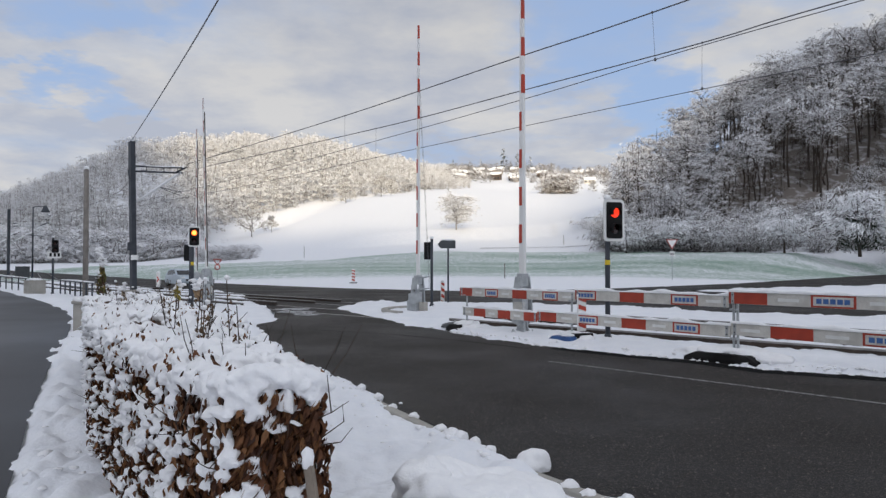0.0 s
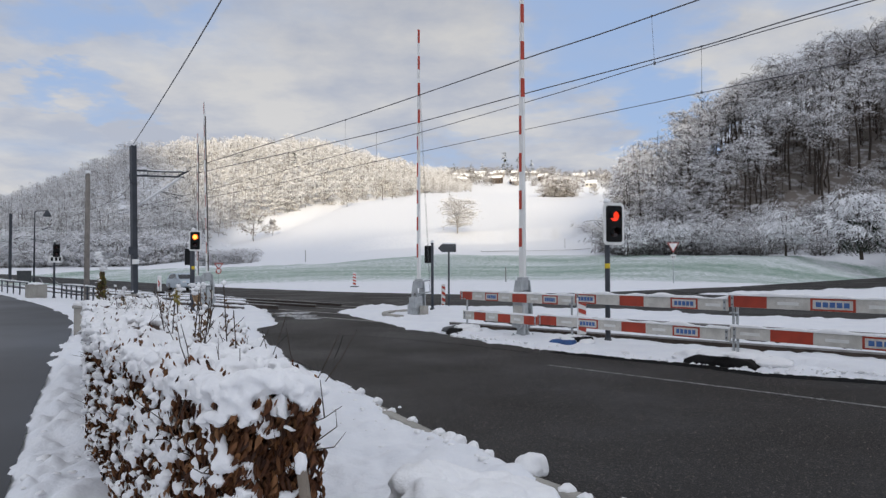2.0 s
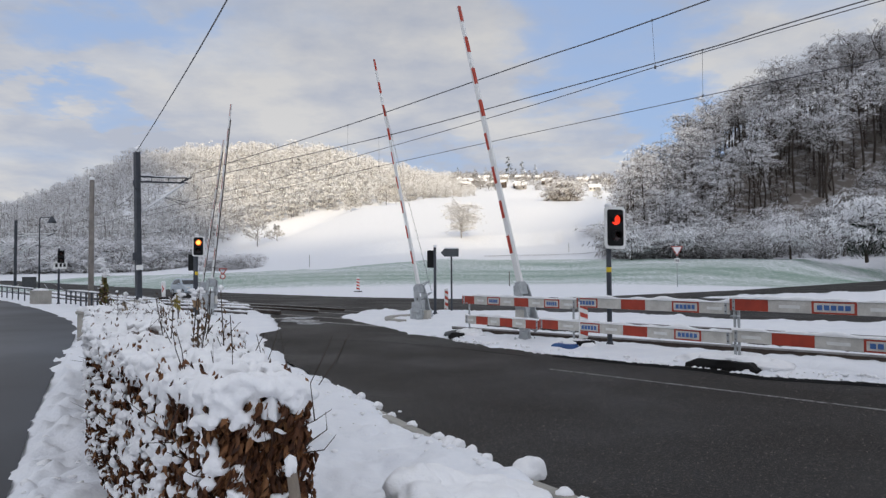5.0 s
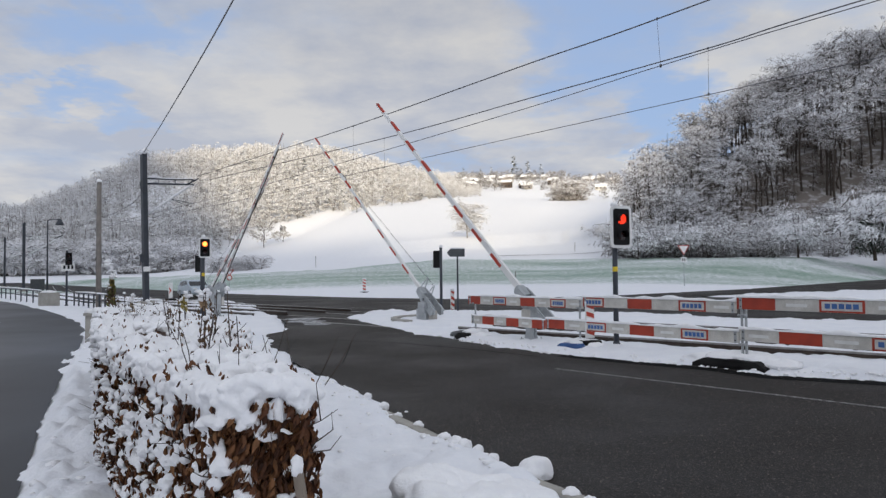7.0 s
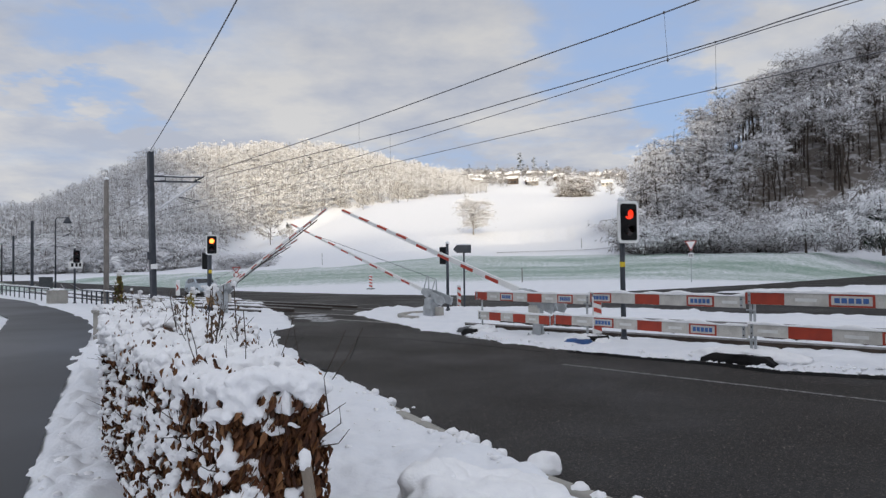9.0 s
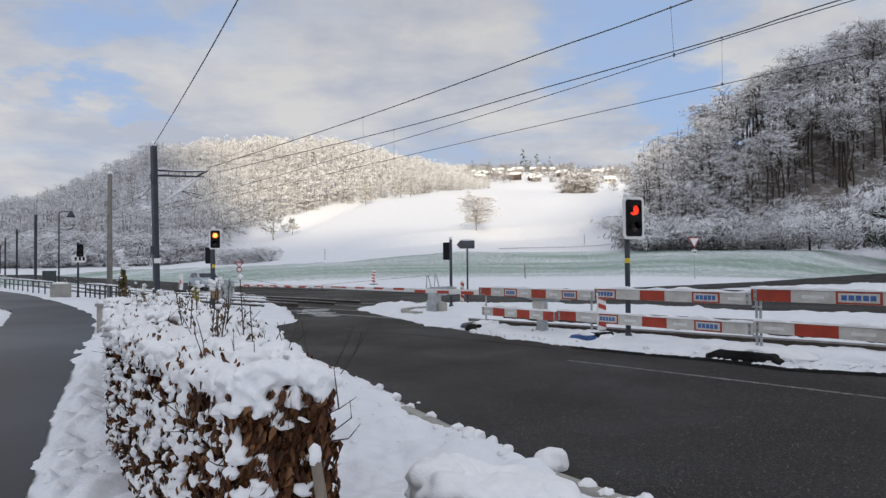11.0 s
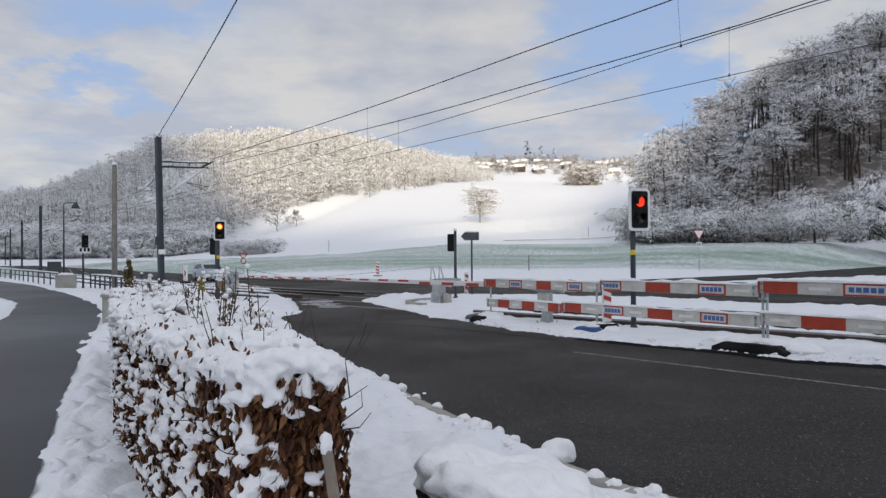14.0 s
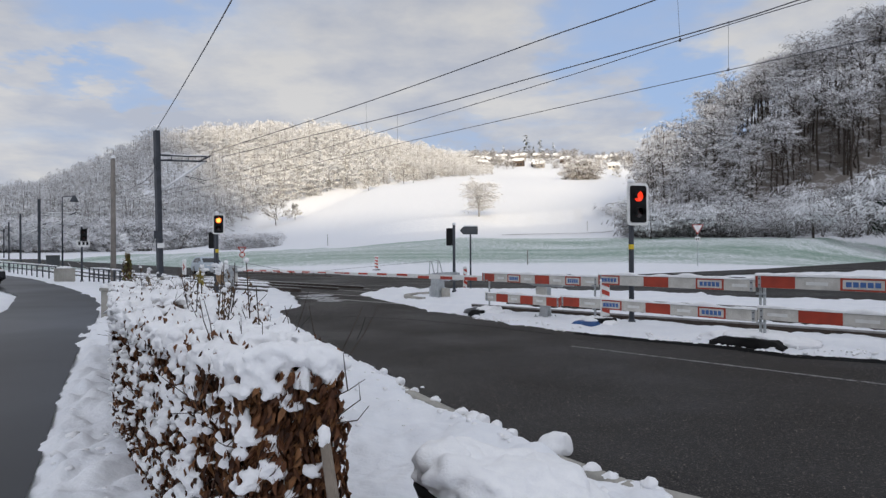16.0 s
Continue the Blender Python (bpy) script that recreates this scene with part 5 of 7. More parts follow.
def build_beacon(x, y, h, w, turn, label, arrow=False):
    """A red and white works beacon: a narrow board with slanting stripes on a foot."""
    b = thing("works_beacon", label, "beacon", pose(x, y, ground_at(x, y), 0, 0, turn), "red and white beacons")
    part("blade", G().box((w, .04, h), (0, 0, h / 2 + .12), .012), WHITE, b)
    n = 4
    if arrow:
        part("arrow", G().add([(w * .26, -.0225, .16 + h * .5), (-w * .30, -.0225, .16 + h * .76), (-w * .30, -.0225, .16 + h * .58), (-w * .02, -.0225, .16 + h * .5), (-w * .30, -.0225, .16 + h * .42), (-w * .30, -.0225, .16 + h * .24)], [(5, 4, 3, 0), (0, 3, 2, 1)]), RED, b, "red arrow")
        n = 0
    for k in range(n):
        z0 = .14 + (k + .15) * h / n
        d = h / n * .5
        s = G().add([(-w / 2 + .01, -.0225, z0 + d * .7), (w / 2 - .01, -.0225, z0), (w / 2 - .01, -.0225, z0 + d), (-w / 2 + .01, -.0225, z0 + d * 1.7 if k < n - 1 else z0 + d * 1.2)], [(0, 1, 2, 3)])
        part("stripe", s, RED, b)
    part("foot", G().box((.42 if x > 2 else .62, .26, .10), (0, 0, .03), .03), RUBBER, b, "black rubber foot")
    part("snow_cap", G(True).blob((0, 0, h + .14), (w * .55, .05, .05), x), SNOW_CAP, b)
    return b


build_beacon(-16.6, 40.5, .84, .26, -10, "white works beacon with a red arrow by the road", True)
build_beacon(-6.9, 53.5, .95, .27, -4, "red and white works beacon in the snowy verge")
build_beacon(-.02, 29.4, 1.05, .20, 40, "red and white works beacon on a black foot")
build_beacon(2.80, 14.05, .70, .22, 30, "red and white works beacon behind the boards")

# ---- signs and small posts ----


def sign_post(x, y, h, r=.025):
    return G(True).tube([(0, 0, 0), (0, 0, h)], r, 8)


s_ = thing("direction_sign", "grey arrow-shaped direction sign on a slim post", "road sign", pose(.2, 27.0, 0, 0, 0, 8) @ Matrix.Diagonal((1, 1, 1.09, 1)))
part("post", sign_post(0, 0, 2.25, .035), MAST, s_)
part("blade", G().add([(-.42, -.05, 2.14), (-.28, -.05, 2.28), (.28, -.05, 2.28), (.28, -.05, 2.0), (-.28, -.05, 2.0), (-.42, 0, 2.14), (-.28, 0, 2.28), (.28, 0, 2.28), (.28, 0, 2.0), (-.28, 0, 2.0)],
                         [(4, 3, 2, 1, 0), (5, 6, 7, 8, 9), (0, 1, 6, 5), (1, 2, 7, 6), (2, 3, 8, 7), (3, 4, 9, 8), (4, 0, 5, 9)]), SIGN_GREY, s_, "dark grey arrow blade")
part("snow", G(True).blob((0, -.02, 2.3), (.28, .04, .035), 8), SNOW_CAP, s_)

s_ = thing("yield_sign", "red-rimmed white triangular sign with a small plate", "road sign", pose(19.7, 59.7, ground_at(19.7, 59.7), 0, 0, -10))
part("post", sign_post(0, 0, 3.4, .035), STEEL, s_)
for nm, k, y_, mt in (("rim", .50, -.05, RED), ("field", .395, -.062, WHITE)):
    part(nm, G().add([(-k, y_, 3.2 + k * .58), (0, y_, 3.2 - k * 1.16), (k, y_, 3.2 + k * .58), (-k, y_ + .02, 3.2 + k * .58), (0, y_ + .02, 3.2 - k * 1.16), (k, y_ + .02, 3.2 + k * .58)],
                     [(0, 1, 2), (5, 4, 3), (0, 3, 4, 1), (1, 4, 5, 2), (2, 5, 3, 0)]), mt, s_)
part("plate", G().box((.42, .03, .42), (0, -.05, 2.25), .01), WHITE, s_)
for j in (-.09, .07):
    part("mark", G().box((.08, .01, .22), (j, -.068, 2.25)), BLACK, s_)

gx, gy = -20.4, 62.8
s_ = thing("crossing_sign", "red-rimmed round sign under a level crossing triangle", "road sign", pose(gx, gy, ground_at(gx, gy), 0, 0, 12) @ Matrix.Scale(.84, 4))
part("post", sign_post(0, 0, 2.2, .03), STEEL, s_)
tri = G(True)
for a, b in (((-.42, 2.25), (.42, 2.25)), ((-.42, 2.25), (0, 1.62)), ((.42, 2.25), (0, 1.62))):
    tri.tube([(a[0], -.05, a[1]), (b[0], -.05, b[1])], .045, 6)
part("triangle_rim", tri, RED, s_)
part("disc_rim", G(True).tube([(0, -.05, 1.42), (0, -.07, 1.42)], .30, 20), RED, s_)
part("disc", G(True).tube([(0, -.072, 1.42), (0, -.08, 1.42)], .21, 20), WHITE, s_)

for x, y, h in ((5.6, 63, 1.35), (-26, 130, 2.2), (24, 138, 1.8), (30, 141, 1.6)):
    p_ = part("snow_pole", G(True).tube([(0, 0, -.1), (0, 0, h)], .045, 6), WOOD, None, "", pose(x, y, ground_at(x, y)))
    tagged(p_, "thin wooden marker pole standing in snow", "pole", "marker poles")
# lane side: lamp, fences, boxes
lp = thing("street_lamp", "black street lamp with a bell shade", "street lamp", pose(-39.5, 66.8, ground_at(-39.5, 66.8), 0, 0, -20))
part("post", G(True).tube([(0, 0, 0), (0, 0, 6.9)], [.09, .055], 10), MAST, lp)
part("arm", G(True).tube([(0, 0, 6.8), (.2, 0, 6.95), (1.6, 0, 6.95)], .04, 8), MAST, lp)
part("shade", G(True).tube([(1.6, 0, 7.0), (1.6, 0, 6.85), (1.6, 0, 6.5), (1.6, 0, 6.4)], [.10, .18, .36, .42], 14), MAST, lp, "black bell shade")


def build_fence(a, b, n, h, label):
    (ax, ay), (bx, by) = a, b
    ln, ang = math.hypot(bx - ax, by - ay), math.degrees(math.atan2(by - ay, bx - ax))
    f = thing("lane_fence", label, "fence", pose(ax, ay, .02, 0, 0, ang), "low fences by the lane")
    for k in range(n + 1):
        part("post", G().box((.065, .065, h), (ln * k / n, 0, h / 2), .01), MAST, f)
    for z in (h * .95, h * .55):
        part("rail", G().box((ln, .04, .06), (ln / 2, -.06, z), .01), MAST, f)
    part("snow", G(True).tube([(0, -.06, h + .01), (ln / 2, -.06, h + .03), (ln, -.06, h + .01)], [.035, .045, .03], 6), SNOW_CAP, f, "line of snow on the rail")


build_fence((-15.6, 30.9), (-19.6, 35.6), 6, .72, "dark low fence with a snowy top rail")
build_fence((-22.6, 37.6), (-34.5, 51.5), 9, .78, "dark low fence with a snowy top rail")
build_fence((-35, 52.1), (-50, 69), 9, .78, "dark low fence with a snowy top rail")
bx_ = thing("cable_cabinet", "pale concrete cabinet capped with snow", "cabinet", pose(-20.8, 35.4, 0, 0, 0, -32))
part("body", G().box((1.0, .6, .72), (0, 0, .38), .02), CONCRETE, bx_)
part("snow", G(True).blob((0, 0, .76), (.54, .34, .09), 4, .2), SNOW_CAP, bx_)
pl_ = thing("stone_pillar", "pale concrete pillar capped with snow beside the lane", "pillar", pose(-8.5, 16.3, 0, 0, 0, 20))
part("shaft", G().box((.27, .27, .66), (0, 0, .33), .02), CONCRETE, pl_)
part("cap", G().box((.34, .34, .07), (0, 0, .69), .015), CONCRETE, pl_)
part("snow", G(True).blob((0, 0, .75), (.19, .19, .07), 6, .25), SNOW_CAP, pl_)
bn = thing("dark_bin", "dark grey box standing beside the road", "box", pose(-44.2, 73.0, .02, 0, 0, 30))
part("body", G().box((1.3, .9, 1.15), (0, 0, .58), .04), SIGN_GREY, bn)
part("lid", G().box((1.36, .96, .10), (0, 0, 1.2), .03), SIGN_GREY, bn)


# ---- road marks, seams, snow smears ----
def strip(name, pts, w, mat, label, cat, z=.008):
    g = G()
    P = [Vector((*p, z)) for p in pts]
    vs, fs = [], []
    for i, p in enumerate(P):
        d = (P[min(i + 1, len(P) - 1)] - P[max(i - 1, 0)]).normalized()
        s = Vector((-d.y, d.x, 0)) * w / 2
        vs += [p - s, p + s]
        if i:
            fs.append((2 * i - 2, 2 * i, 2 * i + 1, 2 * i - 1))
    g.add(vs, fs)
    return tagged(part(name, g, mat), label, cat, kind="structure")


strip("road_line", [(1.72, 11.35), (2.7, 10.35), (3.9, 9.1), (5.0, 7.95), (7.5, 5.6)], .085, LINE, "worn white edge line on the asphalt", "road marking")
strip("road_line", [(-13.4, 39.4), (-9.3, 35.2), (-5.0, 32.0), (-3.3, 30.4)], .13, LINE, "worn white edge line of the main road", "road marking", .012)
strip("road_line", [(-7.6, 43.0), (-5.3, 40.6)], .13, LINE, "worn centre dash of the main road", "road marking", .012)
strip("road_line", [(-2.0, 37.4), (.8, 35.2)], .13, LINE, "worn centre dash of the main road", "road marking", .012)
strip("road_line", [(-5.2, 23.0), (-2.2, 20.6)], .11, LINE, "worn stop line at the crossing", "road marking", .012)
strip("road_line", [(-.9, 18.7), (-.25, 17.1)], .08, LINE, "worn white line by the snow edge", "road marking", .012)
strip("tar_seam", [(-4.5, 16.6), (-3.0, 16.6), (-1.2, 15.7), (.4, 14.3), (1.6, 13.0)], .05, SEAM, "dark tar seam in the asphalt", "seam")
strip("tar_seam", [(-2.35, 16.3), (-2.1, 14.2), (-1.9, 12.2)], .016, SEAM, "dark tar seam in the asphalt", "seam", .0085)
strip("tar_seam", [(-3.7, 16.5), (-3.4, 14.3)], .016, SEAM, "dark tar seam in the asphalt", "seam", .0085)
# flat black strip following the snow edge below the guard boards
strip("dark_edge", [(2.1, 13.10), (3.0, 12.15), (4.15, 11.15), (4.7, 10.3), (6.15, 9.52), (11, 6.48)], .36, SEAM, "black strip along the asphalt's snowy edge", "asphalt", .0082)
sm = G(True)
for x, y, a, b, c in ((-5.15, 24.2, .62, .5, 0), (-4.85, 22.9, .55, .42, 1), (-4.2, 21.6, .42, .3, 2), (-4.5, 22.2, .35, .22, 3)):
    sm.blob((x, y, .006), (a, b, .018), c, .5, 3)
tagged(part("snow_smear", sm, THIN_SNOW), "thin smear of trodden snow on the road", "snow", kind="stuff")

pth = []
for b_, d_ in ((3, 124.2), (6, 125.5), (9, 127.5), (11, 130.5), (12.8, 135)):
    px_, py_ = polar(b_, d_)
    pth.append((px_, py_))
pg = G()
for i, (px_, py_) in enumerate(pth):
    for dd in (-.4, .4):
        pg.v.append((px_, py_ + dd, ground_at(px_, py_ + dd) + .12))
    if i:
        pg.f.append((2 * i - 2, 2 * i, 2 * i + 1, 2 * i - 1))
tagged(part("field_path", pg, ASPHALT), "dark wet field path at the foot of the slope", "path", kind="structure")

# kerb ring and a flat stone on the crossing's island
ring = G()
vs, fs = [], []
for k in range(15):
    a_ = radians(105 + k * 10)
    for rr, zz in ((.86, .0), (.86, .13), (1.04, .13), (1.04, .0)):
        vs.append((-.81 + rr * math.cos(a_) * 1.15, 22.68 + rr * math.sin(a_) * 1.6, zz))
    if k:
        o_ = 4 * k
        fs += [(o_ - 4 + j, o_ + j, o_ + j + 1, o_ - 3 + j) for j in range(3)]
fs += [(0, 1, 2, 3), (59, 58, 57, 56)]
ring.add(vs, fs)
tagged(part("kerb_ring", ring, CONCRETE), "low curved concrete kerb round the barrier", "kerb", kind="structure")
slab = part("stone_slab", G(True).blob((0, 0, 0), (.34, .24, .07), 3, .35, 3), SIGN_GREY, None, "", pose(.30, 17.0, .10, 4, -6, 20))
tagged(slab, "dark grey flat stone lying in the snow", "stone")

# kerb along the near verge
kerb = thing("kerb", "pale stone kerb half hidden under snow", "kerb", kind="structure")
edge_pts = [(3.2, 2.9), (1.12, 4.74), (0.7, 5.35), (0.41, 5.9), (0.06, 6.5), (-0.6, 7.8), (-1.12, 8.85), (-1.74, 10.2)]
for (ax, ay), (bx, by) in zip(edge_pts, edge_pts[1:]):
    ln = math.hypot(bx - ax, by - ay)
    n = max(1, round(ln / .8))
    for k in range(n):
        f = (k + .5) / n
        part("kerb_stone", G().box((ln / n - .012, .12, .16), pose(ax + (bx - ax) * f - .06, ay + (by - ay) * f - .04, -.052, 0, 0, math.degrees(math.atan2(by - ay, bx - ax))), .012), CONCRETE, kerb)


def snowball(x, y, r, seed, zf=.25):
    g = G(True).blob((0, 0, 0), (r, r * .95, r * .85), seed, .35, 3)
    if r < .1:
        g.blob((-r * .55, r * .5, -r * .12), (r * .75, r * .7, r * .55), seed + 3, .35, 3)
    g2 = part("snow_lump", g, SNOW_CAP, None, "", pose(x, y, max(ground_at(x, y), .0) + r * zf))
    tagged(g2, "rounded lump of snow at the road edge", "snow lump", "snow lumps along the kerb")


for x, y, r, sd in ((.70, 5.40, .125, 1), (.40, 5.86, .05, 2), (.16, 6.3, .07, 3), (.08, 6.36, .075, 4), (-.02, 6.62, .06, 5), (-.30, 7.2, .055, 6), (-.55, 7.7, .05, 7), (.90, 4.95, .06, 8), (1.0, 4.78, .05, 9), (.28, 6.05, .045, 10),
                    (-.75, 8.1, .06, 11), (-1.0, 8.6, .05, 12), (-.48, 7.95, .02, 13), (1.2, 4.55, .05, 14)):
    snowball(x, y, r, sd, .55 if r > .1 else .3)

# grit scattered on the near road
rng_g = random.Random(15)
grit = G()
while len(grit.f) < 9000:
    x_, y_ = rng_g.uniform(-.8, 6.5), rng_g.uniform(3.0, 11.0)
    if float(sdf(np.array([x_]), np.array([y_]), CROSS_ROAD)[0]) > -.08 or rng_g.random() > 3.0 / y_:
        continue
    r_ = rng_g.uniform(.0035, .0095)
    c_ = Vector((x_, y_, .004 + r_ * .4))
    grit.add([c_ + Vector(q) * r_ * rng_g.uniform(.7, 1.4) for q in ((1, 0, 0), (0, 1, 0), (-1, 0, 0), (0, -1, 0), (0, 0, .8))], [(0, 1, 4), (1, 2, 4), (2, 3, 4), (3, 0, 4)])
GRIT = material("grit", (0.24, 0.21, 0.175), (0.05, 0.042, 0.036), 5, 0.8)
tagged(part("road_grit", grit, GRIT), "scattered grit and crumbs on the asphalt", "grit", kind="stuff")

# loose crumbs and clods of snow on the verges
rng_c = random.Random(5)
cr = G(True)
for k in range(200):
    if k % 3 == 0:
        y_ = 3.6 + 14 * rng_c.random() ** 1.6
        x_ = np.interp(y_, [3.6, 5.05, 7.25, 10.8, 16, 20], [-2.5, -3.05, -4.2, -6.0, -8.5, -10.4]) + rng_c.random() ** 1.2 * np.interp(y_, [3.6, 10, 18], [1.3, 1.4, 2.2])
    else:
        y_ = 3.4 + 7 * rng_c.random()
        x_ = np.interp(y_, [3.4, 4.78, 5.9, 7.8, 10.2], [2.4, .98, .33, -.68, -1.8]) - rng_c.random() ** 2 * 1.2
    z_ = ground_at(x_, y_)
    if z_ < .02:
        continue
    r_ = rng_c.uniform(.010, .028) * (1 + .8 * (rng_c.random() < .1))
    cr.blob((x_, y_, z_ + r_ * .05), (r_ * rng_c.uniform(.9, 1.8), r_ * rng_c.uniform(.9, 1.6), r_ * .7), k * .17, .6, 1)
edge_far = [(.2, 16.2), (0.81, 15.2), (1.83, 13.6), (3.14, 12.3), (4.31, 11.4), (4.82, 10.5), (6.3, 9.8), (11, 6.8)]
for k in range(360):
    i_ = rng_c.randrange(len(edge_far) - 1)
    (ax, ay), (bx, by) = edge_far[i_], edge_far[i_ + 1]
    f_ = rng_c.random()
    off = rng_c.uniform(-.12, .22)
    x_, y_ = ax + (bx - ax) * f_ + off * .6, ay + (by - ay) * f_ + off * .8
    r_ = rng_c.uniform(.010, .03)
    cr.blob((x_, y_, max(ground_at(x_, y_), 0) + r_ * .1), (r_ * rng_c.uniform(.9, 1.9), r_ * rng_c.uniform(.9, 1.6), r_ * .8), k * .23, .6, 1)
tagged(part("snow_crumbs", cr, SNOW_CAP), "loose crumbs of snow on the verges", "snow", kind="stuff")

# snow-heaped tub at the kerb
tub = thing("planter_tub", "black plastic tub heaped with fresh snow", "planter", pose(.11, 3.45, .055) @ Matrix.Diagonal((.84, .84, .80, 1)))
part("bowl", G(True).tube([(0, 0, 0), (0, 0, .12), (0, 0, .42), (0, 0, .47)], [.26, .30, .40, .42], 24), BLACK, tub)
heap = G(True)
for c_, z_, sd in (((0, .02, .50), (.40, .38, .10), 3), ((-.24, .0, .58), (.17, .20, .15), 5), ((-.12, .2, .56), (.2, .16, .12), 11), ((.16, -.02, .50), (.27, .24, .14), 7), ((.05, .24, .5), (.3, .2, .12), 9), ((.36, .12, .42), (.24, .28, .16), 12),
                   ((-.18, -.22, .60), (.17, .13, .09), 14), ((.12, -.26, .44), (.22, .16, .15), 15), ((.34, -.16, .36), (.24, .22, .17), 16), ((.10, -.36, .34), (.18, .12, .14), 17), ((.0, -.28, .54), (.15, .12, .10), 19), ((.50, .2, .24), (.26, .3, .22), 18)):
    heap.blob(c_, z_, sd, .5, 3)
hp = part("snow_cushion", heap, SNOW_CAP, tub, "thick cushion of snow")
rm = hp.modifiers.new("merge", "REMESH")
rm.mode, rm.voxel_size, rm.use_smooth_shade = "VOXEL", .016, True
sm_ = hp.modifiers.new("soften", "SMOOTH")
sm_.factor, sm_.iterations = .5, 4

# ---- the hedge ----
HEDGE_Y, HLEN = 2.45, 8.5
HDIR = Vector((-.49, .87, 0))
HSIDE = Vector((.87, .49, 0))


def hedge_point(s, w, z):
    """A place on the hedge: s metres back from its end, w from -1 (lane side) to 1 (road side)."""
    y = HEDGE_Y + s
    a, b = np.interp(y, [2.3, 4.2, 6.0, 11.0], [-.64, -1.85, -3.05, -5.65]), np.interp(y, [2.3, 4.2, 6.0, 11.0], [-.375, -1.03, -1.75, -4.6])
    c, h = (a + b) / 2, (b - a) / 2
    return Vector((c + w * h, y, z))


def hedge_top(s):
    return 1.115 + .065 * max(0, 1 - s / 1.3) + .035 * math.sin(s * 2.1) + .03 * noise.noise(Vector((s * 1.7, 4, 0)))


def build_hedge():
    rng = random.Random(31)
    h = thing("beech_hedge", "clipped beech hedge with dry brown leaves under thick snow", "hedge")
    # solid hull in place of inner twigs, coloured dark for the shade in there
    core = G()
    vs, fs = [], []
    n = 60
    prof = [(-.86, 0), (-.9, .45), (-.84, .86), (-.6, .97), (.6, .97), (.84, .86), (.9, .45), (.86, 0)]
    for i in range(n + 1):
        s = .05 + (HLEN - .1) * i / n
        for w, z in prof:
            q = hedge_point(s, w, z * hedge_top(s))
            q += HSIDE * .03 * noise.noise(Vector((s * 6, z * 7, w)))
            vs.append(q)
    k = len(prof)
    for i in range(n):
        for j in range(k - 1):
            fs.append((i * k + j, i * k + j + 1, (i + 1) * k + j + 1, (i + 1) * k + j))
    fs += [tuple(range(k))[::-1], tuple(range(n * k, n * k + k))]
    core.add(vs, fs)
    part("shade_core", core, HEDGE_SHADE, h, "solid core with the hedge's inner shade in its colour")
    # leaves: one folded curled shape, shared
    lv = [(0, 0, 0), (.013, .018, .009), (.017, .042, .007), (.004, .082, -.016), (-.017, .042, .009), (-.013, .018, .006), (0, .038, -.006)]
    lf = [(0, 1, 6), (1, 2, 6), (2, 3, 6), (3, 4, 6), (4, 5, 6), (5, 0, 6)]
    leaf = G().add(lv, lf).mesh("leaf", LEAF)

    def leaf_pose(s, w, z, out):
        p = hedge_point(s, w, z)
        turn = Euler((rng.uniform(-2.1, -1.1), rng.uniform(-.55, .55), math.atan2(out.y, out.x) - math.pi / 2 + rng.uniform(-.9, .9)))
        return Matrix.LocRotScale(p + out * rng.uniform(-.05, .045), turn, Vector((rng.uniform(.42, .75), rng.uniform(.5, .85), rng.uniform(.5, 1.3))))

    def place():
        r = rng.random()
        z = rng.uniform(.04, .98)
        if r < .30:
            w = rng.uniform(-.95, .95)
            return 0.0, w, z * hedge_top(0), -HDIR
        s = HLEN * rng.random() ** 1.7
        side = -1 if r < .8 else 1
        return s, side * .93, z * hedge_top(s), HSIDE * side

    for k_ in range(280):
        near = rng.random() < .6
        s, w, z = (0.0, rng.uniform(-.95, .95), rng.uniform(.35, 1.0)) if near else (rng.random() * .9, -.93, rng.uniform(.3, 1.0))
        ob = new("leaf", leaf)
        ob.parent = h
        ob.matrix_basis = leaf_pose(s, w, z, -HDIR if near else -HSIDE)
    V, F = [], []
    lvv, lff = [Vector(q) for q in lv], lf
    for k_ in range(21000):
        s, w, z, out = place()
        if k_ % 40 == 0:
            s, w = 6.5 * rng.random() ** 1.2, rng.uniform(-1, 1)
            z, out = hedge_top(s) + rng.uniform(-.03, .05), Vector((rng.uniform(-1, 1), rng.uniform(-1, 1), 0)).normalized()
        m = leaf_pose(s, w, z, out) @ Matrix.Scale(.7 if k_ % 40 == 0 else 1.0, 4)
        b0 = len(V)
        V += [tuple(m @ q) for q in lvv]
        F += [(a + b0, b + b0, c + b0) for a, b, c in lff]
    ob = new("leaves", np_mesh("leaves", np.array(V), np.array(F), [LEAF]))
    ob.parent = h
    tagged(ob, "mass of dry brown beech leaves", kind="stuff")
    tw = G()
    for k_ in range(34):
        s = HLEN * rng.random() ** 1.6
        w = rng.uniform(-.95, .95)
        p = hedge_point(s, w, hedge_top(s) - .05)
        if rng.random() < .25:
            p = hedge_point(s, -.9, rng.uniform(.3, 1.0))
            d = Vector((-HSIDE.x + rng.uniform(-.6, .6), -HSIDE.y + rng.uniform(-.6, .6), rng.uniform(.1, 1.0))).normalized()
        else:
            d = Vector((rng.uniform(-.5, .5), rng.uniform(-.5, .5), 1)).normalized()
        ln = rng.uniform(.08, .26)
        e = p + d * ln + Vector((rng.uniform(-.04, .04), rng.uniform(-.04, .04), 0))
        tw.tube([p, p + d * ln * .55, e], [.0032, .0025, .0014], 4, False)
        if rng.random() < .5:
            q = p + d * ln * .5
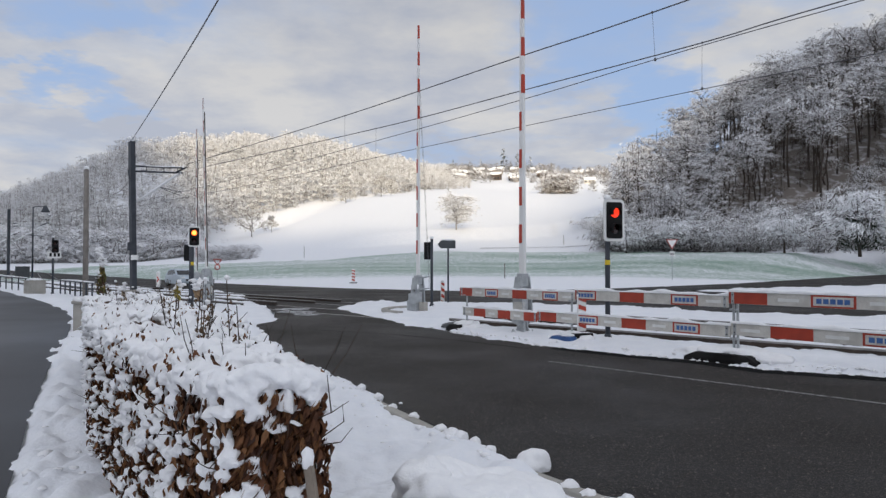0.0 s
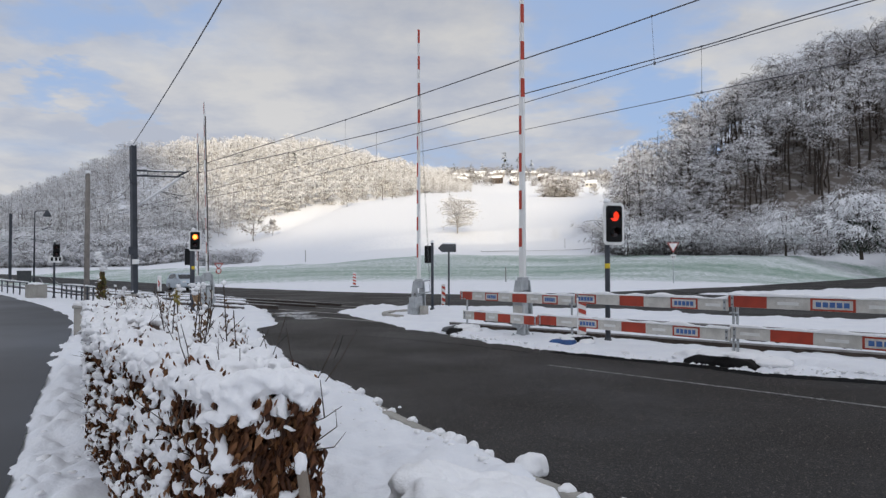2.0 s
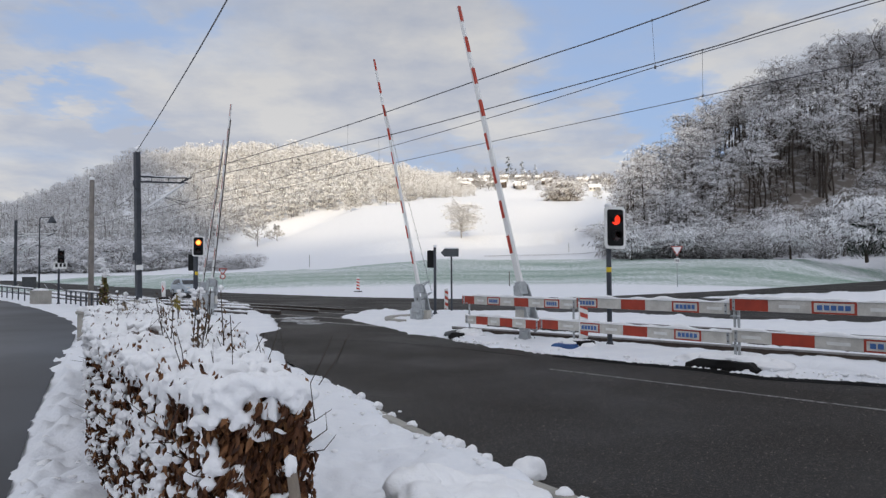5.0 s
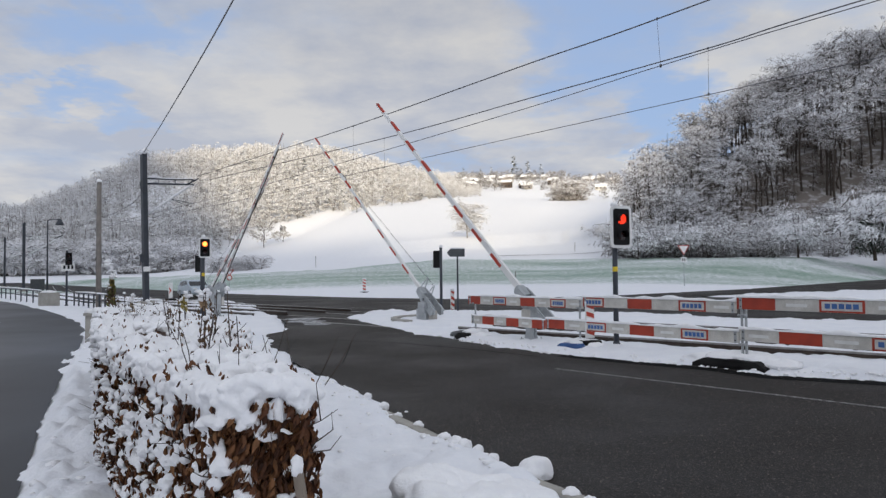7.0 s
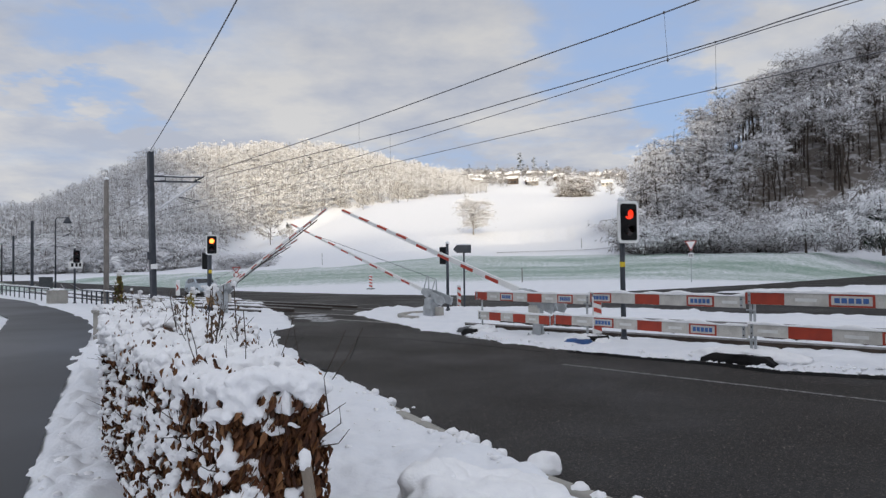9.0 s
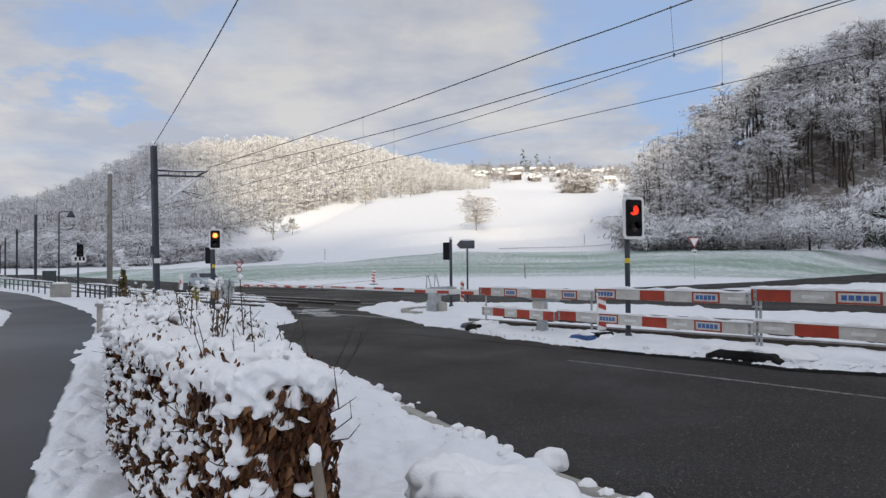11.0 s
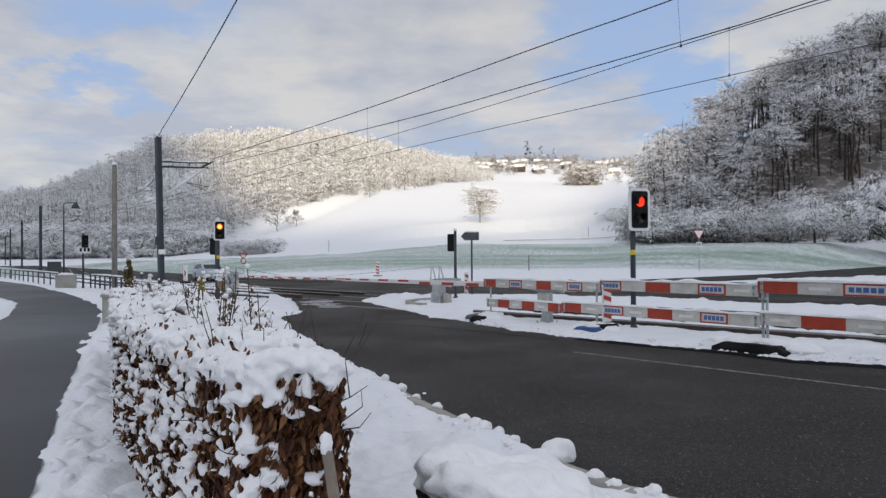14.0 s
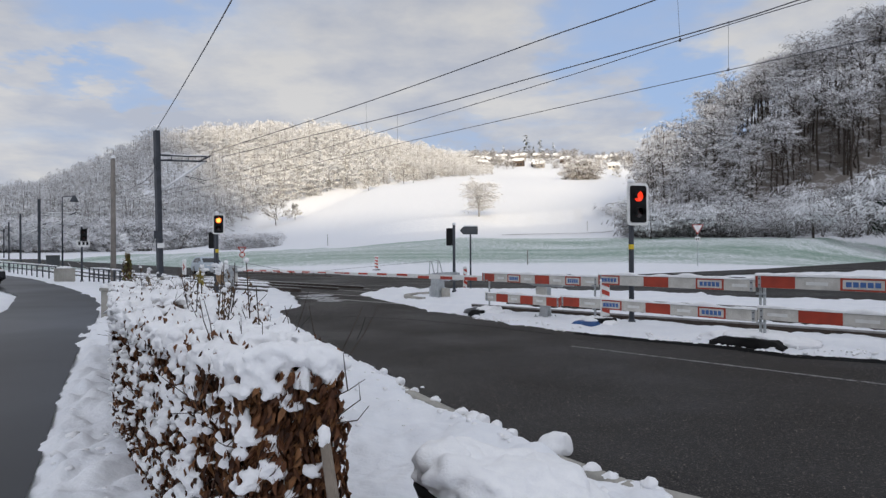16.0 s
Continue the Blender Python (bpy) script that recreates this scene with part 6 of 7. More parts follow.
            tw.tube([q, q + Vector((rng.uniform(-.1, .1), rng.uniform(-.1, .1), .09))], [.0025, .001], 3, False)
    for a, b, c in (((-.47, 2.42, 1.05), (-.382, 2.41, 1.09), (-.323, 2.40, 1.13)), ((-.385, 2.41, 1.09), (-.392, 2.41, 1.15), (-.398, 2.40, 1.22)), ((-.79, 3.3, 1.12), (-.81, 3.3, 1.2), (-.835, 3.3, 1.31)), ((-.68, 3.3, 1.12), (-.70, 3.3, 1.2), (-.72, 3.3, 1.32)),
                    ((-.52, 3.0, 1.12), (-.47, 3.0, 1.22), (-.42, 3.0, 1.33)), ((-.62, 2.5, 1.15), (-.66, 2.46, 1.2), (-.74, 2.42, 1.22)), ((-1.02, 2.85, 1.1), (-1.05, 2.8, .98), (-.98, 2.76, .9)), ((-.5, 3.1, 1.1), (-.43, 3.1, 1.2), (-.36, 3.1, 1.33)), ((-.42, 2.4, .98), (-.35, 2.4, .99), (-.31, 2.4, 1.04)), ((-.42, 2.42, 1.0), (-.34, 2.40, 1.06), (-.345, 2.4, 1.12)), ((-.9, 3.7, 1.1), (-.86, 3.7, 1.2), (-.80, 3.65, 1.36))):
        tw.tube([a, b, c], [.0032, .0025, .0014], 4, False)
    t_ = part("brushwood", tw, STALK, h, "thin bare twigs")
    t_["kind"] = "stuff"
    # snow: a bed along the top and clumps hanging on the sides
    top = G(True)
    vs, fs = [], []
    n, k = 400, 30
    grid = []
    for i in range(n + 1):
        s = (HLEN + .06) * i / n
        for j in range(k + 1):
            w0 = -1 + 2 * j / k
            rag = 1.03 + .16 * noise.noise(Vector((s * 4.5, 2.2 * math.copysign(1, w0), 0))) + .10 * noise.noise(Vector((s * 12, 5 * math.copysign(1, w0), 0)))
            w = w0 * rag
            lead = (.0 + .17 * noise.noise(Vector((w0 * 2.6, 8.5, 0))) + .05 * noise.noise(Vector((w0 * 9, 3.5, 0)))) * max(0, 1 - s / .5)
            base = hedge_top(s)
            e = (1 - abs(w0) ** 6) * min(1, (i / n * 60) ** .5)
            q = hedge_point(s + lead, w, 0)
            puff = abs(2 * noise.noise(Vector((q.x * 5.0, q.y * 5.0, 1.5)))) * .065 + abs(2 * noise.noise(Vector((q.x * 11, q.y * 11, 3)))) * .05
            bumps = noise.noise(Vector((q.x * 2.6, q.y * 2.6, 6))) * .05 + noise.noise(Vector((q.x * 26, q.y * 26, 7))) * .008
            grid.append((Vector((q.x, q.y, base - .115 + (.03 + puff * 1.15 + bumps) * e + .03 * (1 - min(1, i / 8)) - .05 * abs(w0) ** 8 * (i > 8))), Vector((hedge_point(s, w * .8, 0).x, q.y + .05, base - .075))))
    vs = [p for p, _ in grid] + [q for _, q in grid]
    o = len(grid)
    for i in range(n):
        for j in range(k):
            a = i * (k + 1) + j
            fs.append((a, a + 1, a + k + 2, a + k + 1))
    for i in range(n):
        for j in (0, k):
            a, b = i * (k + 1) + j, (i + 1) * (k + 1) + j
            fs.append((a, b, b + o, a + o) if j == 0 else (b, a, a + o, b + o))
    for j in range(k):
        fs.append((j + 1, j, j + o, j + 1 + o))
    top.add(vs, fs)
    part("snow_bed", top, SNOW_CAP, h, "thick snow along the hedge top")
    cl = G(True)

    def cushion(p, r, seed, out, hang=0.0):
        """Snow caught on twigs: a domed pillow, ragged below, with small lumps round it."""
        side = Vector((-out.y, out.x, 0))
        cl.blob(p + Vector((0, 0, r * .1)), (r * rng.uniform(.85, 1.2), r * rng.uniform(.75, 1.0), r * rng.uniform(.6, .8)), seed, .7, 2, 1.6)
        for q in range(rng.randint(4, 7)):
            a = rng.uniform(-.35, math.pi + .35)
            o = side * math.cos(a) * r * rng.uniform(.6, 1.25) - Vector((0, 0, 1)) * (math.sin(a) * r * rng.uniform(.25, .75) + hang * rng.random()) + out * rng.uniform(-.3, .3) * r
            w_ = r * rng.uniform(.25, .52)
            cl.blob(p + o, (w_ * rng.uniform(.8, 1.5), w_ * rng.uniform(.8, 1.3), w_ * rng.uniform(.7, 1.2)), seed + q * .31, .8, 1, 1.5)

    def crumb(p, r, seed):
        for q in range(rng.randint(1, 3)):
            o = Vector((rng.gauss(0, .8), rng.gauss(0, .8), rng.gauss(0, .5))) * r
            cl.blob(p + o, (r * rng.uniform(.7, 1.5), r * rng.uniform(.7, 1.3), r * rng.uniform(.5, .9)), seed + q, .8, 1, 1.5)

    def face(s, r):
        return (-.95, -HSIDE) if r < .85 else (.95, HSIDE)

    for k_ in range(620):
        s = HLEN * rng.random() ** 1.5
        w, out = face(s, rng.random())
        z = 1 - rng.random() ** 1.12 * .97
        r = rng.uniform(.018, .044) * (.8 + .3 * z) * (1 + .25 * s / HLEN)
        cushion(hedge_point(s, w, z * hedge_top(s)) + out * rng.uniform(.0, .035), r, k_ * .37, out)
    for k_ in range(120):
        s = 2.6 * rng.random() ** 1.1
        cushion(hedge_point(s, -.95, rng.uniform(.08, .72) * hedge_top(s)) - HSIDE * rng.uniform(.0, .04), rng.uniform(.022, .046), k_ * .43, -HSIDE)
    for k_ in range(900):
        s = HLEN * rng.random() ** 1.3
        w, out = face(s, rng.random())
        crumb(hedge_point(s, w, rng.uniform(.05, 1) * hedge_top(s)) + out * rng.uniform(.0, .05), rng.uniform(.008, .018) * (1 + .5 * s / HLEN), k_ * .61)
    # pillows along the upper edges, hanging over the side
    for k_ in range(105):
        s = .12 + HLEN * rng.random() ** 1.3
        w, out = face(s, rng.random())
        cushion(hedge_point(s, w * .98, hedge_top(s) - rng.uniform(.0, .10)) + out * rng.uniform(.0, .03), rng.uniform(.035, .068), k_ * .71, out, rng.choice([0, .03, .07]))
    # the end: a tongue of snow over its corner and cushions caught lower down
    for w, dz, sz in ((-1, -.02, .050), (-.7, -.05, .045), (-.45, -.085, .038), (-.22, -.115, .030), (-.02, -.14, .023), (.12, -.15, .015), (-.75, .03, .05), (-.35, .035, .046), (.0, .03, .045), (.3, .03, .04), (.6, .03, .04), (.85, .02, .034), (1.05, .0, .026),
                      (-1.1, -.25, .048), (-.52, -.26, .032), (-.40, -.275, .022), (-.55, -.355, .042), (-.35, -.38, .03), (-1.0, -.40, .04), (.45, -.265, .022), (.40, -.37, .028), (.75, -.33, .018), (.9, -.42, .022), (-.1, -.45, .03), (.1, -.30, .012)):
        q = hedge_point(0, w, hedge_top(0) + dz) - HDIR * .025
        cushion(q, sz, w * 9 + dz, -HDIR, .02)
    for k_ in range(60):
        crumb(hedge_point(0, rng.uniform(-1, 1), rng.uniform(.25, .95) * hedge_top(0)) - HDIR * rng.uniform(.0, .04), rng.uniform(.006, .014), k_ * .83)
    for k_ in range(400):
        s = -.03 + HLEN * rng.random() ** 1.35
        w = rng.uniform(-1, 1)
        cushion(hedge_point(max(s, 0), w, hedge_top(max(s, 0)) + rng.uniform(-.05, .03) - .05 * abs(w) ** 4), rng.uniform(.025, .060), k_ * .53, HSIDE * rng.choice([-1, 1]))
    c_ = part("snow_clumps", cl, SNOW_CAP, h, "clumps of snow caught on the leaves")
    c_["kind"] = "stuff"
    rm = c_.modifiers.new("merge", "REMESH")
    rm.mode, rm.voxel_size, rm.use_smooth_shade = "VOXEL", .0095, True
    sm_ = c_.modifiers.new("soften", "SMOOTH")
    sm_.factor, sm_.iterations = .3, 1


build_hedge()
stake = thing("wooden_stake", "split weathered stake with a cap of snow", "stake", pose(-.315, 2.33, 0, 0, -8, 0) @ Matrix.Diagonal((.85, 1, 1.12, 1)))
part("shaft", G().add([(-.026, -.018, 0), (.024, -.02, 0), (.027, .02, 0), (-.02, .018, 0), (-.022, -.015, .5), (.019, -.018, .5), (.022, .016, .5), (-.018, .017, .5), (-.019, -.012, .83), (.012, -.016, .84), (.017, .012, .852), (-.014, .014, .835)], [(k + j, k + (j + 1) % 4, k + 4 + (j + 1) % 4, k + 4 + j) for k in (0, 4) for j in range(4)] + [(3, 2, 1, 0), (8, 9, 10, 11)]), STAKE_WOOD, stake)
part("snow_cap", G(True).blob((0, 0, .86), (.026, .026, .034), 4, .55), SNOW_CAP, stake)


def build_flowers():
    """Dead perennials with snow on their heads, behind and on the hedge."""
    rng = random.Random(77)
    spots = []
    for k in range(11):
        spots.append((rng.uniform(1.7, 3.0), rng.uniform(-.05, .62), rng.uniform(1.27, 1.47)))
    for k in range(14):
        spots.append((rng.uniform(5.5, 8.2), rng.uniform(-.6, 1.2), rng.uniform(1.15, 1.36)))
    for k, (s, w, hh) in enumerate(spots):
        p = hedge_point(s, w, 0)
        f = thing("dead_flower", "withered brown flower stalk with a snow cap", "plant", pose(p.x, p.y, .05, rng.uniform(-5, 5), rng.uniform(-5, 5), rng.uniform(0, 360)), "withered perennials")
        st = G().tube([(0, 0, 0), (rng.uniform(-.03, .03), rng.uniform(-.03, .03), hh * .75), (rng.uniform(-.04, .04), rng.uniform(-.04, .04), hh)], [.006, .0045, .003], 5, False)
        for j in range(3):
            z = hh * rng.uniform(.5, .95)
            a = rng.uniform(0, 6.28)
            st.tube([(0.01, 0.01, z), (math.cos(a) * .06, math.sin(a) * .06, z + .07)], [.003, .002], 4, False)
        part("stalk", st, STALK, f)
        hd = G()
        for j in range(10):
            a = rng.uniform(0, 6.28)
            z = hh * rng.uniform(.74, .99)
            m = Matrix.Translation((math.cos(a) * .02, math.sin(a) * .02, z)) @ Euler((rng.uniform(-2.6, -.8), 0, a)).to_matrix().to_4x4() @ Matrix.Scale(rng.uniform(.3, .6), 4)
            hd.add([m @ Vector(q) for q in ((0, 0, 0), (.025, .04, .01), (0, .085, -.01), (-.025, .04, .01))], [(0, 1, 2), (0, 2, 3)])
        part("dry_leaves", hd, HEAD, f)
        if rng.random() < .45:
            part("snow_cap", G(True).blob((0, 0, hh), (.017, .017, .015), k, .5), SNOW_CAP, f)


build_flowers()


TAN_LEAF = material("tan_dry_leaf", (0.42, 0.29, 0.17), (0.24, 0.15, 0.08), 16, 0.75, bump=0.004)
PALE_LEAF = material("pale_dry_leaf", (0.36, 0.29, 0.20), (0.20, 0.15, 0.10), 14, 0.7)


def tall_plant(x, y, h, mat, seed, label, low=.88, top=.99, count=14, snow=6, wide=.10, size=1.0):
    """A bushy stalk with hanging leaves and snow clumps on top."""
    rng = random.Random(seed)
    f = thing("tall_perennial", label, "plant", pose(x, y, .05), "tall garden perennials")
    st = G().tube([(0, 0, 0), (.02, 0, h * .6), (.0, 0, h)], [.012, .009, .005], 6, False)
    part("stalk", st, STALK, f)
    lf = G()
    for j in range(count):
        z = h * rng.uniform(low, top)
        a = rng.uniform(0, 6.28)
        wd = wide * (1.3 - z / h)
        m = Matrix.Translation((math.cos(a) * wd, math.sin(a) * wd, z)) @ Euler((rng.uniform(-2.7, -1.6), rng.uniform(-.4, .4), a - 1.57)).to_matrix().to_4x4() @ Matrix.Scale(rng.uniform(.4, .85) * size, 4)
        lf.add([m @ Vector(q) for q in ((0, 0, 0), (.03, .05, .01), (0, .12, -.02), (-.03, .05, .01))], [(0, 1, 2), (0, 2, 3)])
    part("leaves", lf, mat, f)
    sn = G(True)
    for j in range(snow):
        z = h * (rng.uniform(.93, 1.03) if j % 3 else rng.uniform(low, top))
        sn.blob((rng.uniform(-.7, .7) * wide, rng.uniform(-.5, .5) * wide, z), (rng.uniform(.02, .036), rng.uniform(.02, .036), rng.uniform(.014, .026)), j + seed, .9)
    part("snow", sn, SNOW_CAP, f)["kind"] = "stuff"


def olive_plant():
    """A cone of hanging olive leaves on several stalks, with snow piled along its tip."""
    rng = random.Random(3)
    f = thing("tall_perennial", "tall olive-leaved plant with snow piled on its tip", "plant", pose(-5.2, 10.6, -.09), "tall garden perennials")
    for k in range(7):
        a = k * .9
        part("stalk", G().tube([(math.cos(a) * .15, math.sin(a) * .15, 0), (math.cos(a) * .08, math.sin(a) * .08, .95), (math.cos(a) * .02, math.sin(a) * .02, 1.6)], [.008, .006, .004], 5, False), STALK, f)
    part("tip", G().tube([(0, 0, 1.5), (.01, 0, 1.75), (-.05, 0, 1.9)], [.006, .005, .004], 5, False), STALK, f)
    for nm, mt, count in (("leaves", GREEN_LEAF, 95), ("yellowed_leaves", GOLD_LEAF, 32), ("dry_leaves", HEAD, 70)):
        lf = G()
        for k in range(count):
            u = rng.random() ** .8
            z, a = 1.22 + .44 * u, rng.uniform(0, 6.28)
            wd = (.15 - .125 * u) * rng.uniform(.35, 1)
            m = Matrix.Translation((math.cos(a) * wd, math.sin(a) * wd, z)) @ Euler((rng.uniform(-2.5, -1.3), rng.uniform(-.5, .5), a - 1.57)).to_matrix().to_4x4() @ Matrix.Scale(rng.uniform(.4, .75), 4)
            lf.add([m @ Vector(q) for q in ((0, 0, 0), (.028, .05, .012), (0, .12, -.02), (-.028, .05, .012))], [(0, 1, 2), (0, 2, 3)])
        part(nm, lf, mt, f)
    sn = G(True)
    for k in range(44):
        u = rng.random()
        if k < 30:
            sn.blob((-.07 * u * u + rng.uniform(-.05, .05) * (1.1 - .5 * u), rng.uniform(-.04, .04), 1.62 + .30 * u), (rng.uniform(.02, .04), rng.uniform(.02, .036), rng.uniform(.016, .028)), k, .9)
        else:
            a = rng.uniform(0, 6.28)
            sn.blob((math.cos(a) * .10 * (1 - .6 * u), math.sin(a) * .10 * (1 - .6 * u), 1.24 + .4 * u), (.024, .022, .014), k, .9)
    part("snow", sn, SNOW_CAP, f)["kind"] = "stuff"


olive_plant()
tall_plant(-2.9, 7.6, 1.36, GOLD_LEAF, 5, "withered yellow perennial with snow on top", .88, .99, 22, 7, .07, 1.1)
tall_plant(-2.42, 6.9, 1.37, TAN_LEAF, 6, "withered perennial with large drooping tan leaves under snow", .93, .985, 10, 9, .08, 1.7)
tall_plant(-2.79, 6.9, 1.23, HEAD, 8, "withered brown perennial among the hedge snow", .82, 1.0, 22, 4)
tall_plant(-4.1, 9.2, 1.18, PALE_LEAF, 9, "withered pale perennial with snow", .78, .99, 40, 7, .13, .8)
tall_plant(-3.95, 8.6, 1.28, PALE_LEAF, 10, "withered pale perennial with snow", .86, .99, 14, 5)

# ---- vehicles ----


def build_car(m, paint, label, name="car"):
    """A small hatchback; its nose points along +x."""
    c = thing(name, label, "car", m)
    prof = [(-1.95, .35), (-1.98, .75), (-1.9, 1.02), (-1.62, 1.38), (-1.1, 1.50), (-.1, 1.50), (.45, 1.34), (.98, 1.0), (1.65, .88), (1.95, .66), (1.98, .38), (1.7, .24), (-1.7, .24)]
    vs, fs = [], []
    n = len(prof)
    cols = [(-.86, .94), (-.80, 1.0), (0, 1.012), (.80, 1.0), (.86, .94)]
    for w, k in cols:
        for x, z in prof:
            inset = max(0, z - .95) * .34
            vs.append((x * k, w - math.copysign(inset, w) if w else 0, .24 + (z - .24) * (.985 if abs(w) > .85 else 1)))
    for i in range(len(cols) - 1):
        for j in range(n):
            fs.append((i * n + j, (i + 1) * n + j, (i + 1) * n + (j + 1) % n, i * n + (j + 1) % n))
    fs += [tuple(range(n)), tuple(range((len(cols) - 1) * n, len(cols) * n))[::-1]]
    body = G().add(vs, fs)
    part("body", body, paint, c)
    for sgn in (-1, 1):
        y0, y1 = sgn * .845, sgn * .70
        for nm, q in (("side_window", [(-1.45, 1.0), (-1.30, 1.32), (-.42, 1.42), (-.40, 1.0)]), ("side_window", [(-.32, 1.0), (-.34, 1.42), (.0, 1.40), (.62, 1.03)])):
            g = G().add([(x * .985, sgn * (.872 - max(0, z - .95) * .33), z) for x, z in q], [(0, 1, 2, 3) if sgn > 0 else (3, 2, 1, 0)])
            part(nm, g, GLASS, c)
        part("mirror", G().box((.14, .16, .12), (.55, sgn * .95, 1.03), .03), paint, c)
        part("headlight", G().box((.16, .34, .13), (1.83, sgn * .60, .74), .04), GREY_PRINT, c)
        part("tail_light", G().box((.10, .22, .26), (-1.93, sgn * .66, .90), .03), RED_DULL, c)
        for wx in (-1.22, 1.25):
            t = G(True).tube([(wx, sgn * .66, .31), (wx, sgn * .86, .31)], .31, 20)
            w = part("wheel", t, RUBBER, c, "black tyre")
            part("rim", G(True).tube([(wx, sgn * .862, .31), (wx, sgn * .872, .31)], .20, 14), STEEL, w)
    part("windscreen", G().add([(.46, -.68, 1.36), (.46, .68, 1.36), (1.02, .76, 1.02), (1.02, -.76, 1.02)], [(0, 3, 2, 1)]), GLASS, c)
    part("rear_window", G().add([(-1.64, -.66, 1.385), (-1.64, .66, 1.385), (-1.915, .74, 1.03), (-1.915, -.74, 1.03)], [(0, 1, 2, 3)]), GLASS, c)
    part("bumper", G().box((.16, 1.62, .22), (1.92, 0, .42), .06), paint, c)
    part("grille", G().box((.05, .8, .14), (1.985, 0, .56), .02), BLACK, c)
    return c


build_car(pose(-18.0, 48.0, .02, 0, 0, -50) @ Matrix.Scale(.8, 4), CAR_PAINT, "small silver-blue hatchback waiting on the main road")
DARK_CAR = build_car(pose(-88, 112, .02), CAR_DARK, "small black hatchback driving along the lane")

# ---- far slope: village, grove, shrubs ----


def build_house(x, y, w, d, h, turn, mat, seed):
    z = land(x, y)
    ho = thing("house", "distant village house with a snow-covered gable roof", "house", pose(x, y, z - .5, 0, 0, turn), "houses of the village")
    rf = d * .32
    part("wall", G().add([(-w / 2, -d / 2, 0), (w / 2, -d / 2, 0), (w / 2, d / 2, 0), (-w / 2, d / 2, 0), (-w / 2, -d / 2, h), (w / 2, -d / 2, h), (w / 2, d / 2, h), (-w / 2, d / 2, h), (-w / 2, 0, h + rf), (w / 2, 0, h + rf)],
                         [(0, 1, 5, 4), (1, 2, 6, 9, 5), (2, 3, 7, 6), (3, 0, 4, 8, 7), (4, 5, 9, 8), (6, 7, 8, 9)]), mat, ho)
    e = .6
    rv = []
    for t in (.06, .38):
        for xx in (-w / 2 - e, w / 2 + e):
            rv += [(xx, -d / 2 - e, h - e * .64 + t), (xx, 0, h + rf + t), (xx, d / 2 + e, h - e * .64 + t)]
    r_ = part("roof", G().add(rv, [(6, 9, 10, 7), (7, 10, 11, 8), (0, 1, 4, 3), (1, 2, 5, 4), (0, 6, 7, 1), (1, 7, 8, 2), (3, 4, 10, 9), (4, 5, 11, 10), (0, 3, 9, 6), (2, 8, 11, 5)]), SNOW_CAP, ho, "snow-covered roof")
    part("chimney", G().box((.8, .8, 1.6), (w * .2, d * .12, h + rf + .5)), CONCRETE, r_)
    for fl in range(max(1, int(h / 2.8))):
        for k in range(3):
            wi = part("window", G().box((1.1, .12, 1.3), (-w / 2 + (k + .5) * w / 3, -d / 2 - .03, 1.5 + fl * 2.8)), GLASS, ho)
    return ho


rng_h = random.Random(12)
for k in range(24):
    b = rng_h.uniform(.9, 8.4) if k % 5 else rng_h.uniform(10.6, 13.4)
    d = 470 + 170 * ((k * .382) % 1)
    x, y = polar(b, d)
    build_house(x, y, rng_h.uniform(5, 8.5), rng_h.uniform(4.5, 6), rng_h.choice([2.6, 3.2, 4.2]), rng_h.uniform(-40, 40), rng_h.choice([PLASTER, PALE_WALL, BARN]), k)


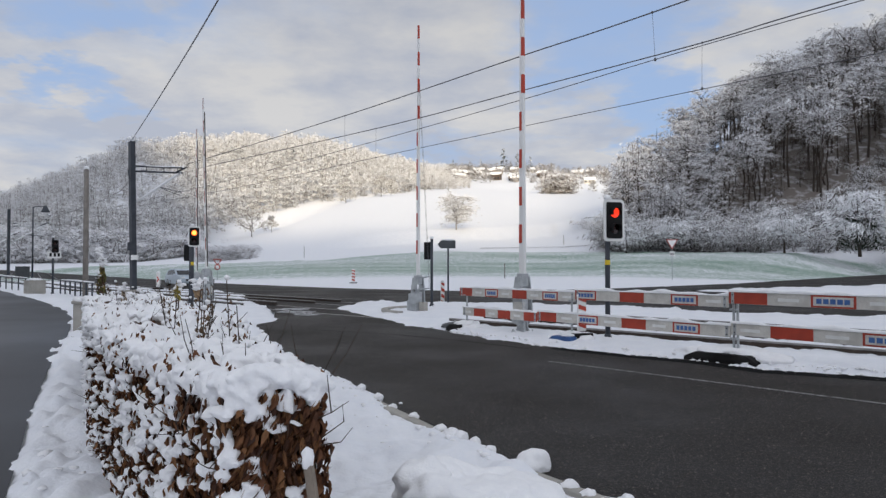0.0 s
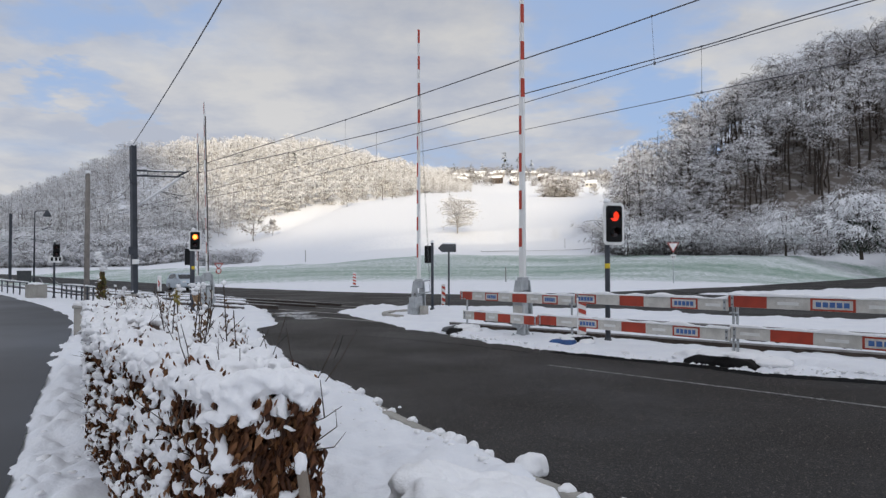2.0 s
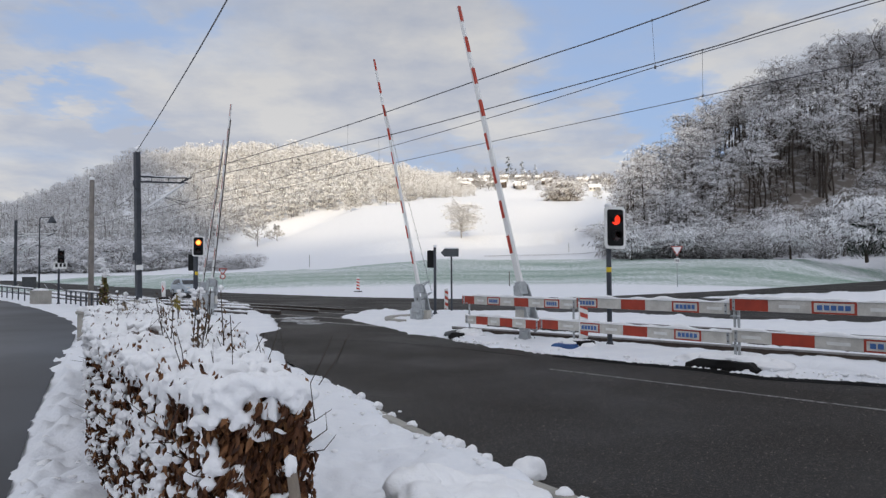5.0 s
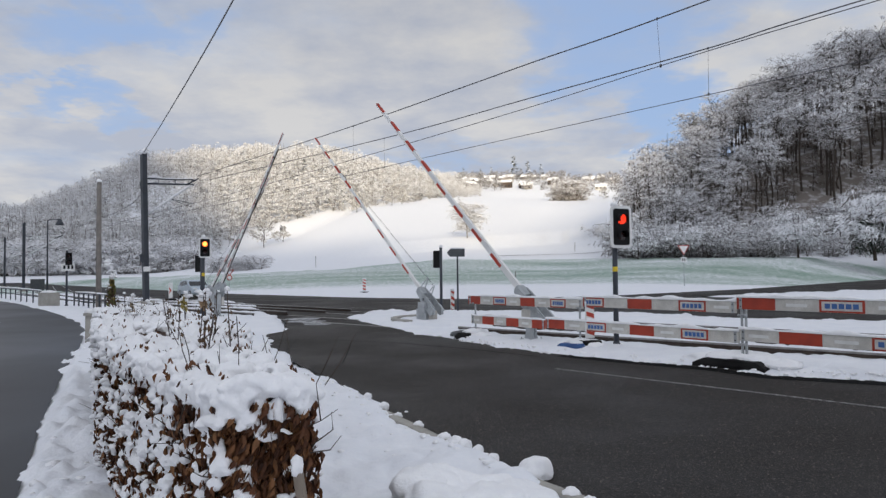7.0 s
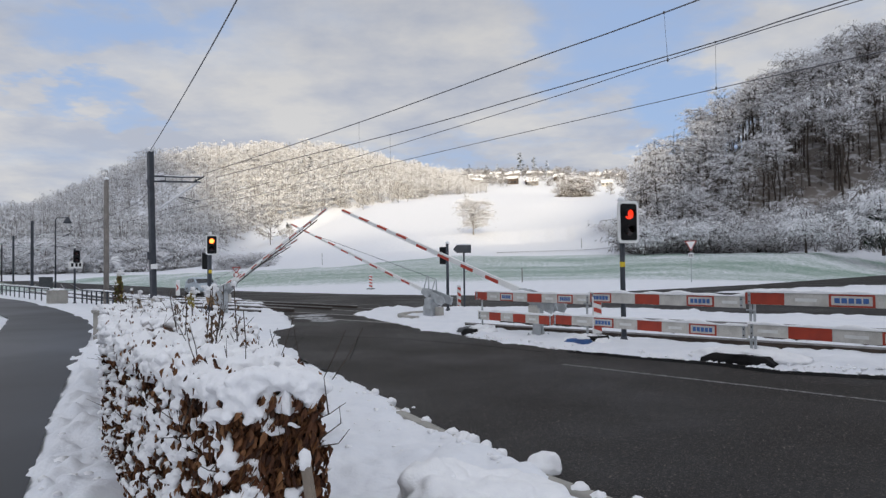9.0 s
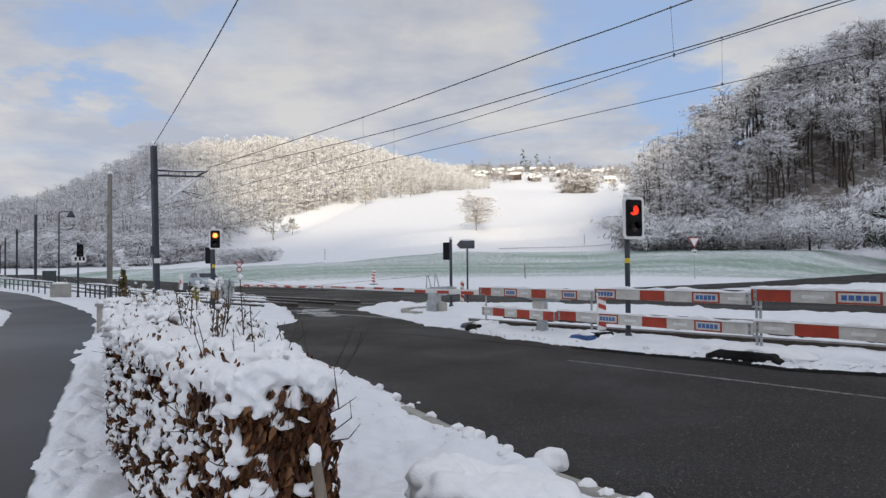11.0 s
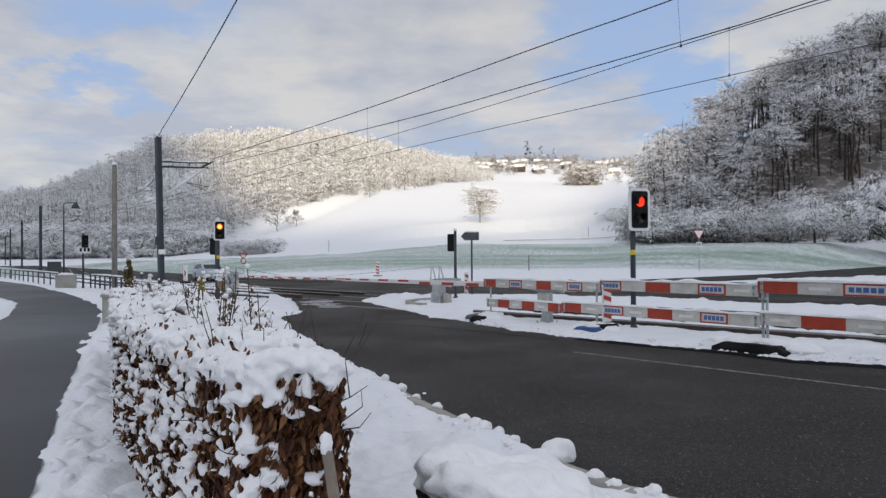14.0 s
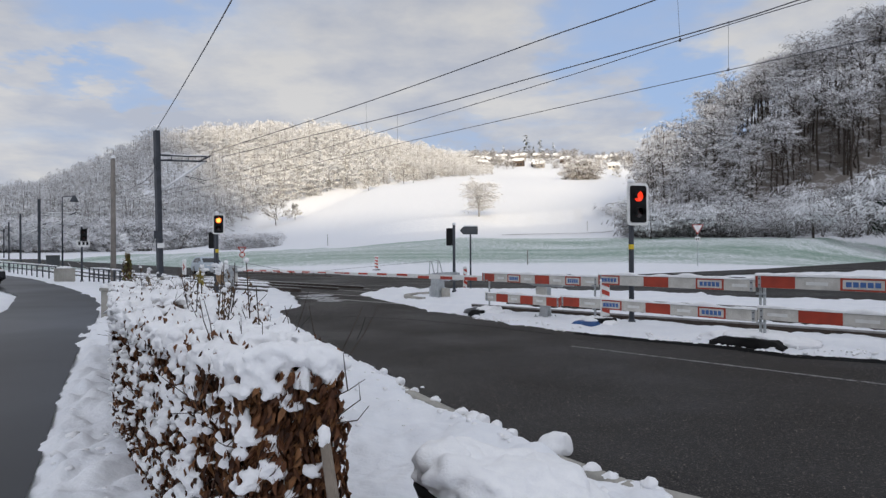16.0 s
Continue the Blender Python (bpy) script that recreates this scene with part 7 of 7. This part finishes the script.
def build_far_green():
    rng = random.Random(21)
    bushes = [bush_arrays(300 + k, 9, 4.5, 160, 1.7, .2) for k in range(4)]
    firs = [fir_arrays(320 + k, 14, 3.4, 90, 2.0) for k in range(2)]
    rows = []
    for k in range(190):
        b = rng.uniform(.2, 13.5)
        x, y = polar(b, rng.uniform(450, 690))
        rows.append((x, y, land(x, y) - .5, rng.uniform(.4, 1.05), rng.uniform(0, 6), rng.randrange(4)))
    scatter("village_trees", bushes, rows, [HILL_BARK, TWIG_GREY], "frosted trees round the distant village", "trees")
    rows = []
    for k in range(420):
        b = rng.uniform(-4, 15)
        x, y = polar(b, rng.uniform(700, 980))
        rows.append((x, y, land(x, y) - .5, rng.uniform(.8, 1.5), rng.uniform(0, 6), rng.randrange(4)))
    scatter("ridge_wood", bushes, rows, [BARK_FAR, FAR_DARK], "dark wood along the far ridge", "woods")
    rows = []
    for b, d, s in ((5.0, 600, 1.5), (6.1, 605, 1.2), (3.1, 590, .9), (5.6, 640, .9), (7.2, 600, 1.0), (2.2, 600, .8)):
        x, y = polar(b, d)
        rows.append((x, y, land(x, y) - .5, s, b, int(d) % 2))
    scatter("village_firs", firs, rows, [BARK_FAR, FIR], "dark firs above the village roofs", "trees")
    # grove on the crest: one dense round clump of shrubs
    clump = [spray_tree(340 + k, 9.5, 5.4, bare=.05, limbs=40, ends=4, per=11, flake=.9, width=.12, rise=.5, droop=.3, stems=7, snow=.36, topw=.9, min_r=.07, reach=.5, girth=.02) for k in range(3)]
    rows = []
    for b, d, s in ((8.2, 350, .75), (8.8, 352, 1.2), (9.4, 350, 1.5), (9.9, 353, 1.4), (10.5, 350, .9), (9.1, 346, 1.0), (9.9, 346, .95)):
        x, y = polar(b, d)
        rows.append((x, y, land(x, y) - .6, s, b * 3, int(b * 10) % 3))
    scatter("grove_on_crest", clump, rows, [BARK, GROVE, TWIG_SNOW], "dense round grove of bare shrubs on the crest", "trees")
    # hedge bank at the foot of the left wood, and shrubs on the field's edge
    low = [spray_tree(360 + k, 4.6, 3.3, bare=.08, limbs=20, ends=3, per=12, flake=.7, width=.075, rise=.7, droop=.5, stems=5, snow=.84, girth=.014, min_r=.045, reach=.4, flat=.24, topw=.9) for k in range(3)]
    rows = []
    for k in range(26):
        b = rng.uniform(-19.5, -15.5)
        x, y = polar(b, rng.uniform(148, 156))
        rows.append((x, y, land(x, y) - .4, rng.uniform(.6, .95), rng.uniform(0, 6), rng.randrange(3)))
    for k in range(130):
        b = rng.uniform(-38, -20.5)
        x, y = polar(b, np.interp(b, [-38, -24, -20], [178, 195, 205]) + rng.uniform(0, 14))
        rows.append((x, y, land(x, y) - .4, rng.uniform(1.0, 2.5), rng.uniform(0, 6), rng.randrange(3)))
    for k in range(14):
        b = rng.uniform(11.2, 13.6)
        x, y = polar(b, rng.uniform(168, 190))
        rows.append((x, y, land(x, y) - .4, rng.uniform(.45, .75), rng.uniform(0, 6), rng.randrange(3)))
    scatter("low_shrubs", low, rows, [HILL_BARK, HILL_SNOW, TWIG_SNOW], "low frosted shrubs along the field's edge", "shrubs")


build_far_green()
for b, d, s, sd in ((-15.4, 262, 1.5, 2), (-13.9, 272, .8, 3), (-8.0, 330, 1.15, 4), (-5.1, 342, 1.25, 5), (-4.3, 344, 1.0, 6), (12.2, 370, .8, 7)):
    x, y = polar(b, d)
    single_tree(tree_arrays(500 + sd, 8.6, 3.6, flake=.7, per_end=8, slim=.16, fuzz=.5, base=.16, limbs=16, subs=4, twigs=3, up=.7, min_r=.05), (BARK, FROST_SOFT), "bare frosted tree at the top of the snowy slope",
                pose(x, y, land(x, y) - .3, 0, 0, sd * 50) @ Matrix.Scale(s, 4), group="trees along the crest")


# ---- what moves ----
def motions():
    lower = [(0, 90), (2.9, 90), (3.5, 89), (4.2, 84.4), (5.0, 75), (6.3, 57), (7.0, 46), (7.5, 39), (8.2, 29.5), (9.2, 16.5), (9.8, 9), (10.4, 3), (10.9, .3), (11.3, 0), (16, 0)]
    for arm, lag, hub, rest in GATES:
        rows = []
        for t, a in lower:
            lagged = a + lag * math.sin(math.pi * min(max(a / 90, 0), 1)) + rest * (a / 90) ** 6
            rows.append((t, pose(0, 0, hub, 0, -lagged, 0)))
        walk(arm, rows)
    # the black car comes along the lane and just enters
    way = [(0, -104, 66.3), (8, -66, 49.9), (12, -46, 41.2), (14, -34.6, 36.3), (15, -29.2, 33.9), (16, -23.28, 31.34)]
    walk(DARK_CAR, [(t, pose(x, y, .02, 0, 0, -23)) for t, x, y in way])


motions()
